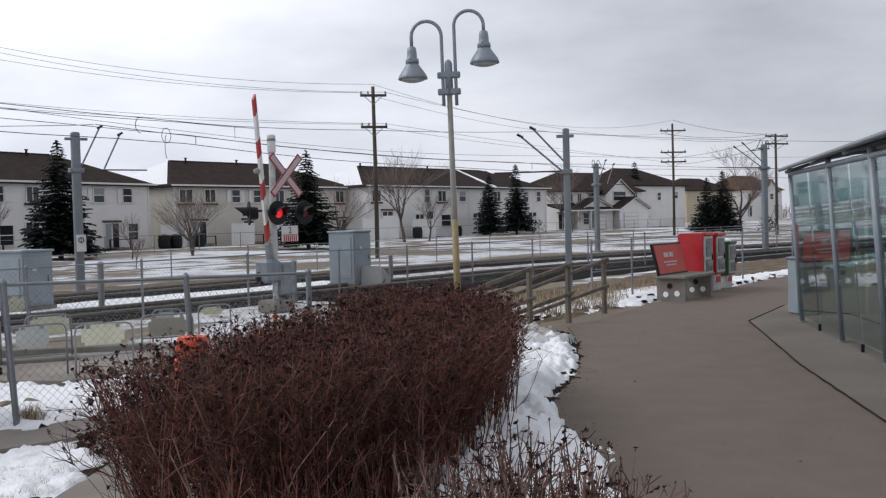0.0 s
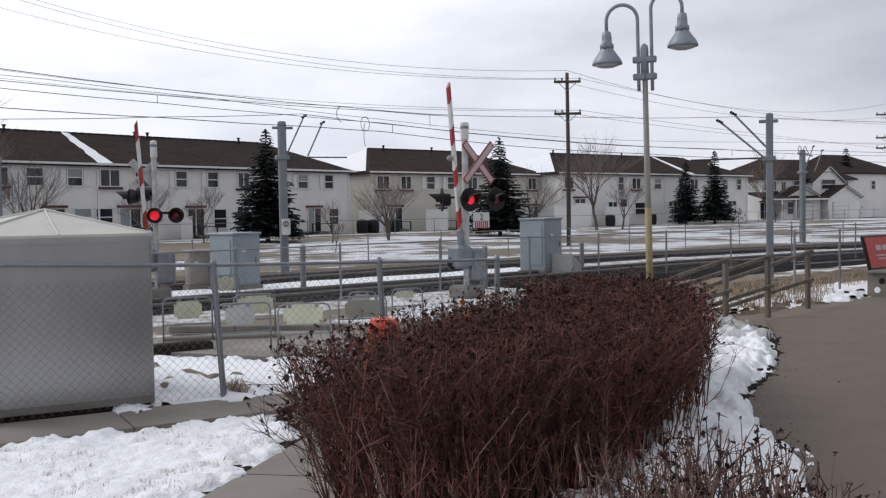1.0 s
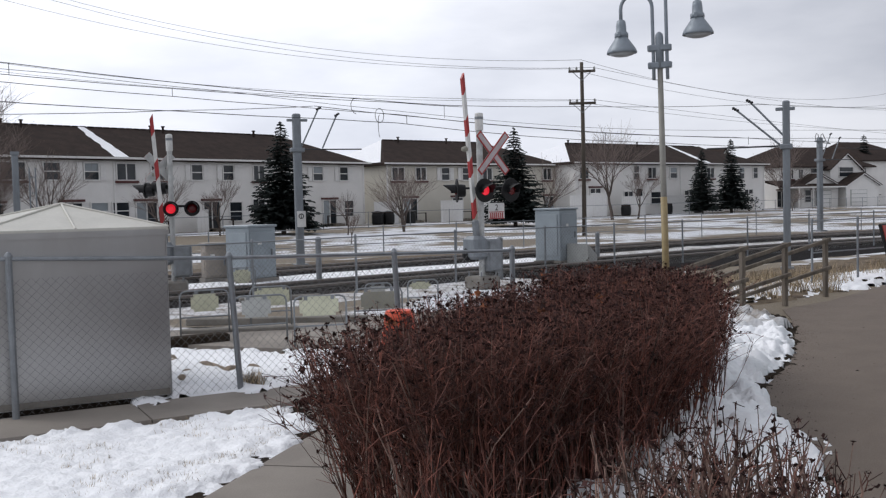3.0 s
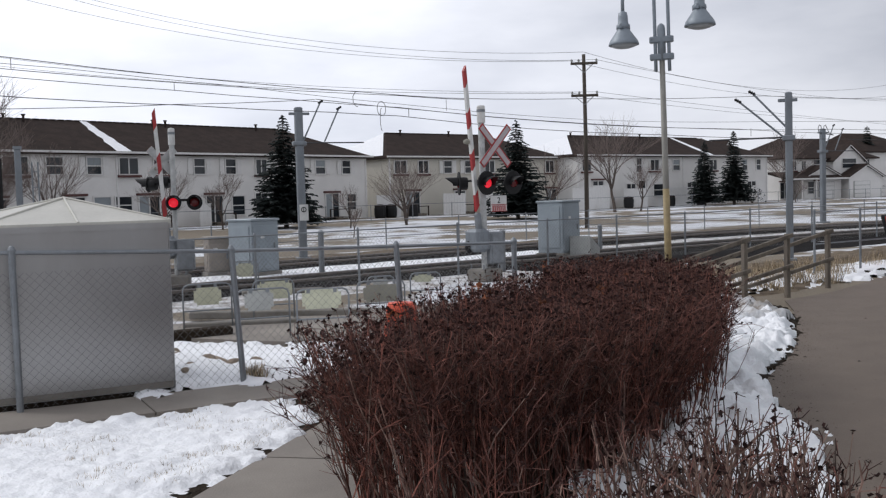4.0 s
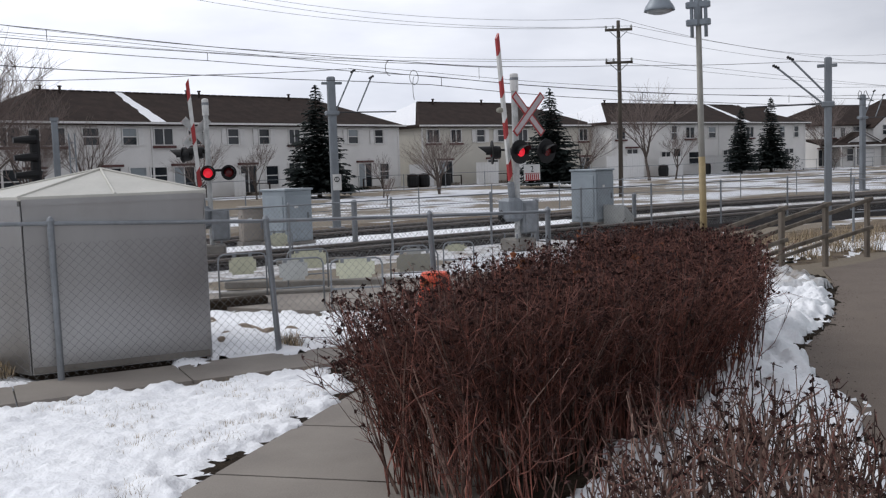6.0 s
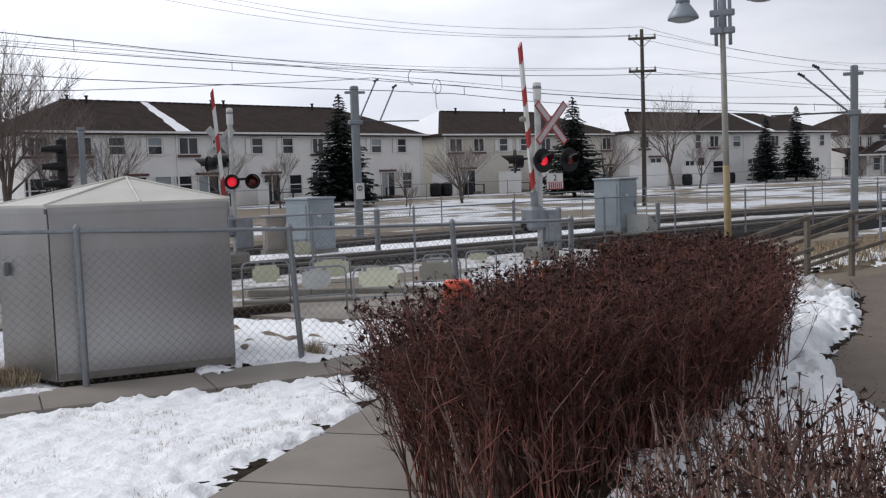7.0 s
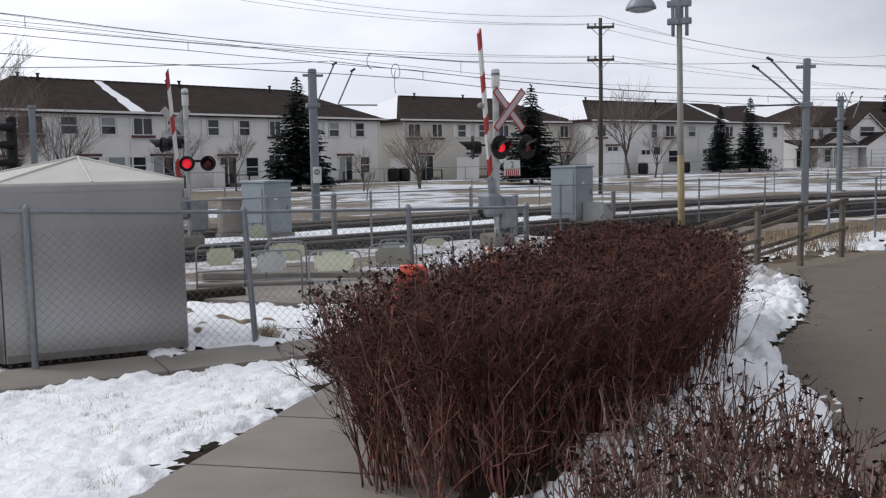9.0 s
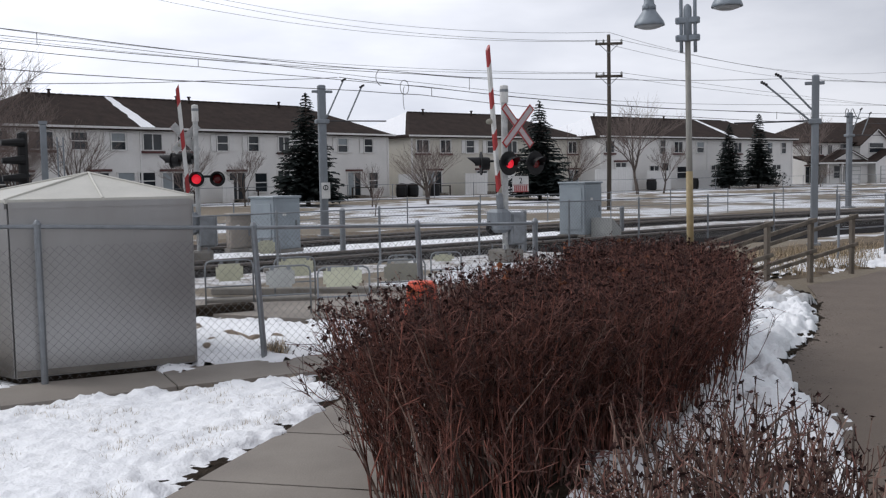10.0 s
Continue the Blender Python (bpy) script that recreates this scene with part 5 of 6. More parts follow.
def catenary_mast(at, turn, h, reach, label, w=0.24, low=False):
    """Grey steel mast; its bracket reaches out along its own x."""
    m = thing("catenary_mast", at, turn, label, "catenary mast", "catenary masts")
    part("column", Geo().box((0, 0, h / 2), (w, w * 0.8, h), bevel=0.03), M["polegrey"], m)
    part("base_plate", Geo().box((0, 0, 0.03), (w * 1.8, w * 1.8, 0.06), bevel=0.01), M["galv"], m)
    part("top_bracket", Geo().box((0.02, 0, h - 0.18), (w * 2.6, 0.08, 0.07), bevel=0.01), M["polegrey"], m)
    part("clamp", Geo().box((0, 0, h - 1.0), (w * 1.7, w * 1.2, 0.12), bevel=0.02), M["polegrey"], m)
    tips = ((reach, h - 0.14), (reach * 0.72, h + 0.02)) if low else ((reach * 0.55, h + 0.15), (reach, h - 0.02))
    feet = ((0.08, h - 1.0), (0.0, h - 0.82)) if low else ((0.08, h - 1.0), (reach * 0.62, h - 0.95))
    for (x0, z0), (x1, z1) in zip(feet, tips):
        part("strut", Geo().tube([(x0, 0, z0), (x1, 0, z1)], 0.022, 8), M["polegrey"], m)
    part("strut", Geo().tube([(0.08, 0, h - 0.98), (reach * 1.6, 0, h - 0.98)], 0.018, 8), M["wire"], m)
    if reach > 1.2:
        for k in (1, -1):
            part("jumper", Geo().tube([(0.06 * k, 0, h - 0.05), (0.10 * k, 0, h + 0.12), (0.2 * k, 0, h + 0.16), (0.28 * k, 0, h + 0.02), (0.34 * k + 0.1, 0, h - 0.2), (0.7, 0, h - 0.28)], 0.016, 6), M["wire"], m)
    for x, z in tips:
        part("insulator", Geo().lathe([(0.015, -0.08), (0.04, -0.05), (0.02, -0.02), (0.04, 0.01), (0.02, 0.03), (0.04, 0.06), (0.01, 0.09)], 8, pose(x, 0, z, 0, 60, 0)), M["black"], m)
    return set_down(m)


catenary_mast((-9.13, 25.3, 0), AXIS - 8, 4.2, 1.15, "grey steel catenary mast with a small black and white sign", 0.22)
catenary_mast((3.24, 22.1, 0), 172, 3.68, 1.05, "grey steel catenary mast with slanting bracket tubes", 0.155, True)
catenary_mast((8.0, 45.0, 0), AXIS, 4.15, 1.3, "grey steel catenary mast with insulated brackets")
catenary_mast((14.24, 40.2, 0), 205, 4.5, 1.6, "grey steel catenary mast with insulated brackets", 0.24, True)
sg = thing("track_sign", (-9.0, 25.12, 0), 12, "small white sign with a black mark on the mast", "sign")
part("plate", Geo().box((0.0, -0.02, 1.3), (0.24, 0.012, 0.44), bevel=0.004), M["white"], sg)
part("mark", Geo().lathe([(0.075, 0), (0.075, 0.006)], 20, pose(0, -0.033, 1.38, 90, 0, 0)), M["black"], sg)
part("mark_centre", Geo().lathe([(0.05, 0.006), (0.05, 0.010)], 20, pose(0, -0.033, 1.38, 90, 0, 0)), M["white"], sg)
part("bar", Geo().box((0, -0.045, 1.38), (0.02, 0.006, 0.11)), M["black"], sg)
set_down(sg)
for s_, n_, h_ in ((10.9, 17.3, 0.95), (19.6, 17.2, 0.72), (13.9, 14.9, 0.85)):
    po = thing("sign_post", rail(s_, n_), RAIL_AXIS, "short grey steel post beside the track", "post", "trackside posts")
    part("post", Geo().tube([(0, 0, 0), (0, 0, h_)], 0.06, 10), M["galv"], po)
    part("cap", Geo().lathe([(0.066, h_ - 0.03), (0.066, h_ + 0.01), (0.03, h_ + 0.04)], 10), M["galv"], po)
    set_down(po)


def overhead_wire(points, n, r, label):
    t = tagged(new("overhead_wire"), label, "overhead wire", "overhead wires")
    pts = []
    for (s0, z0), (s1, z1) in zip(points, points[1:]):
        k = max(2, int((s1 - s0) / 1.5))
        for i in range(k):
            f = i / k
            sag = 0.05 * math.sin(math.pi * f) * min(1, (s1 - s0) / 12)
            pts.append(rail(s0 + (s1 - s0) * f, n, z0 + (z1 - z0) * f - sag))
    pts.append(rail(points[-1][0], n, points[-1][1]))
    part("wire", Geo().tube(pts, r, 5), M["wire"], t)
    return set_down(t)


overhead_wire(((-30, 6.4), (4.6, 4.75), (5.8, 4.69), (10.8, 4.47), (14.6, 4.40), (17.3, 4.37), (22.7, 4.57), (31.4, 4.95), (54, 5.2), (110, 6.0)), 20.7, 0.009, "dark messenger wire over the far track")
overhead_wire(((-30, 5.3), (4.6, 4.48), (9.3, 4.36), (15.5, 4.35), (18, 4.34)), 20.6, 0.008, "dark contact wire over the far track")
overhead_wire(((-30, 5.4), (4.6, 4.57), (6.8, 4.51), (10.7, 4.35), (15.4, 4.12), (23, 3.9), (31, 4.0), (60, 4.6), (110, 5.0)), 20.5, 0.006, "thin feeder wire over the far track")
overhead_wire(((-30, 5.2), (4.6, 4.36), (9.4, 4.21), (12.4, 4.13), (15.7, 4.06), (22.6, 3.82), (30.1, 3.75), (37.0, 3.62), (54, 3.9), (110, 4.6)), 20.8, 0.008, "thin feeder wire beside the far track")
overhead_wire(((-30, 3.7), (3.6, 3.44), (6.0, 3.39), (7.4, 3.39), (10.7, 3.37), (12.3, 3.35), (16.2, 3.17), (21.1, 3.12), (29.0, 3.09), (60, 3.1), (110, 3.6)), 16.3, 0.0075, "dark contact wire over the near track")
overhead_wire(((-30, 2.4), (3.6, 3.19), (5.7, 3.29), (7.4, 3.41), (9.5, 3.55), (10.3, 3.62)), 16.4, 0.006, "thin pull-off wire over the near track")
overhead_wire(((10.3, 3.62), (13, 3.50), (17, 3.36), (22, 3.32), (29, 3.40), (60, 3.6), (110, 4.0)), 16.35, 0.007, "dark messenger wire over the near track")
for s_, n_, z0, z1 in ((5.8, 20.65, 4.45, 4.69), (9.3, 20.7, 4.20, 4.38), (17.3, 20.7, 4.02, 4.36), (12.6, 16.33, 3.34, 3.52), (19.0, 16.33, 3.15, 3.34), (25, 16.33, 3.14, 3.36)):
    dr = tagged(new("wire_dropper"), "short dropper between messenger and contact wire", "overhead wire", "wire droppers")
    part("dropper", Geo().tube([rail(s_, n_, z0), rail(s_, n_, z1)], 0.007, 5), M["wire"], dr)
    set_down(dr)
lo = tagged(new("wire_loop"), "loose jumper loops hanging from the overhead wires", "overhead wire")
part("loop", Geo().tube([rail(14.35 + 0.16 * math.sin(a), 20.75, 4.22 + 0.20 * math.cos(a)) for a in (0.0, -0.6, -1.3, -2.0, -2.7, -3.1)], 0.009, 5), M["wire"], lo)
part("loop", Geo().tube([rail(15.1 + 0.14 * math.cos(a), 20.75, 4.0 + 0.19 * math.sin(a)) for a in [i * math.pi / 8 for i in range(17)]], 0.008, 5), M["wire"], lo)
part("loop", Geo().tube([rail(15.1 + 0.05 * math.sin(a), 20.75, 3.72 + 0.3 * math.cos(a)) for a in (0.0, -0.6, -1.3, -2.0, -2.7, -3.1)], 0.008, 5), M["wire"], lo)
set_down(lo)


def power_line(a, b, sag, r, label):
    t = tagged(new("power_line"), label, "power line", "power lines")
    a, b = Vector(a), Vector(b)
    part("cable", Geo().tube([a.lerp(b, i / 24) - Vector((0, 0, sag * 4 * (i / 24) * (1 - i / 24))) for i in range(25)], r, 5), M["wire"], t)
    set_down(t, VERGE_PLAN)


for dx, z, end, sag in ((0.0, 8.45, 20.0, 3.0), (-0.6, 8.05, 18.5, 2.6), (0.6, 8.05, 19.4, 2.9), (-0.6, 6.5, 11.5, 1.1), (0.6, 6.5, 12.0, 1.2)):
    power_line((-2.48 + dx, 47.5, z), (-46 + dx, 38.6, end), sag, 0.009, "thin power line slung from the wooden pole")
for dx, z, end, sag in ((0.0, 8.45, 9.6, 1.3), (-0.6, 8.05, 8.5, 0.9), (0.6, 8.05, 7.9, 0.55), (-0.6, 6.5, 6.4, 0.3), (0.6, 6.5, 5.9, 0.1)):
    power_line((-2.48 + dx, 47.5, z), (20.8 + dx * 1.5, 80.3, end), sag, 0.009, "thin power line slung between wooden poles")
    power_line((20.8 + dx * 1.5, 80.3, end), (27.5 + dx * 1.5, 75, 7.75 - 0.3 * (z < 7)), 0.3, 0.015, "thin power line slung between wooden poles")


# ---- street lamp ----
lamp = thing("street_lamp", (0.61, 20.9, 0), -2, "double-headed street lamp with grey bell shades and curved arms", "street lamp")
lamp.matrix_basis = lamp.matrix_basis @ Euler((0, radians(-0.85), 0)).to_matrix().to_4x4()   # it leans a little
part("pole", Geo().tube([(0, 0, -0.55), (0, 0, 4.75)], 0.072, 16, 0.055), M["lamppole"], lamp, smooth=True)
part("painted_base", Geo().tube([(0, 0, -0.5), (0, 0, 1.65)], 0.076, 16, 0.070), M["yellow"], lamp, "faded yellow paint on the lower pole", smooth=True)
part("base_flange", Geo().lathe([(0.2, -0.52), (0.2, -0.47), (0.12, -0.44), (0.10, -0.3)], 20), M["galv"], lamp)
part("finial", Geo().lathe([(0.085, 4.35), (0.085, 5.0), (0.07, 5.07), (0.03, 5.11), (0.005, 5.12)], 16), M["lampgrey"], lamp, smooth=True)
for z in (4.42, 4.78):
    cl = part("clamp", Geo().box((0, 0, z), (0.50, 0.16, 0.13), bevel=0.02), M["lampgrey"], lamp)
    for sx in (-0.2, 0.2):
        part("bolt", Geo().tube([(sx, -0.11, z), (sx, -0.07, z)], 0.018, 6), M["galv"], cl)


def lamp_arm(x0, x1, apex, drop):
    r = abs(x1 - x0) / 2
    c = (x0 + x1) / 2
    spring = apex - r
    sgn = 1 if x1 > x0 else -1
    pts = [(x0, 0, 4.12), (x0, 0, 4.6), (x0, 0, spring)]
    pts += [(c - sgn * r * math.cos(a), 0, spring + r * math.sin(a)) for a in [math.pi * i / 14 for i in range(1, 14)]]
    pts += [(x1, 0, spring), (x1, 0, drop)]
    arm = part("arm", Geo().tube(pts, 0.038, 12), M["lampgrey"], lamp, smooth=True)
    hd = new("lamp_head")
    hd.parent = lamp
    hd.location = (x1, 0, drop)
    part("neck", Geo().lathe([(0.03, 0.06), (0.09, 0.02), (0.105, -0.08), (0.11, -0.2), (0.14, -0.24), (0.145, -0.30), (0.12, -0.32)], 20), M["lampgrey"], hd, smooth=True)
    part("shade", Geo().lathe([(0.10, -0.28), (0.15, -0.36), (0.22, -0.46), (0.29, -0.56), (0.315, -0.62), (0.32, -0.66), (0.30, -0.665), (0.27, -0.6)], 28), M["lampgrey"], hd, smooth=True)
    part("lens", Geo().lathe([(0.29, -0.64), (0.24, -0.69), (0.14, -0.72), (0.005, -0.73)], 24), M["lens_clear"], hd, smooth=True)
    for a in (0.6, 2.6, 4.4):
        part("latch", Geo().box((0.14 * math.cos(a), 0.14 * math.sin(a), -0.27), (0.05, 0.05, 0.10)), M["lampgrey"], hd)


lamp_arm(-0.13, -0.78, 5.96, 5.38)
lamp_arm(0.15, 0.79, 6.15, 5.66)


# ---- timber stair rails ----
for s, n in ((9.98, 9.67), (11.04, 9.87), (12.5, 10.37)):
    rl = tagged(new("stair_rail"), "weathered brown timber stair railing sloping away", "railing", "timber stair railings")
    top, low = along(s, n), along(s - 1.9, n + 0.35)
    part("post", Geo().box((0, 0, 0.46), (0.07, 0.07, 0.94), Matrix.Translation(top) @ Matrix.Rotation(radians(AXIS), 4, "Z"), bevel=0.008), M["wood_rail"], rl)
    part("post", Geo().box((0, 0, 0.12), (0.07, 0.07, 0.76), Matrix.Translation(low) @ Matrix.Rotation(radians(AXIS), 4, "Z"), bevel=0.008), M["wood_rail"], rl)
    for z0, z1 in ((0.90, 0.42), (0.46, 0.02)):
        a, b = top + Vector((0, 0, z0)), low + Vector((0, 0, z1))
        off = NV * -0.06
        d = (b - a).normalized()
        m = Matrix.Translation((a + b) / 2 + off) @ d.to_track_quat("X", "Z").to_matrix().to_4x4()
        part("rail", Geo().box((0, 0, 0), ((b - a).length + 0.1, 0.036, 0.06), m, bevel=0.008), M["wood_rail"], rl)


# ---- bench with poster, newspaper boxes ----
bench = thing("poster_bench", (4.47, 17.72, 0.02), 52, "concrete bench with red poster backrest beside the footpath", "bench")


def holed_slab(x):
    """A solid end slab of the bench; discs on its face stand in for three round holes."""
    holes = ((-0.12, 0.14), (0.10, 0.12), (0.02, 0.28))
    t, rad = 0.05, 0.055
    bm = bmesh.new()
    bmesh.ops.create_cube(bm, size=1.0, matrix=Matrix.Translation((x, 0, 0.205)) @ Matrix.Diagonal((2 * t, 0.56, 0.41, 1)))
    me = bpy.data.meshes.new("end_slab")
    bm.to_mesh(me)
    bm.free()
    me.materials.append(M["concrete_grey"])
    slab_ob = new("end_slab", me)
    slab_ob.parent = bench
    for y, z in holes:
        ring = Geo().lathe([(rad, 0), (rad * 1.08, 0.004), (rad * 1.1, 0.006)], 18, pose(x - t, y, z, 0, -90, 0))
        part("hole_rim", ring, M["concrete_grey"], slab_ob)
        # upper disc painted dark for the hole's shade, lower ones white for snow seen through
        part("hole", Geo().lathe([(rad * 0.98, 0.006), (rad * 0.98, 0.009)], 18, pose(x - t, y, z, 0, -90, 0)), M["snow" if z < 0.2 else "soil"], slab_ob)


holed_slab(0.06)
holed_slab(1.30)
part("seat", Geo().box((0.68, -0.02, 0.44), (1.46, 0.58, 0.06), bevel=0.015), M["concrete_grey"], bench)
tilt = pose(0, 0.20, 0.47, -14, 0, 0)
back = part("poster_frame", Geo().box((0.62, 0.02, 0.30), (1.34, 0.05, 0.62), tilt, bevel=0.01), M["black"], bench)
pst = part("poster", Geo().box((0.62, -0.012, 0.30), (1.26, 0.008, 0.55), tilt), M["adred"], back, "faded red advertising poster")
for x, z, w, h in ((0.42, 0.38, 0.20, 0.09), (0.66, 0.38, 0.18, 0.09), (0.56, 0.24, 0.6, 0.025), (0.56, 0.18, 0.45, 0.025)):
    part("bar", Geo().box((x, -0.020, z), (w, 0.006, h), tilt), M["pink"], pst)
for x in (0.15, 1.1):
    part("bracket", Geo().box((x, 0.06, 0.14), (0.05, 0.05, 0.34), tilt), M["galv"], bench)


def news_box(at, turn, w, d, h, material, label):
    """A box on a pedestal; its back leans out towards the top, its glazed door faces its own -y."""
    b = thing("newspaper_box", at, turn, label, "newspaper box", "newspaper boxes")
    part("pedestal", Geo().box((0, 0, h * 0.15), (w * 0.8, d * 0.6, h * 0.30), bevel=0.02), M["whitemast"], b)
    z0, z1, f0, f1, k0, k1 = h * 0.30, h, -d * 0.40, -d * 0.40, d * 0.40, d * 0.66
    body = Geo()
    ring = [(f0, z0), (k0, z0), (k1, z1 - 0.05), (k1 - 0.05, z1), (f1 + 0.02, z1), (f1, z1 - 0.03)]
    vs = [Vector((sx * w / 2, y, z)) for sx in (-1, 1) for y, z in ring]
    m = len(ring)
    body.add(vs, [tuple(range(m - 1, -1, -1)), tuple(range(m, 2 * m))] + [(i, (i + 1) % m, m + (i + 1) % m, m + i) for i in range(m)])
    part("body", body, M[material], b)
    part("hood", Geo().box((0, -d * 0.42, h - 0.02), (w + 0.02, 0.10, 0.07), bevel=0.025), M[material], b)
    dr = part("door", Geo().box((0, f0 - 0.02, h * 0.64), (w * 0.9, 0.04, h * 0.62), bevel=0.012), M["whitemast"], b)
    part("window_pane", Geo().box((0, f0 - 0.045, h * 0.76), (w * 0.76, 0.012, h * 0.30), bevel=0.004), M["display"], dr)
    part("window_pane", Geo().box((0, f0 - 0.045, h * 0.47), (w * 0.76, 0.012, h * 0.19), bevel=0.004), M["display"], dr)
    part("coin_slot", Geo().box((w * 0.34, f0 - 0.05, h * 0.60), (0.05, 0.03, 0.12)), M["black"], dr)
    part("sticker", Geo().box((0.03, -d * 0.31, h * 0.2), (w * 0.5, 0.012, h * 0.10)), M["redbox"], b)
    return b


news_box((5.45, 19.35, 0.02), 52, 0.46, 0.50, 1.22, "redbox", "bright red steel newspaper box with a glazed door")
news_box((5.86, 19.88, 0.02), 52, 0.46, 0.50, 1.20, "redbox", "bright red steel newspaper box with a glazed door")
green_box = news_box((6.30, 20.45, 0.02), 52, 0.40, 0.46, 1.0, "green", "dark green steel newspaper box with snow on top")
part("snow_cap", Geo().lathe([(0.24, 0), (0.23, 0.04), (0.14, 0.07), (0.01, 0.08)], 14, pose(0, 0.05, 1.0)), M["snow"], green_box, smooth=True)


# ---- glass shelter ----
shel = tagged(new("glass_shelter"), "glass waiting shelter with grey steel posts and curved roof", "shelter")
S0 = Vector((5.19, 13.68, 0.03))
SD = (Vector((4.55, 10.03, 0.03)) - S0).normalized()      # along its front, towards the camera
SB = Vector((-SD.y, SD.x, 0))                             # to its back
posts = [S0, S0 + SD * 2.27, S0 + SD * 4.1, S0 + SD * 6.3, S0 + SD * 8.6]
LEAN = SB * 0.14                                         # its front slopes outwards to the top
for i, p in enumerate(posts):
    ps = part("post", Geo().tube([p + LEAN, p + Vector((0, 0, 2.22))], 0.033 if i != 2 else 0.042, 14), M["lampgrey"], shel, smooth=True)
    part("foot", Geo().lathe([(0.06, 0), (0.06, 0.015), (0.045, 0.02)], 14, Matrix.Translation(p + LEAN)), M["galv"], ps)
    q = p + SB * 2.2
    if i in (0, 4):
        part("post", Geo().tube([q, q + Vector((0, 0, 2.22))], 0.055, 14), M["lampgrey"], shel, smooth=True)


def pane(a, b, z0, z1, sloped=False):
    a, b = Vector(a), Vector(b)
    d = (b - a).normalized()
    m = Matrix.Translation((a + b) / 2) @ d.to_track_quat("X", "Z").to_matrix().to_4x4()
    g = Geo().box((0, 0, (z0 + z1) / 2), ((b - a).length, 0.012, z1 - z0), m)
    if sloped:
        g.v = [v + LEAN * (1 - v.z / 2.22) for v in g.v]
    ob = part("glass_pane", g, M["pane"], shel)
    ob.visible_shadow = False
    return ob


for a, b in zip(posts, posts[1:]):
    k = max(1, round((b - a).length / 1.15))
    for i in range(k):
        pane(a.lerp(b, (i + 0.04) / k), a.lerp(b, (i + 0.96) / k), 0.10, 2.10, True)
        part("glass_clip", Geo().box((0, 0, 0), (0.03, 0.03, 0.09), Matrix.Translation(a.lerp(b, (i + 0.96) / k) + LEAN + Vector((0, 0, 0.045)))), M["black"], shel)
    part("top_beam", Geo().tube([a + Vector((0, 0, 2.13)), b + Vector((0, 0, 2.13))], 0.032, 12), M["lampgrey"], shel, smooth=True)
    pane(a + SB * 2.2, b + SB * 2.2, 0.10, 2.02)
pane(S0 + SB * 0.08, S0 + SB * 1.0, 0.10, 2.02)
pane(S0 + SB * 1.05, S0 + SB * 2.1, 0.10, 2.02)
roof_g = Geo()
K = 12
for j, along_d in enumerate((-0.12, 9.0)):
    for i in range(K + 1):
        f = i / K
        p = S0 + SD * along_d + SB * (-0.12 + 2.6 * f) + Vector((0, 0, 2.17 + 0.018 * along_d + 0.26 * math.sin(math.pi * f)))
        roof_g.v.extend([p, p + Vector((0, 0, 0.05))])
n2 = 2 * (K + 1)
for i in range(K):
    a = 2 * i
    roof_g.f += [(a, a + 2, n2 + a + 2, n2 + a), (a + 1, n2 + a + 1, n2 + a + 3, a + 3), (a, a + 1, a + 3, a + 2), (n2 + a, n2 + a + 2, n2 + a + 3, n2 + a + 1)]
roof_g.f += [(0, n2, n2 + 1, 1), (2 * K, 2 * K + 1, n2 + 2 * K + 1, n2 + 2 * K)]
part("roof", roof_g, M["roof_sheet"], shel, "curved grey tinted roof sheet")
part("roof_edge", Geo().tube([S0 + SD * -0.12 + SB * -0.12 + Vector((0, 0, 2.19)), S0 + SD * 9.0 + SB * -0.12 + Vector((0, 0, 2.35))], 0.024, 10), M["roof_sheet"], shel, smooth=True)
for i in range(6):
    f = 0.2 + i * 1.6
    pts = [S0 + SD * f + SB * (-0.1 + 2.5 * k / 8) + Vector((0, 0, 2.14 + 0.018 * f + 0.26 * math.sin(math.pi * k / 8))) for k in range(9)]
    part("roof_rib", Geo().tube(pts, 0.024, 8), M["lampgrey"], shel, smooth=True)
wb = thing("waste_box", (5.80, 14.72, 0.035), 10, "plain grey steel box beside the shelter", "utility box")
part("body", Geo().box((0, 0, 0.42), (0.34, 0.45, 0.84), bevel=0.02), M["greybox"], wb)
part("lid", Geo().box((0, 0, 0.86), (0.37, 0.48, 0.04), bevel=0.012), M["galv"], wb)


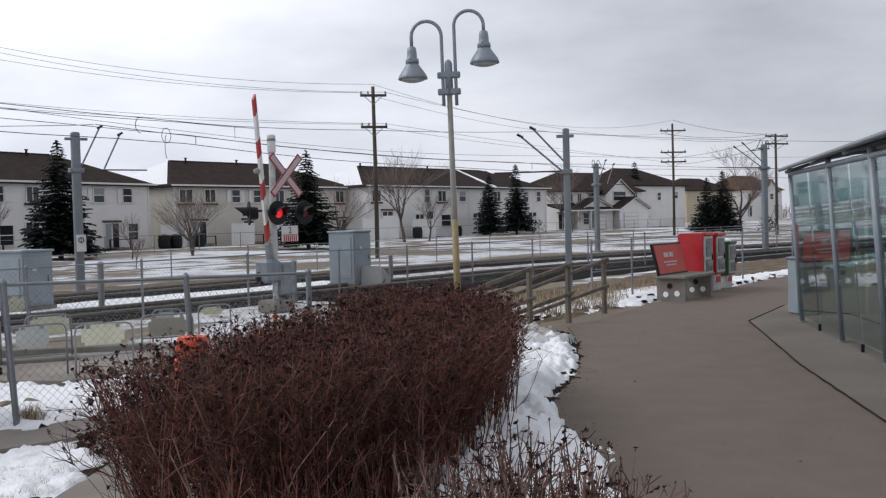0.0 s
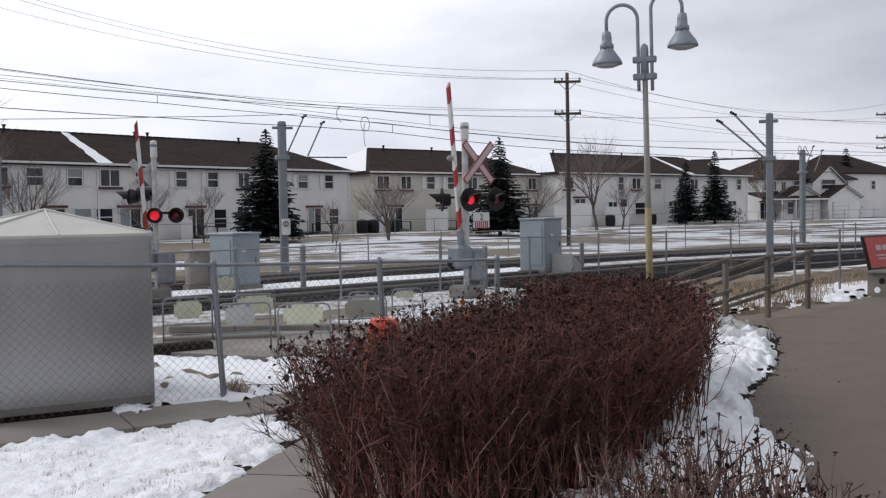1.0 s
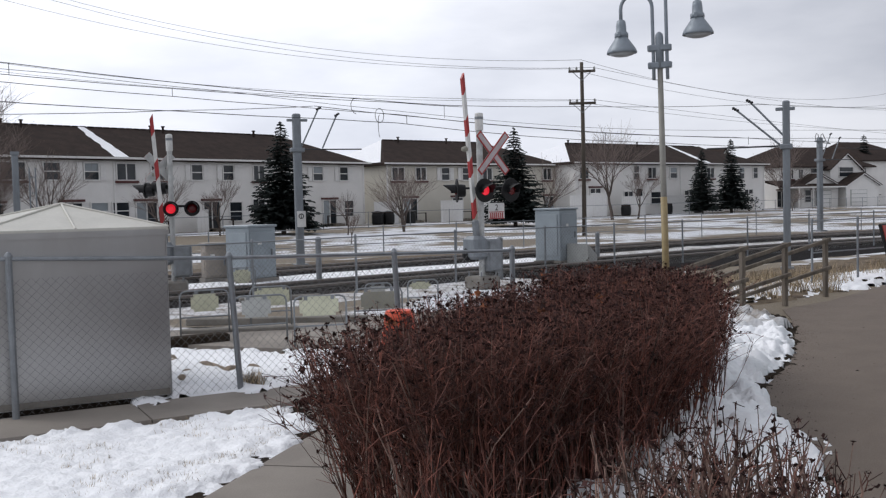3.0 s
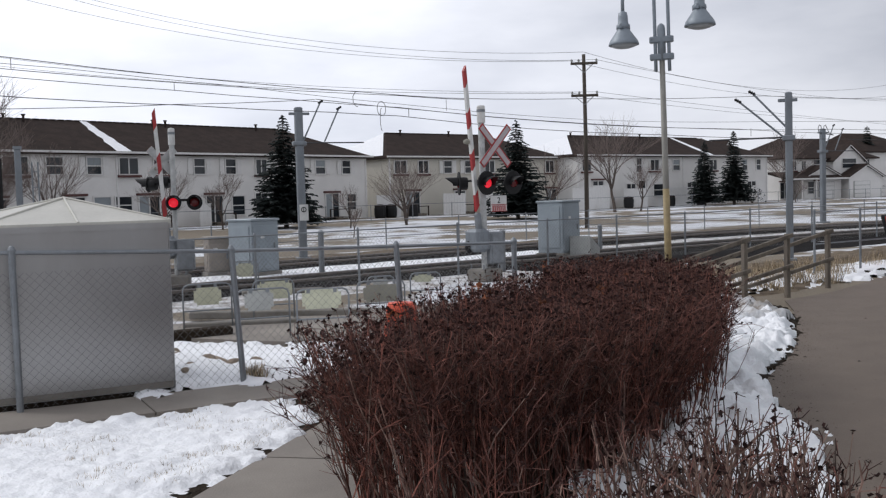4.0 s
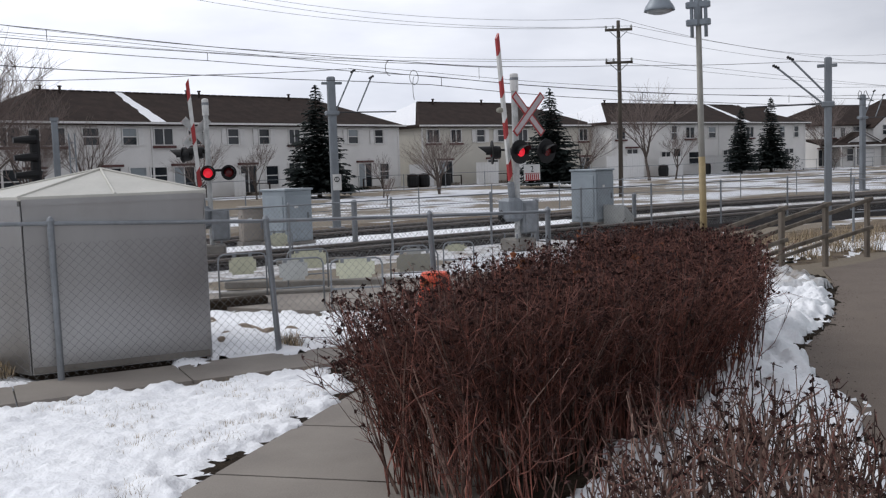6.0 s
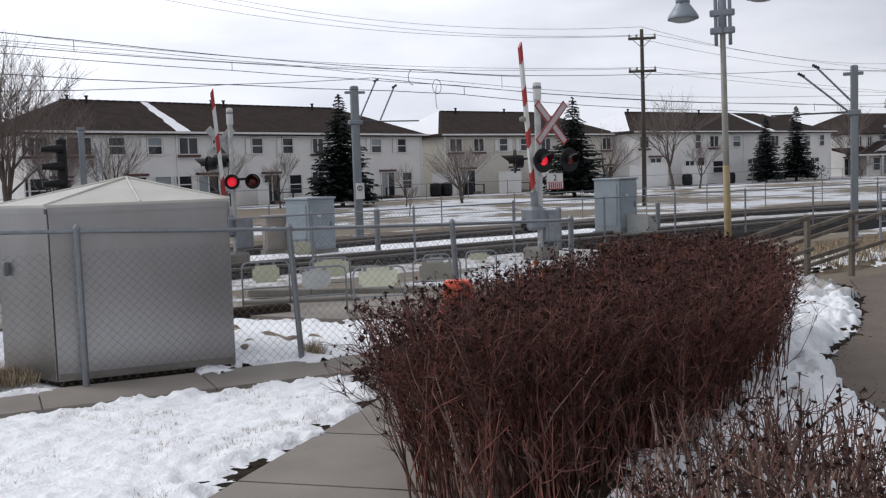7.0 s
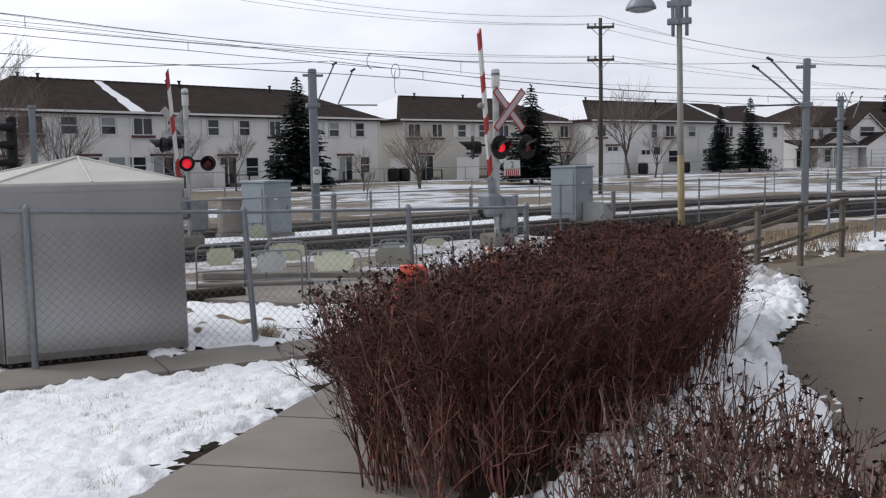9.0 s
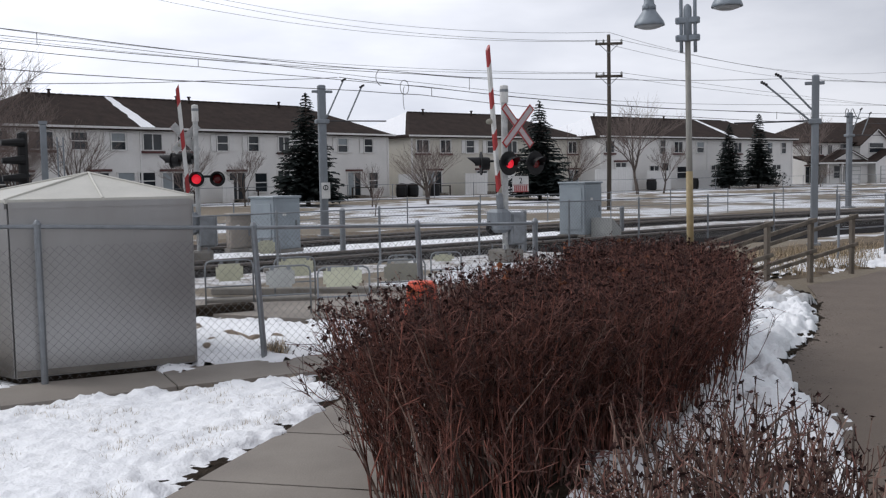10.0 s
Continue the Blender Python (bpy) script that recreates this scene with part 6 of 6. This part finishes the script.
# ---- trees ----
def bare_tree(at, h, spread, seed, label, stems=1, kind="bark"):
    rnd = random.Random(seed)
    h *= 1.1
    t = thing("bare_tree", (at[0], at[1], level(at[0], at[1])), 0, label, "tree", "bare deciduous trees")
    trunk, twigs = Geo(), Geo()

    def grow(p, d, length, r, depth):
        pts = [p]
        k = 3
        for i in range(k):
            d = (d + Vector((rnd.uniform(-0.16, 0.16), rnd.uniform(-0.16, 0.16), rnd.uniform(-0.03, 0.08)))).normalized()
            pts.append(pts[-1] + d * length / k)
        (trunk if depth < 2 else twigs).tube(pts, r, 6 if depth < 2 else 3, r * 0.6, caps=False)
        if depth >= (5 if h > 7.6 or (stems == 1 and h > 4) else 4) or length < h * 0.03:
            return
        for i in range(rnd.choice((2, 3, 3) if h > 9 else (2, 2, 3)) + (1 if depth == 0 else 0)):
            f = rnd.uniform(0.45, 1.0)
            q = pts[min(k, int(f * k))].lerp(pts[min(k, int(f * k) + 1)], f * k % 1 if int(f * k) < k else 0)
            side = Vector((rnd.uniform(-1, 1), rnd.uniform(-1, 1), 0))
            nd = (d * 0.8 + side.normalized() * rnd.uniform(0.45, 0.95) * spread + Vector((0, 0, 0.14))).normalized()
            grow(q, nd, length * rnd.uniform(0.62, 0.92), max(r * 0.5, 0.010 if h > 10 else 0.006), depth + 1)
        grow(pts[-1], d, length * 0.78, max(r * 0.6, 0.010 if h > 10 else 0.006), depth + 1)

    for i in range(stems):
        lean = Vector((rnd.uniform(-0.3, 0.3), rnd.uniform(-0.3, 0.3), 1)) if stems > 1 else Vector((rnd.uniform(-0.06, 0.06), 0, 1))
        grow(Vector((rnd.uniform(-0.1, 0.1) * (stems > 1), 0, -0.05)), lean.normalized(), h * (0.27 if stems == 1 else 0.25), h * 0.017 if stems == 1 else h * 0.012, 0)
    part("trunk", trunk, M[kind], t)
    part("crown", twigs, M["twig"], t)
    return t


def spruce(at, h, w, seed, label):
    rnd = random.Random(seed)
    t = thing("spruce", (at[0], at[1], level(at[0], at[1])), rnd.uniform(0, 360), label, "spruce tree", "spruce trees")
    part("trunk", Geo().tube([(0, 0, -0.05), (0.03, 0, h * 0.5), (0, 0, h * 0.98)], 0.022 * h, 8, 0.01), M["bark"], t)
    crown = Geo()
    z = h * 0.09
    while z < h * 0.985:
        f = (z - h * 0.09) / (h * 0.9)
        reach = w / 2 * (1 - f) ** 0.85 * rnd.uniform(0.8, 1.12) + 0.05
        k = max(5, int(15 * (1 - f) + 5))
        a0 = rnd.uniform(0, 6.28)
        for i in range(k):
            a = a0 + 2 * math.pi * i / k + rnd.uniform(-0.2, 0.2)
            L = reach * rnd.uniform(0.7, 1.15)
            d = Vector((math.cos(a), math.sin(a), 0))
            side = Vector((-d.y, d.x, 0))
            m = max(2, int(L / 0.22))
            for j in range(m):
                u = (j + 0.6) / m
                p = d * (L * u) + Vector((0, 0, z - 0.22 * L * u + 0.12 * L * u * u + rnd.uniform(-0.06, 0.06)))
                s = (0.42 - 0.14 * u) * (0.6 + 0.5 * (1 - f)) * h / 7
                for sg_ in (-1, 1):
                    tip = p + d * s * rnd.uniform(0.7, 1.2) + side * sg_ * s * rnd.uniform(0.5, 1.1) + Vector((0, 0, -s * rnd.uniform(0.15, 0.6)))
                    crown.add([p + Vector((0, 0, 0.07 * s)), p - d * s * 0.4 + side * sg_ * s * 0.25, tip, p + d * s * 0.7], [(0, 1, 2), (0, 2, 3)])
        z += h * 0.026 * rnd.uniform(0.8, 1.2)
    for i in range(14):
        zz = h * (0.94 + 0.065 * i / 14)
        a = rnd.uniform(0, 6.28)
        crown.add([Vector((0, 0, zz + 0.08)), Vector((0.02, 0, zz - 0.05)), Vector((0.16 * math.cos(a), 0.16 * math.sin(a), zz - 0.02))], [(0, 1, 2)])
    part("crown", crown, M["needles"], t)
    return t


spruce((-22.9, 60.4, 0), 7.4, 5.1, 11, "tall dark green spruce in front of the houses")
spruce((-8.9, 72.2, 0), 7.4, 5.0, 12, "tall dark green spruce in front of the houses")
spruce((6.8, 103.5, 0), 6.7, 3.4, 13, "slim dark green spruce beside the row house")
spruce((10.1, 107.5, 0), 7.8, 3.6, 14, "slim dark green spruce beside the row house")
spruce((29.6, 100.8, 0), 5.9, 4.0, 15, "dark green spruce on the snowy lawn")
spruce((31.2, 100.6, 0), 6.6, 4.0, 16, "dark green spruce on the snowy lawn")
spruce((32.0, 146.5, 0), 10.0, 4.0, 17, "far dark spruce behind the house roofs")
bare_tree((-15.5, 63.5, 0), 5.6, 1.2, 21, "small bare tree with several spreading stems", 4)
bare_tree((-2.0, 85.0, 0), 8.4, 0.9, 22, "bare grey-brown tree in front of the row house")
bare_tree((0.2, 88.0, 0), 5.2, 0.8, 23, "small bare tree in front of the row house")
bare_tree((-7.0, 76.0, 0), 6.5, 0.8, 24, "bare upright tree beside a spruce", 2)
bare_tree((-30.0, 57.0, 0), 5.4, 0.9, 25, "small bare tree before the white house", 3)
bare_tree((-37.2, 50.2, 0), 7.0, 0.9, 26, "bare shrub-like tree before the white house", 4)
bare_tree((-34.4, 52.0, 0), 6.4, 0.9, 27, "bare shrub-like tree before the white house", 3)
bare_tree((-26.6, 58.6, 0), 4.0, 0.8, 28, "thin young bare tree before the white house")
bare_tree((-18.2, 59.5, 0), 3.2, 0.7, 29, "thin young bare tree before the white house")
bare_tree((-36.2, 44.6, 0), 11.0, 1.0, 30, "large bare tree with a wide grey crown", 3)
bare_tree((18.5, 123.5, 0), 9.0, 1.0, 31, "bare tree standing between houses")
bare_tree((33.0, 100.0, 0), 9.5, 0.9, 32, "far bare tree beyond the tracks")
bare_tree((17.0, 112.0, 0), 3.2, 0.9, 33, "small bare tree in a front yard")
bare_tree((-14.9, 49.2, 0), 1.8, 0.3, 34, "thin sapling in the snowy lawn")
bare_tree((-27.5, 98, 0), 6.5, 1.0, 35, "bare tree behind the houses", 2)
bare_tree((-9.5, 119.0, 0), 8.2, 1.0, 36, "bare tree between the row houses", 3)


def bush(at, w, h, seed, label):
    rnd = random.Random(seed)
    b = thing("bush", (at[0], at[1], level(at[0], at[1])), 0, label, "bush", "yard bushes")
    g = Geo()
    for i in range(260):
        a, e, rr = rnd.uniform(0, 6.28), rnd.uniform(0.05, 1.4), rnd.uniform(0.6, 1.0)
        p = Vector((math.cos(a) * math.cos(e) * w / 2, math.sin(a) * math.cos(e) * w / 2, math.sin(e) * h)) * rr
        g.add([p, p + Vector((rnd.uniform(-.2, .2), rnd.uniform(-.2, .2), rnd.uniform(0, .25))), p + Vector((rnd.uniform(-.2, .2), rnd.uniform(-.2, .2), rnd.uniform(-.1, .1)))], [(0, 1, 2)])
    part("crown", g, M["needles"], b)
    st = Geo()
    for i in range(10):
        a = i * 0.63
        st.tube([(0, 0, -0.05), (math.cos(a) * w * 0.35, math.sin(a) * w * 0.35, h * 0.7)], 0.02, 4)
    part("stem", st, M["bark"], b)


bush((12.6, 113.5, 0), 3.2, 1.9, 41, "low dark evergreen bush by the row house")
bush((36.0, 101.0, 0), 2.4, 1.8, 42, "low dark evergreen bush on the lawn")
bush((-25.4, 71.5, 0), 2.0, 1.6, 43, "dark rounded bush by the patio")


def far_woods(seed, count):
    """Leafless woods along the horizon, too far to count."""
    rnd = random.Random(seed)
    g = Geo()
    for i in range(count):
        a = rnd.uniform(-math.pi, math.pi)
        d = rnd.uniform(230, 330)
        x, y = math.sin(a) * d, math.cos(a) * d
        h = (5.0 + 5.0 * noise.noise((math.sin(a) * 9, math.cos(a) * 9, 1.0)) + 2.5 * rnd.random())
        if h < 3:
            continue
        w = rnd.uniform(0.5, 1.3)
        t = Vector((math.cos(a), -math.sin(a), 0))
        b = Vector((x, y, -0.3))
        for k in range(5):
            q = b + t * rnd.uniform(-2, 2) + Vector((0, 0, h * rnd.uniform(0.0, 0.5)))
            e = q + t * rnd.uniform(-1.2, 1.2) + Vector((0, 0, h * rnd.uniform(0.25, 0.55)))
            g.add([q - t * 0.07, q + t * 0.07, e], [(0, 1, 2)])
    tagged(part("far_woods", g, M["twig"]), "distant grey-brown leafless woods along the horizon", "woods", kind="stuff")


far_woods(77, 7000)


# ---- rocks and dry grass ----
def rock(at, size, seed):
    rnd = random.Random(seed)
    bm = bmesh.new()
    bmesh.ops.create_icosphere(bm, subdivisions=2, radius=1)
    for v in bm.verts:
        v.co *= 1 + 0.3 * noise.noise(v.co * 1.3 + Vector((seed, 0, 0)))
        v.co = Vector((v.co.x * size[0], v.co.y * size[1], v.co.z * size[2]))
    me = bpy.data.meshes.new("rock")
    bm.to_mesh(me)
    bm.free()
    me.materials.append(M["rock"])
    o = tagged(new("rock", me), "rounded tan rock half sunk in snow", "rock", "rocks in the snow")
    o.matrix_basis = pose(at[0], at[1], at[2], 0, 0, rnd.uniform(0, 360))


for i, (x, y, a, b, c) in enumerate(((-4.28, 8.55, 0.09, 0.05, 0.03), (-4.62, 8.75, 0.08, 0.05, 0.03), (-4.75, 9.15, 0.10, 0.06, 0.03), (-4.18, 8.25, 0.07, 0.04, 0.03), (-4.45, 9.5, 0.22, 0.13, 0.09), (-4.3, 8.95, 0.12, 0.07, 0.06), (-4.05, 9.05, 0.10, 0.08, 0.07), (-4.7, 9.9, 0.16, 0.1, 0.07), (-3.95, 9.4, 0.09, 0.06, 0.05), (-4.9, 9.4, 0.1, 0.08, 0.05))):
    rock((x, y, 0.05 + level(x, y)), (a, b, c), i + 3.0)


def cluster(g, p, s, rnd):
    """A withered flower head: a few crumpled leaves round a point."""
    for i in range(4):
        a = Vector((rnd.uniform(-1, 1), rnd.uniform(-1, 1), rnd.uniform(-0.7, 1))) * s
        b = Vector((rnd.uniform(-1, 1), rnd.uniform(-1, 1), rnd.uniform(-0.7, 1))) * s
        g.add([p, p + a, p + (a + b) * 0.75, p + b], [(0, 1, 2, 3)])


def leaf_litter(at, r, count, seed):
    """A heap of dark wet leaves and twigs."""
    rnd = random.Random(seed)
    g = Geo()
    for _ in range(count):
        p = Vector((at[0] + rnd.gauss(0, r), at[1] + rnd.gauss(0, r * 0.6), at[2] + abs(rnd.gauss(0, 0.03))))
        cluster(g, p, rnd.uniform(0.012, 0.03), rnd)
    tagged(part("leaf_litter", g, M["hedge_leaf"]), "heap of dark wet leaves on the snow edge", "leaves", kind="stuff")


def grass_tuft(at, r, h, count, seed, name="grass_tuft"):
    rnd = random.Random(seed)
    g = Geo()
    for i in range(count):
        a, d = rnd.uniform(0, 6.28), r * math.sqrt(rnd.random())
        p = Vector((math.cos(a) * d, math.sin(a) * d, -0.01))
        b = rnd.uniform(0, 6.28)
        tip = p + Vector((math.cos(b) * h * 0.5, math.sin(b) * h * 0.5, h * rnd.uniform(0.5, 1.1)))
        s = Vector((-math.sin(b), math.cos(b), 0)) * 0.004
        mid = p.lerp(tip, 0.5) + Vector((0, 0, h * 0.15))
        g.add([p - s, p + s, mid + s * 0.8, mid - s * 0.8, tip], [(0, 1, 2, 3), (3, 2, 4)])
    o = part(name, g, M["grass"])
    o.location = at
    tagged(o, "tuft of dry straw-coloured grass", "grass", kind="stuff")


for i, (s, n, r, h, c) in enumerate(((2.55, 8.3, 0.12, 0.16, 160), (-0.5, 8.4, 0.35, 0.22, 500), (-1.2, 8.5, 0.4, 0.25, 500), (11.6, 10.9, 0.5, 0.2, 260), (13.0, 11.1, 0.5, 0.22, 280), (14.3, 11.9, 0.5, 0.22, 260), (10.5, 10.8, 0.4, 0.16, 180), (10.0, 11.6, 0.7, 0.2, 420), (11.4, 12.2, 0.8, 0.2, 480), (12.8, 12.0, 0.7, 0.24, 420), (14.6, 12.8, 0.8, 0.24, 420), (16.5, 13.2, 0.9, 0.22, 420), (19.0, 13.6, 0.9, 0.22, 420), (13.4, 13.6, 1.0, 0.22, 520), (15.8, 14.4, 1.0, 0.22, 520), (1.0, 5.9, 0.1, 0.05, 30), (1.6, 6.7, 0.12, 0.05, 34), (0.2, 6.3, 0.12, 0.05, 30), (0.10, 8.62, 0.22, 0.14, 420), (-0.1, 8.75, 0.25, 0.12, 420))):
    p = along(s, n)
    grass_tuft((p.x, p.y, 0.03 + level(p.x, p.y)), r, h, c, i)


leaf_litter((-2.55, 7.10, 0.06), 0.07, 70, 71)
leaf_litter((-2.35, 6.75, 0.04), 0.08, 40, 72)


# ---- hedge ----
def random_in(rnd, poly):
    xs, ys = [p[0] for p in poly], [p[1] for p in poly]
    while True:
        p = (rnd.uniform(min(xs), max(xs)), rnd.uniform(min(ys), max(ys)))
        if inside_depth(p, poly) > 0:
            return p


def shrub(name, label, poly, count, h0, h1, splay, forks, twig_n, seed, stem_mat, cluster_n, leaf_n, r=0.004, crown_gap=0.25, upright=0.0):
    """A bare shrub: stems fan out of a few crowns, fork, and end in crooked twigs with withered heads."""
    rnd = random.Random(seed)
    big = count > 600
    h = thing(name, (0, 0, 0), 0, label, "hedge" if big else "shrub")
    cx, cy = sum(p[0] for p in poly) / len(poly), sum(p[1] for p in poly) / len(poly)
    stems, pale, twigs, heads, leaves = Geo(), Geo(), Geo(), Geo(), Geo()
    crowns = []
    for _ in range(4000):
        c = random_in(rnd, poly)
        if inside_depth(c, poly) > crown_gap * 0.55 and all(math.hypot(c[0] - d[0], c[1] - d[1]) > crown_gap for d in crowns):
            crowns.append(c)

    def jig(a):
        return Vector((rnd.uniform(-a, a), rnd.uniform(-a, a), rnd.uniform(-a, a)))

    def dress(pts, radius, n, top, lo):
        """Crooked side twigs along a shoot, some with twigs of their own."""
        for _ in range(n):
            f = lo + (0.99 - lo) * rnd.random() ** 0.75
            m = len(pts) - 1
            k = min(m - 1, int(f * m))
            q = pts[k].lerp(pts[k + 1], f * m - k)
            ahead = (pts[k + 1] - pts[k]).normalized()
            d = (ahead * 0.75 + Vector((rnd.uniform(-1, 1), rnd.uniform(-1, 1), rnd.uniform(-0.3, 0.8) + upright))).normalized()
            e = q + d * rnd.uniform(0.05, 0.21)
            e.z = min(e.z, top + rnd.uniform(-0.05, 0.03))
            mid = q.lerp(e, 0.5) + jig(0.014)
            twigs.tube([q, mid, e], radius * 0.55, 3, radius * 0.3, caps=False)
            if rnd.random() < 0.5:
                e2 = mid + Vector((rnd.uniform(-1, 1), rnd.uniform(-1, 1), rnd.uniform(-0.2, 1))).normalized() * rnd.uniform(0.03, 0.10)
                e2.z = min(e2.z, top + 0.02)
                twigs.tube([mid, e2], radius * 0.4, 3, radius * 0.25, caps=False)
            if rnd.random() < cluster_n * (0.35 + 1.2 * (e.z / h1) ** 3):
                cluster(heads, e, rnd.uniform(0.008, 0.018), rnd)

    for i in range(count):
        x, y = random_in(rnd, poly)
        if big and y > 5.4 and noise.noise((x * 3.6, y * 3.6, 8.0)) < -0.14:
            continue
        thick = rnd.random() < (0.18 if y < 5.4 else 0.08)
        edge = max(0.0, 1 - inside_depth((x, y), poly) / 0.35)
        fan = edge if big and y < 6.0 else 0.0
        fan *= 0.75
        out = Vector((x - cx, y - cy, 0))
        out = out.normalized() if out.length > 1e-3 else Vector((1, 0, 0))
        top = rnd.uniform(h0, h1) * (1 + 0.02 * max(0.0, min(1.0, (5.4 - y) / 1.1)) * big) + 0.05 * noise.noise((x * 3, y * 3, seed))
        root = min(crowns, key=lambda c: (c[0] - x) ** 2 + (c[1] - y) ** 2 + rnd.uniform(0, 0.04))
        loose = 0.10 if big else 0.05
        bx = x + (root[0] - x) * splay + rnd.uniform(-loose, loose) - out.x * 0.30 * fan
        by = y + (root[1] - y) * splay + rnd.uniform(-loose, loose) - out.y * 0.30 * fan
        x, y = x + out.x * fan * rnd.uniform(-0.05, 0.26), y + out.y * fan * rnd.uniform(-0.05, 0.2)
        top -= fan * rnd.uniform(-0.02, 0.06)
        bow = Vector((rnd.uniform(-1, 1), rnd.uniform(-1, 1), 0)) * 0.03
        pts = []
        for k in range(6):
            f = k / 5
            q = Vector((bx + (x - bx) * f ** 1.15, by + (y - by) * f ** 1.15, top * f)) + bow * math.sin(f * 5 + i)
            pts.append(q + (jig(0.016) if 0 < k < 5 else Vector((0, 0, 0))))
        rr = r * (rnd.uniform(1.5, 2.1) if thick else rnd.uniform(0.75, 1.3))
        (pale if thick else stems).tube(pts, rr, 4 if thick else 3, rr * 0.35, caps=False)
        dress(pts, r, twig_n, top, 0.25 if big else 0.2)
        for _ in range(forks):
            k = rnd.randint(1, 3)
            q = pts[k]
            e = Vector((x + rnd.uniform(-0.22, 0.22), y + rnd.uniform(-0.22, 0.22), top * rnd.uniform(0.72, 1.0)))
            if inside_depth((e.x, e.y), poly) < -0.14:
                continue
            shoot = [q, q.lerp(e, 0.35) + jig(0.035), q.lerp(e, 0.7) + jig(0.03), e]
            (pale if rnd.random() < 0.2 else stems).tube(shoot, rr * 0.7, 3, rr * 0.3, caps=False)
            dress(shoot, r * 0.9, twig_n, top, 0.1)
            if rnd.random() < 0.6:
                cluster(heads, e, rnd.uniform(0.010, 0.022), rnd)
        if rnd.random() < 0.75:
            cluster(heads, pts[-1], rnd.uniform(0.011, 0.025), rnd)
        if rnd.random() < leaf_n:
            q = pts[rnd.randint(2, 5)]
            for _ in range(3):
                cluster(leaves, q + jig(0.025), rnd.uniform(0.014, 0.028), rnd)
    part("stem_mass", stems, M[stem_mat], h)["kind"] = "stuff"
    part("thick_stem_mass", pale, M["hedge_grey"], h)["kind"] = "stuff"
    part("twig_mass", twigs, M["hedge_twig"], h)["kind"] = "stuff"
    part("withered_bloom", heads, M["hedge_leaf"], h)["kind"] = "stuff"
    if leaves.v:
        part("dry_foliage", leaves, M["dry_leaf"], h)["kind"] = "stuff"
    return h


M["hedge_twig"] = mat("fine_hedge_twigs", (0.205, 0.092, 0.072), 0.9, vary=0.2, scale=14, fine=60, bump=0, tint=(0.076, 0.035, 0.030), island=True)
M["hedge_twig"].node_tree.nodes["Principled BSDF"].inputs["Specular IOR Level"].default_value = 0.3
hedge_poly = [(-1.60, 4.30), (-1.02, 3.85), (0.0, 5.2), (0.64, 6.65), (0.68, 8.7), (0.35, 9.6), (-0.3, 9.6), (-1.05, 7.8), (-1.45, 5.8)]
shrub("hedge", "dense leafless reddish-brown clipped hedge with withered flower heads", hedge_poly, 2300, 0.82, 1.04, 0.60, 2, 6, 51, "hedge_stem", 0.40, 0.045)
clump_poly = [(-0.42, 3.1), (0.98, 3.1), (0.96, 3.75), (0.74, 4.6), (0.3, 5.0), (-0.15, 4.4)]
shrub("cut_back_shrub", "sparse cut-back shrub of bare grey-brown stems in snow", clump_poly, 340, 0.30, 0.62, 0.40, 1, 1, 52, "hedge_grey", 0.28, 0.008, r=0.0066, crown_gap=0.24, upright=1.3)
low_poly = [(-1.25, 3.85), (-0.75, 3.5), (-0.15, 4.3), (0.25, 5.3), (-0.05, 5.6), (-1.05, 4.4)]
shrub("low_shrub", "low reddish-brown bare shrub growing against the hedge", low_poly, 60, 0.38, 0.78, 0.75, 1, 3, 53, "hedge_stem", 0.24, 0.04, r=0.0045, crown_gap=0.3, upright=0.3)
slab("hedge_soil", [(p[0] * 0.96 - 0.02, p[1]) for p in hedge_poly], -0.02, 0.028, M["soil"], "dark littered soil under the hedge", "soil")
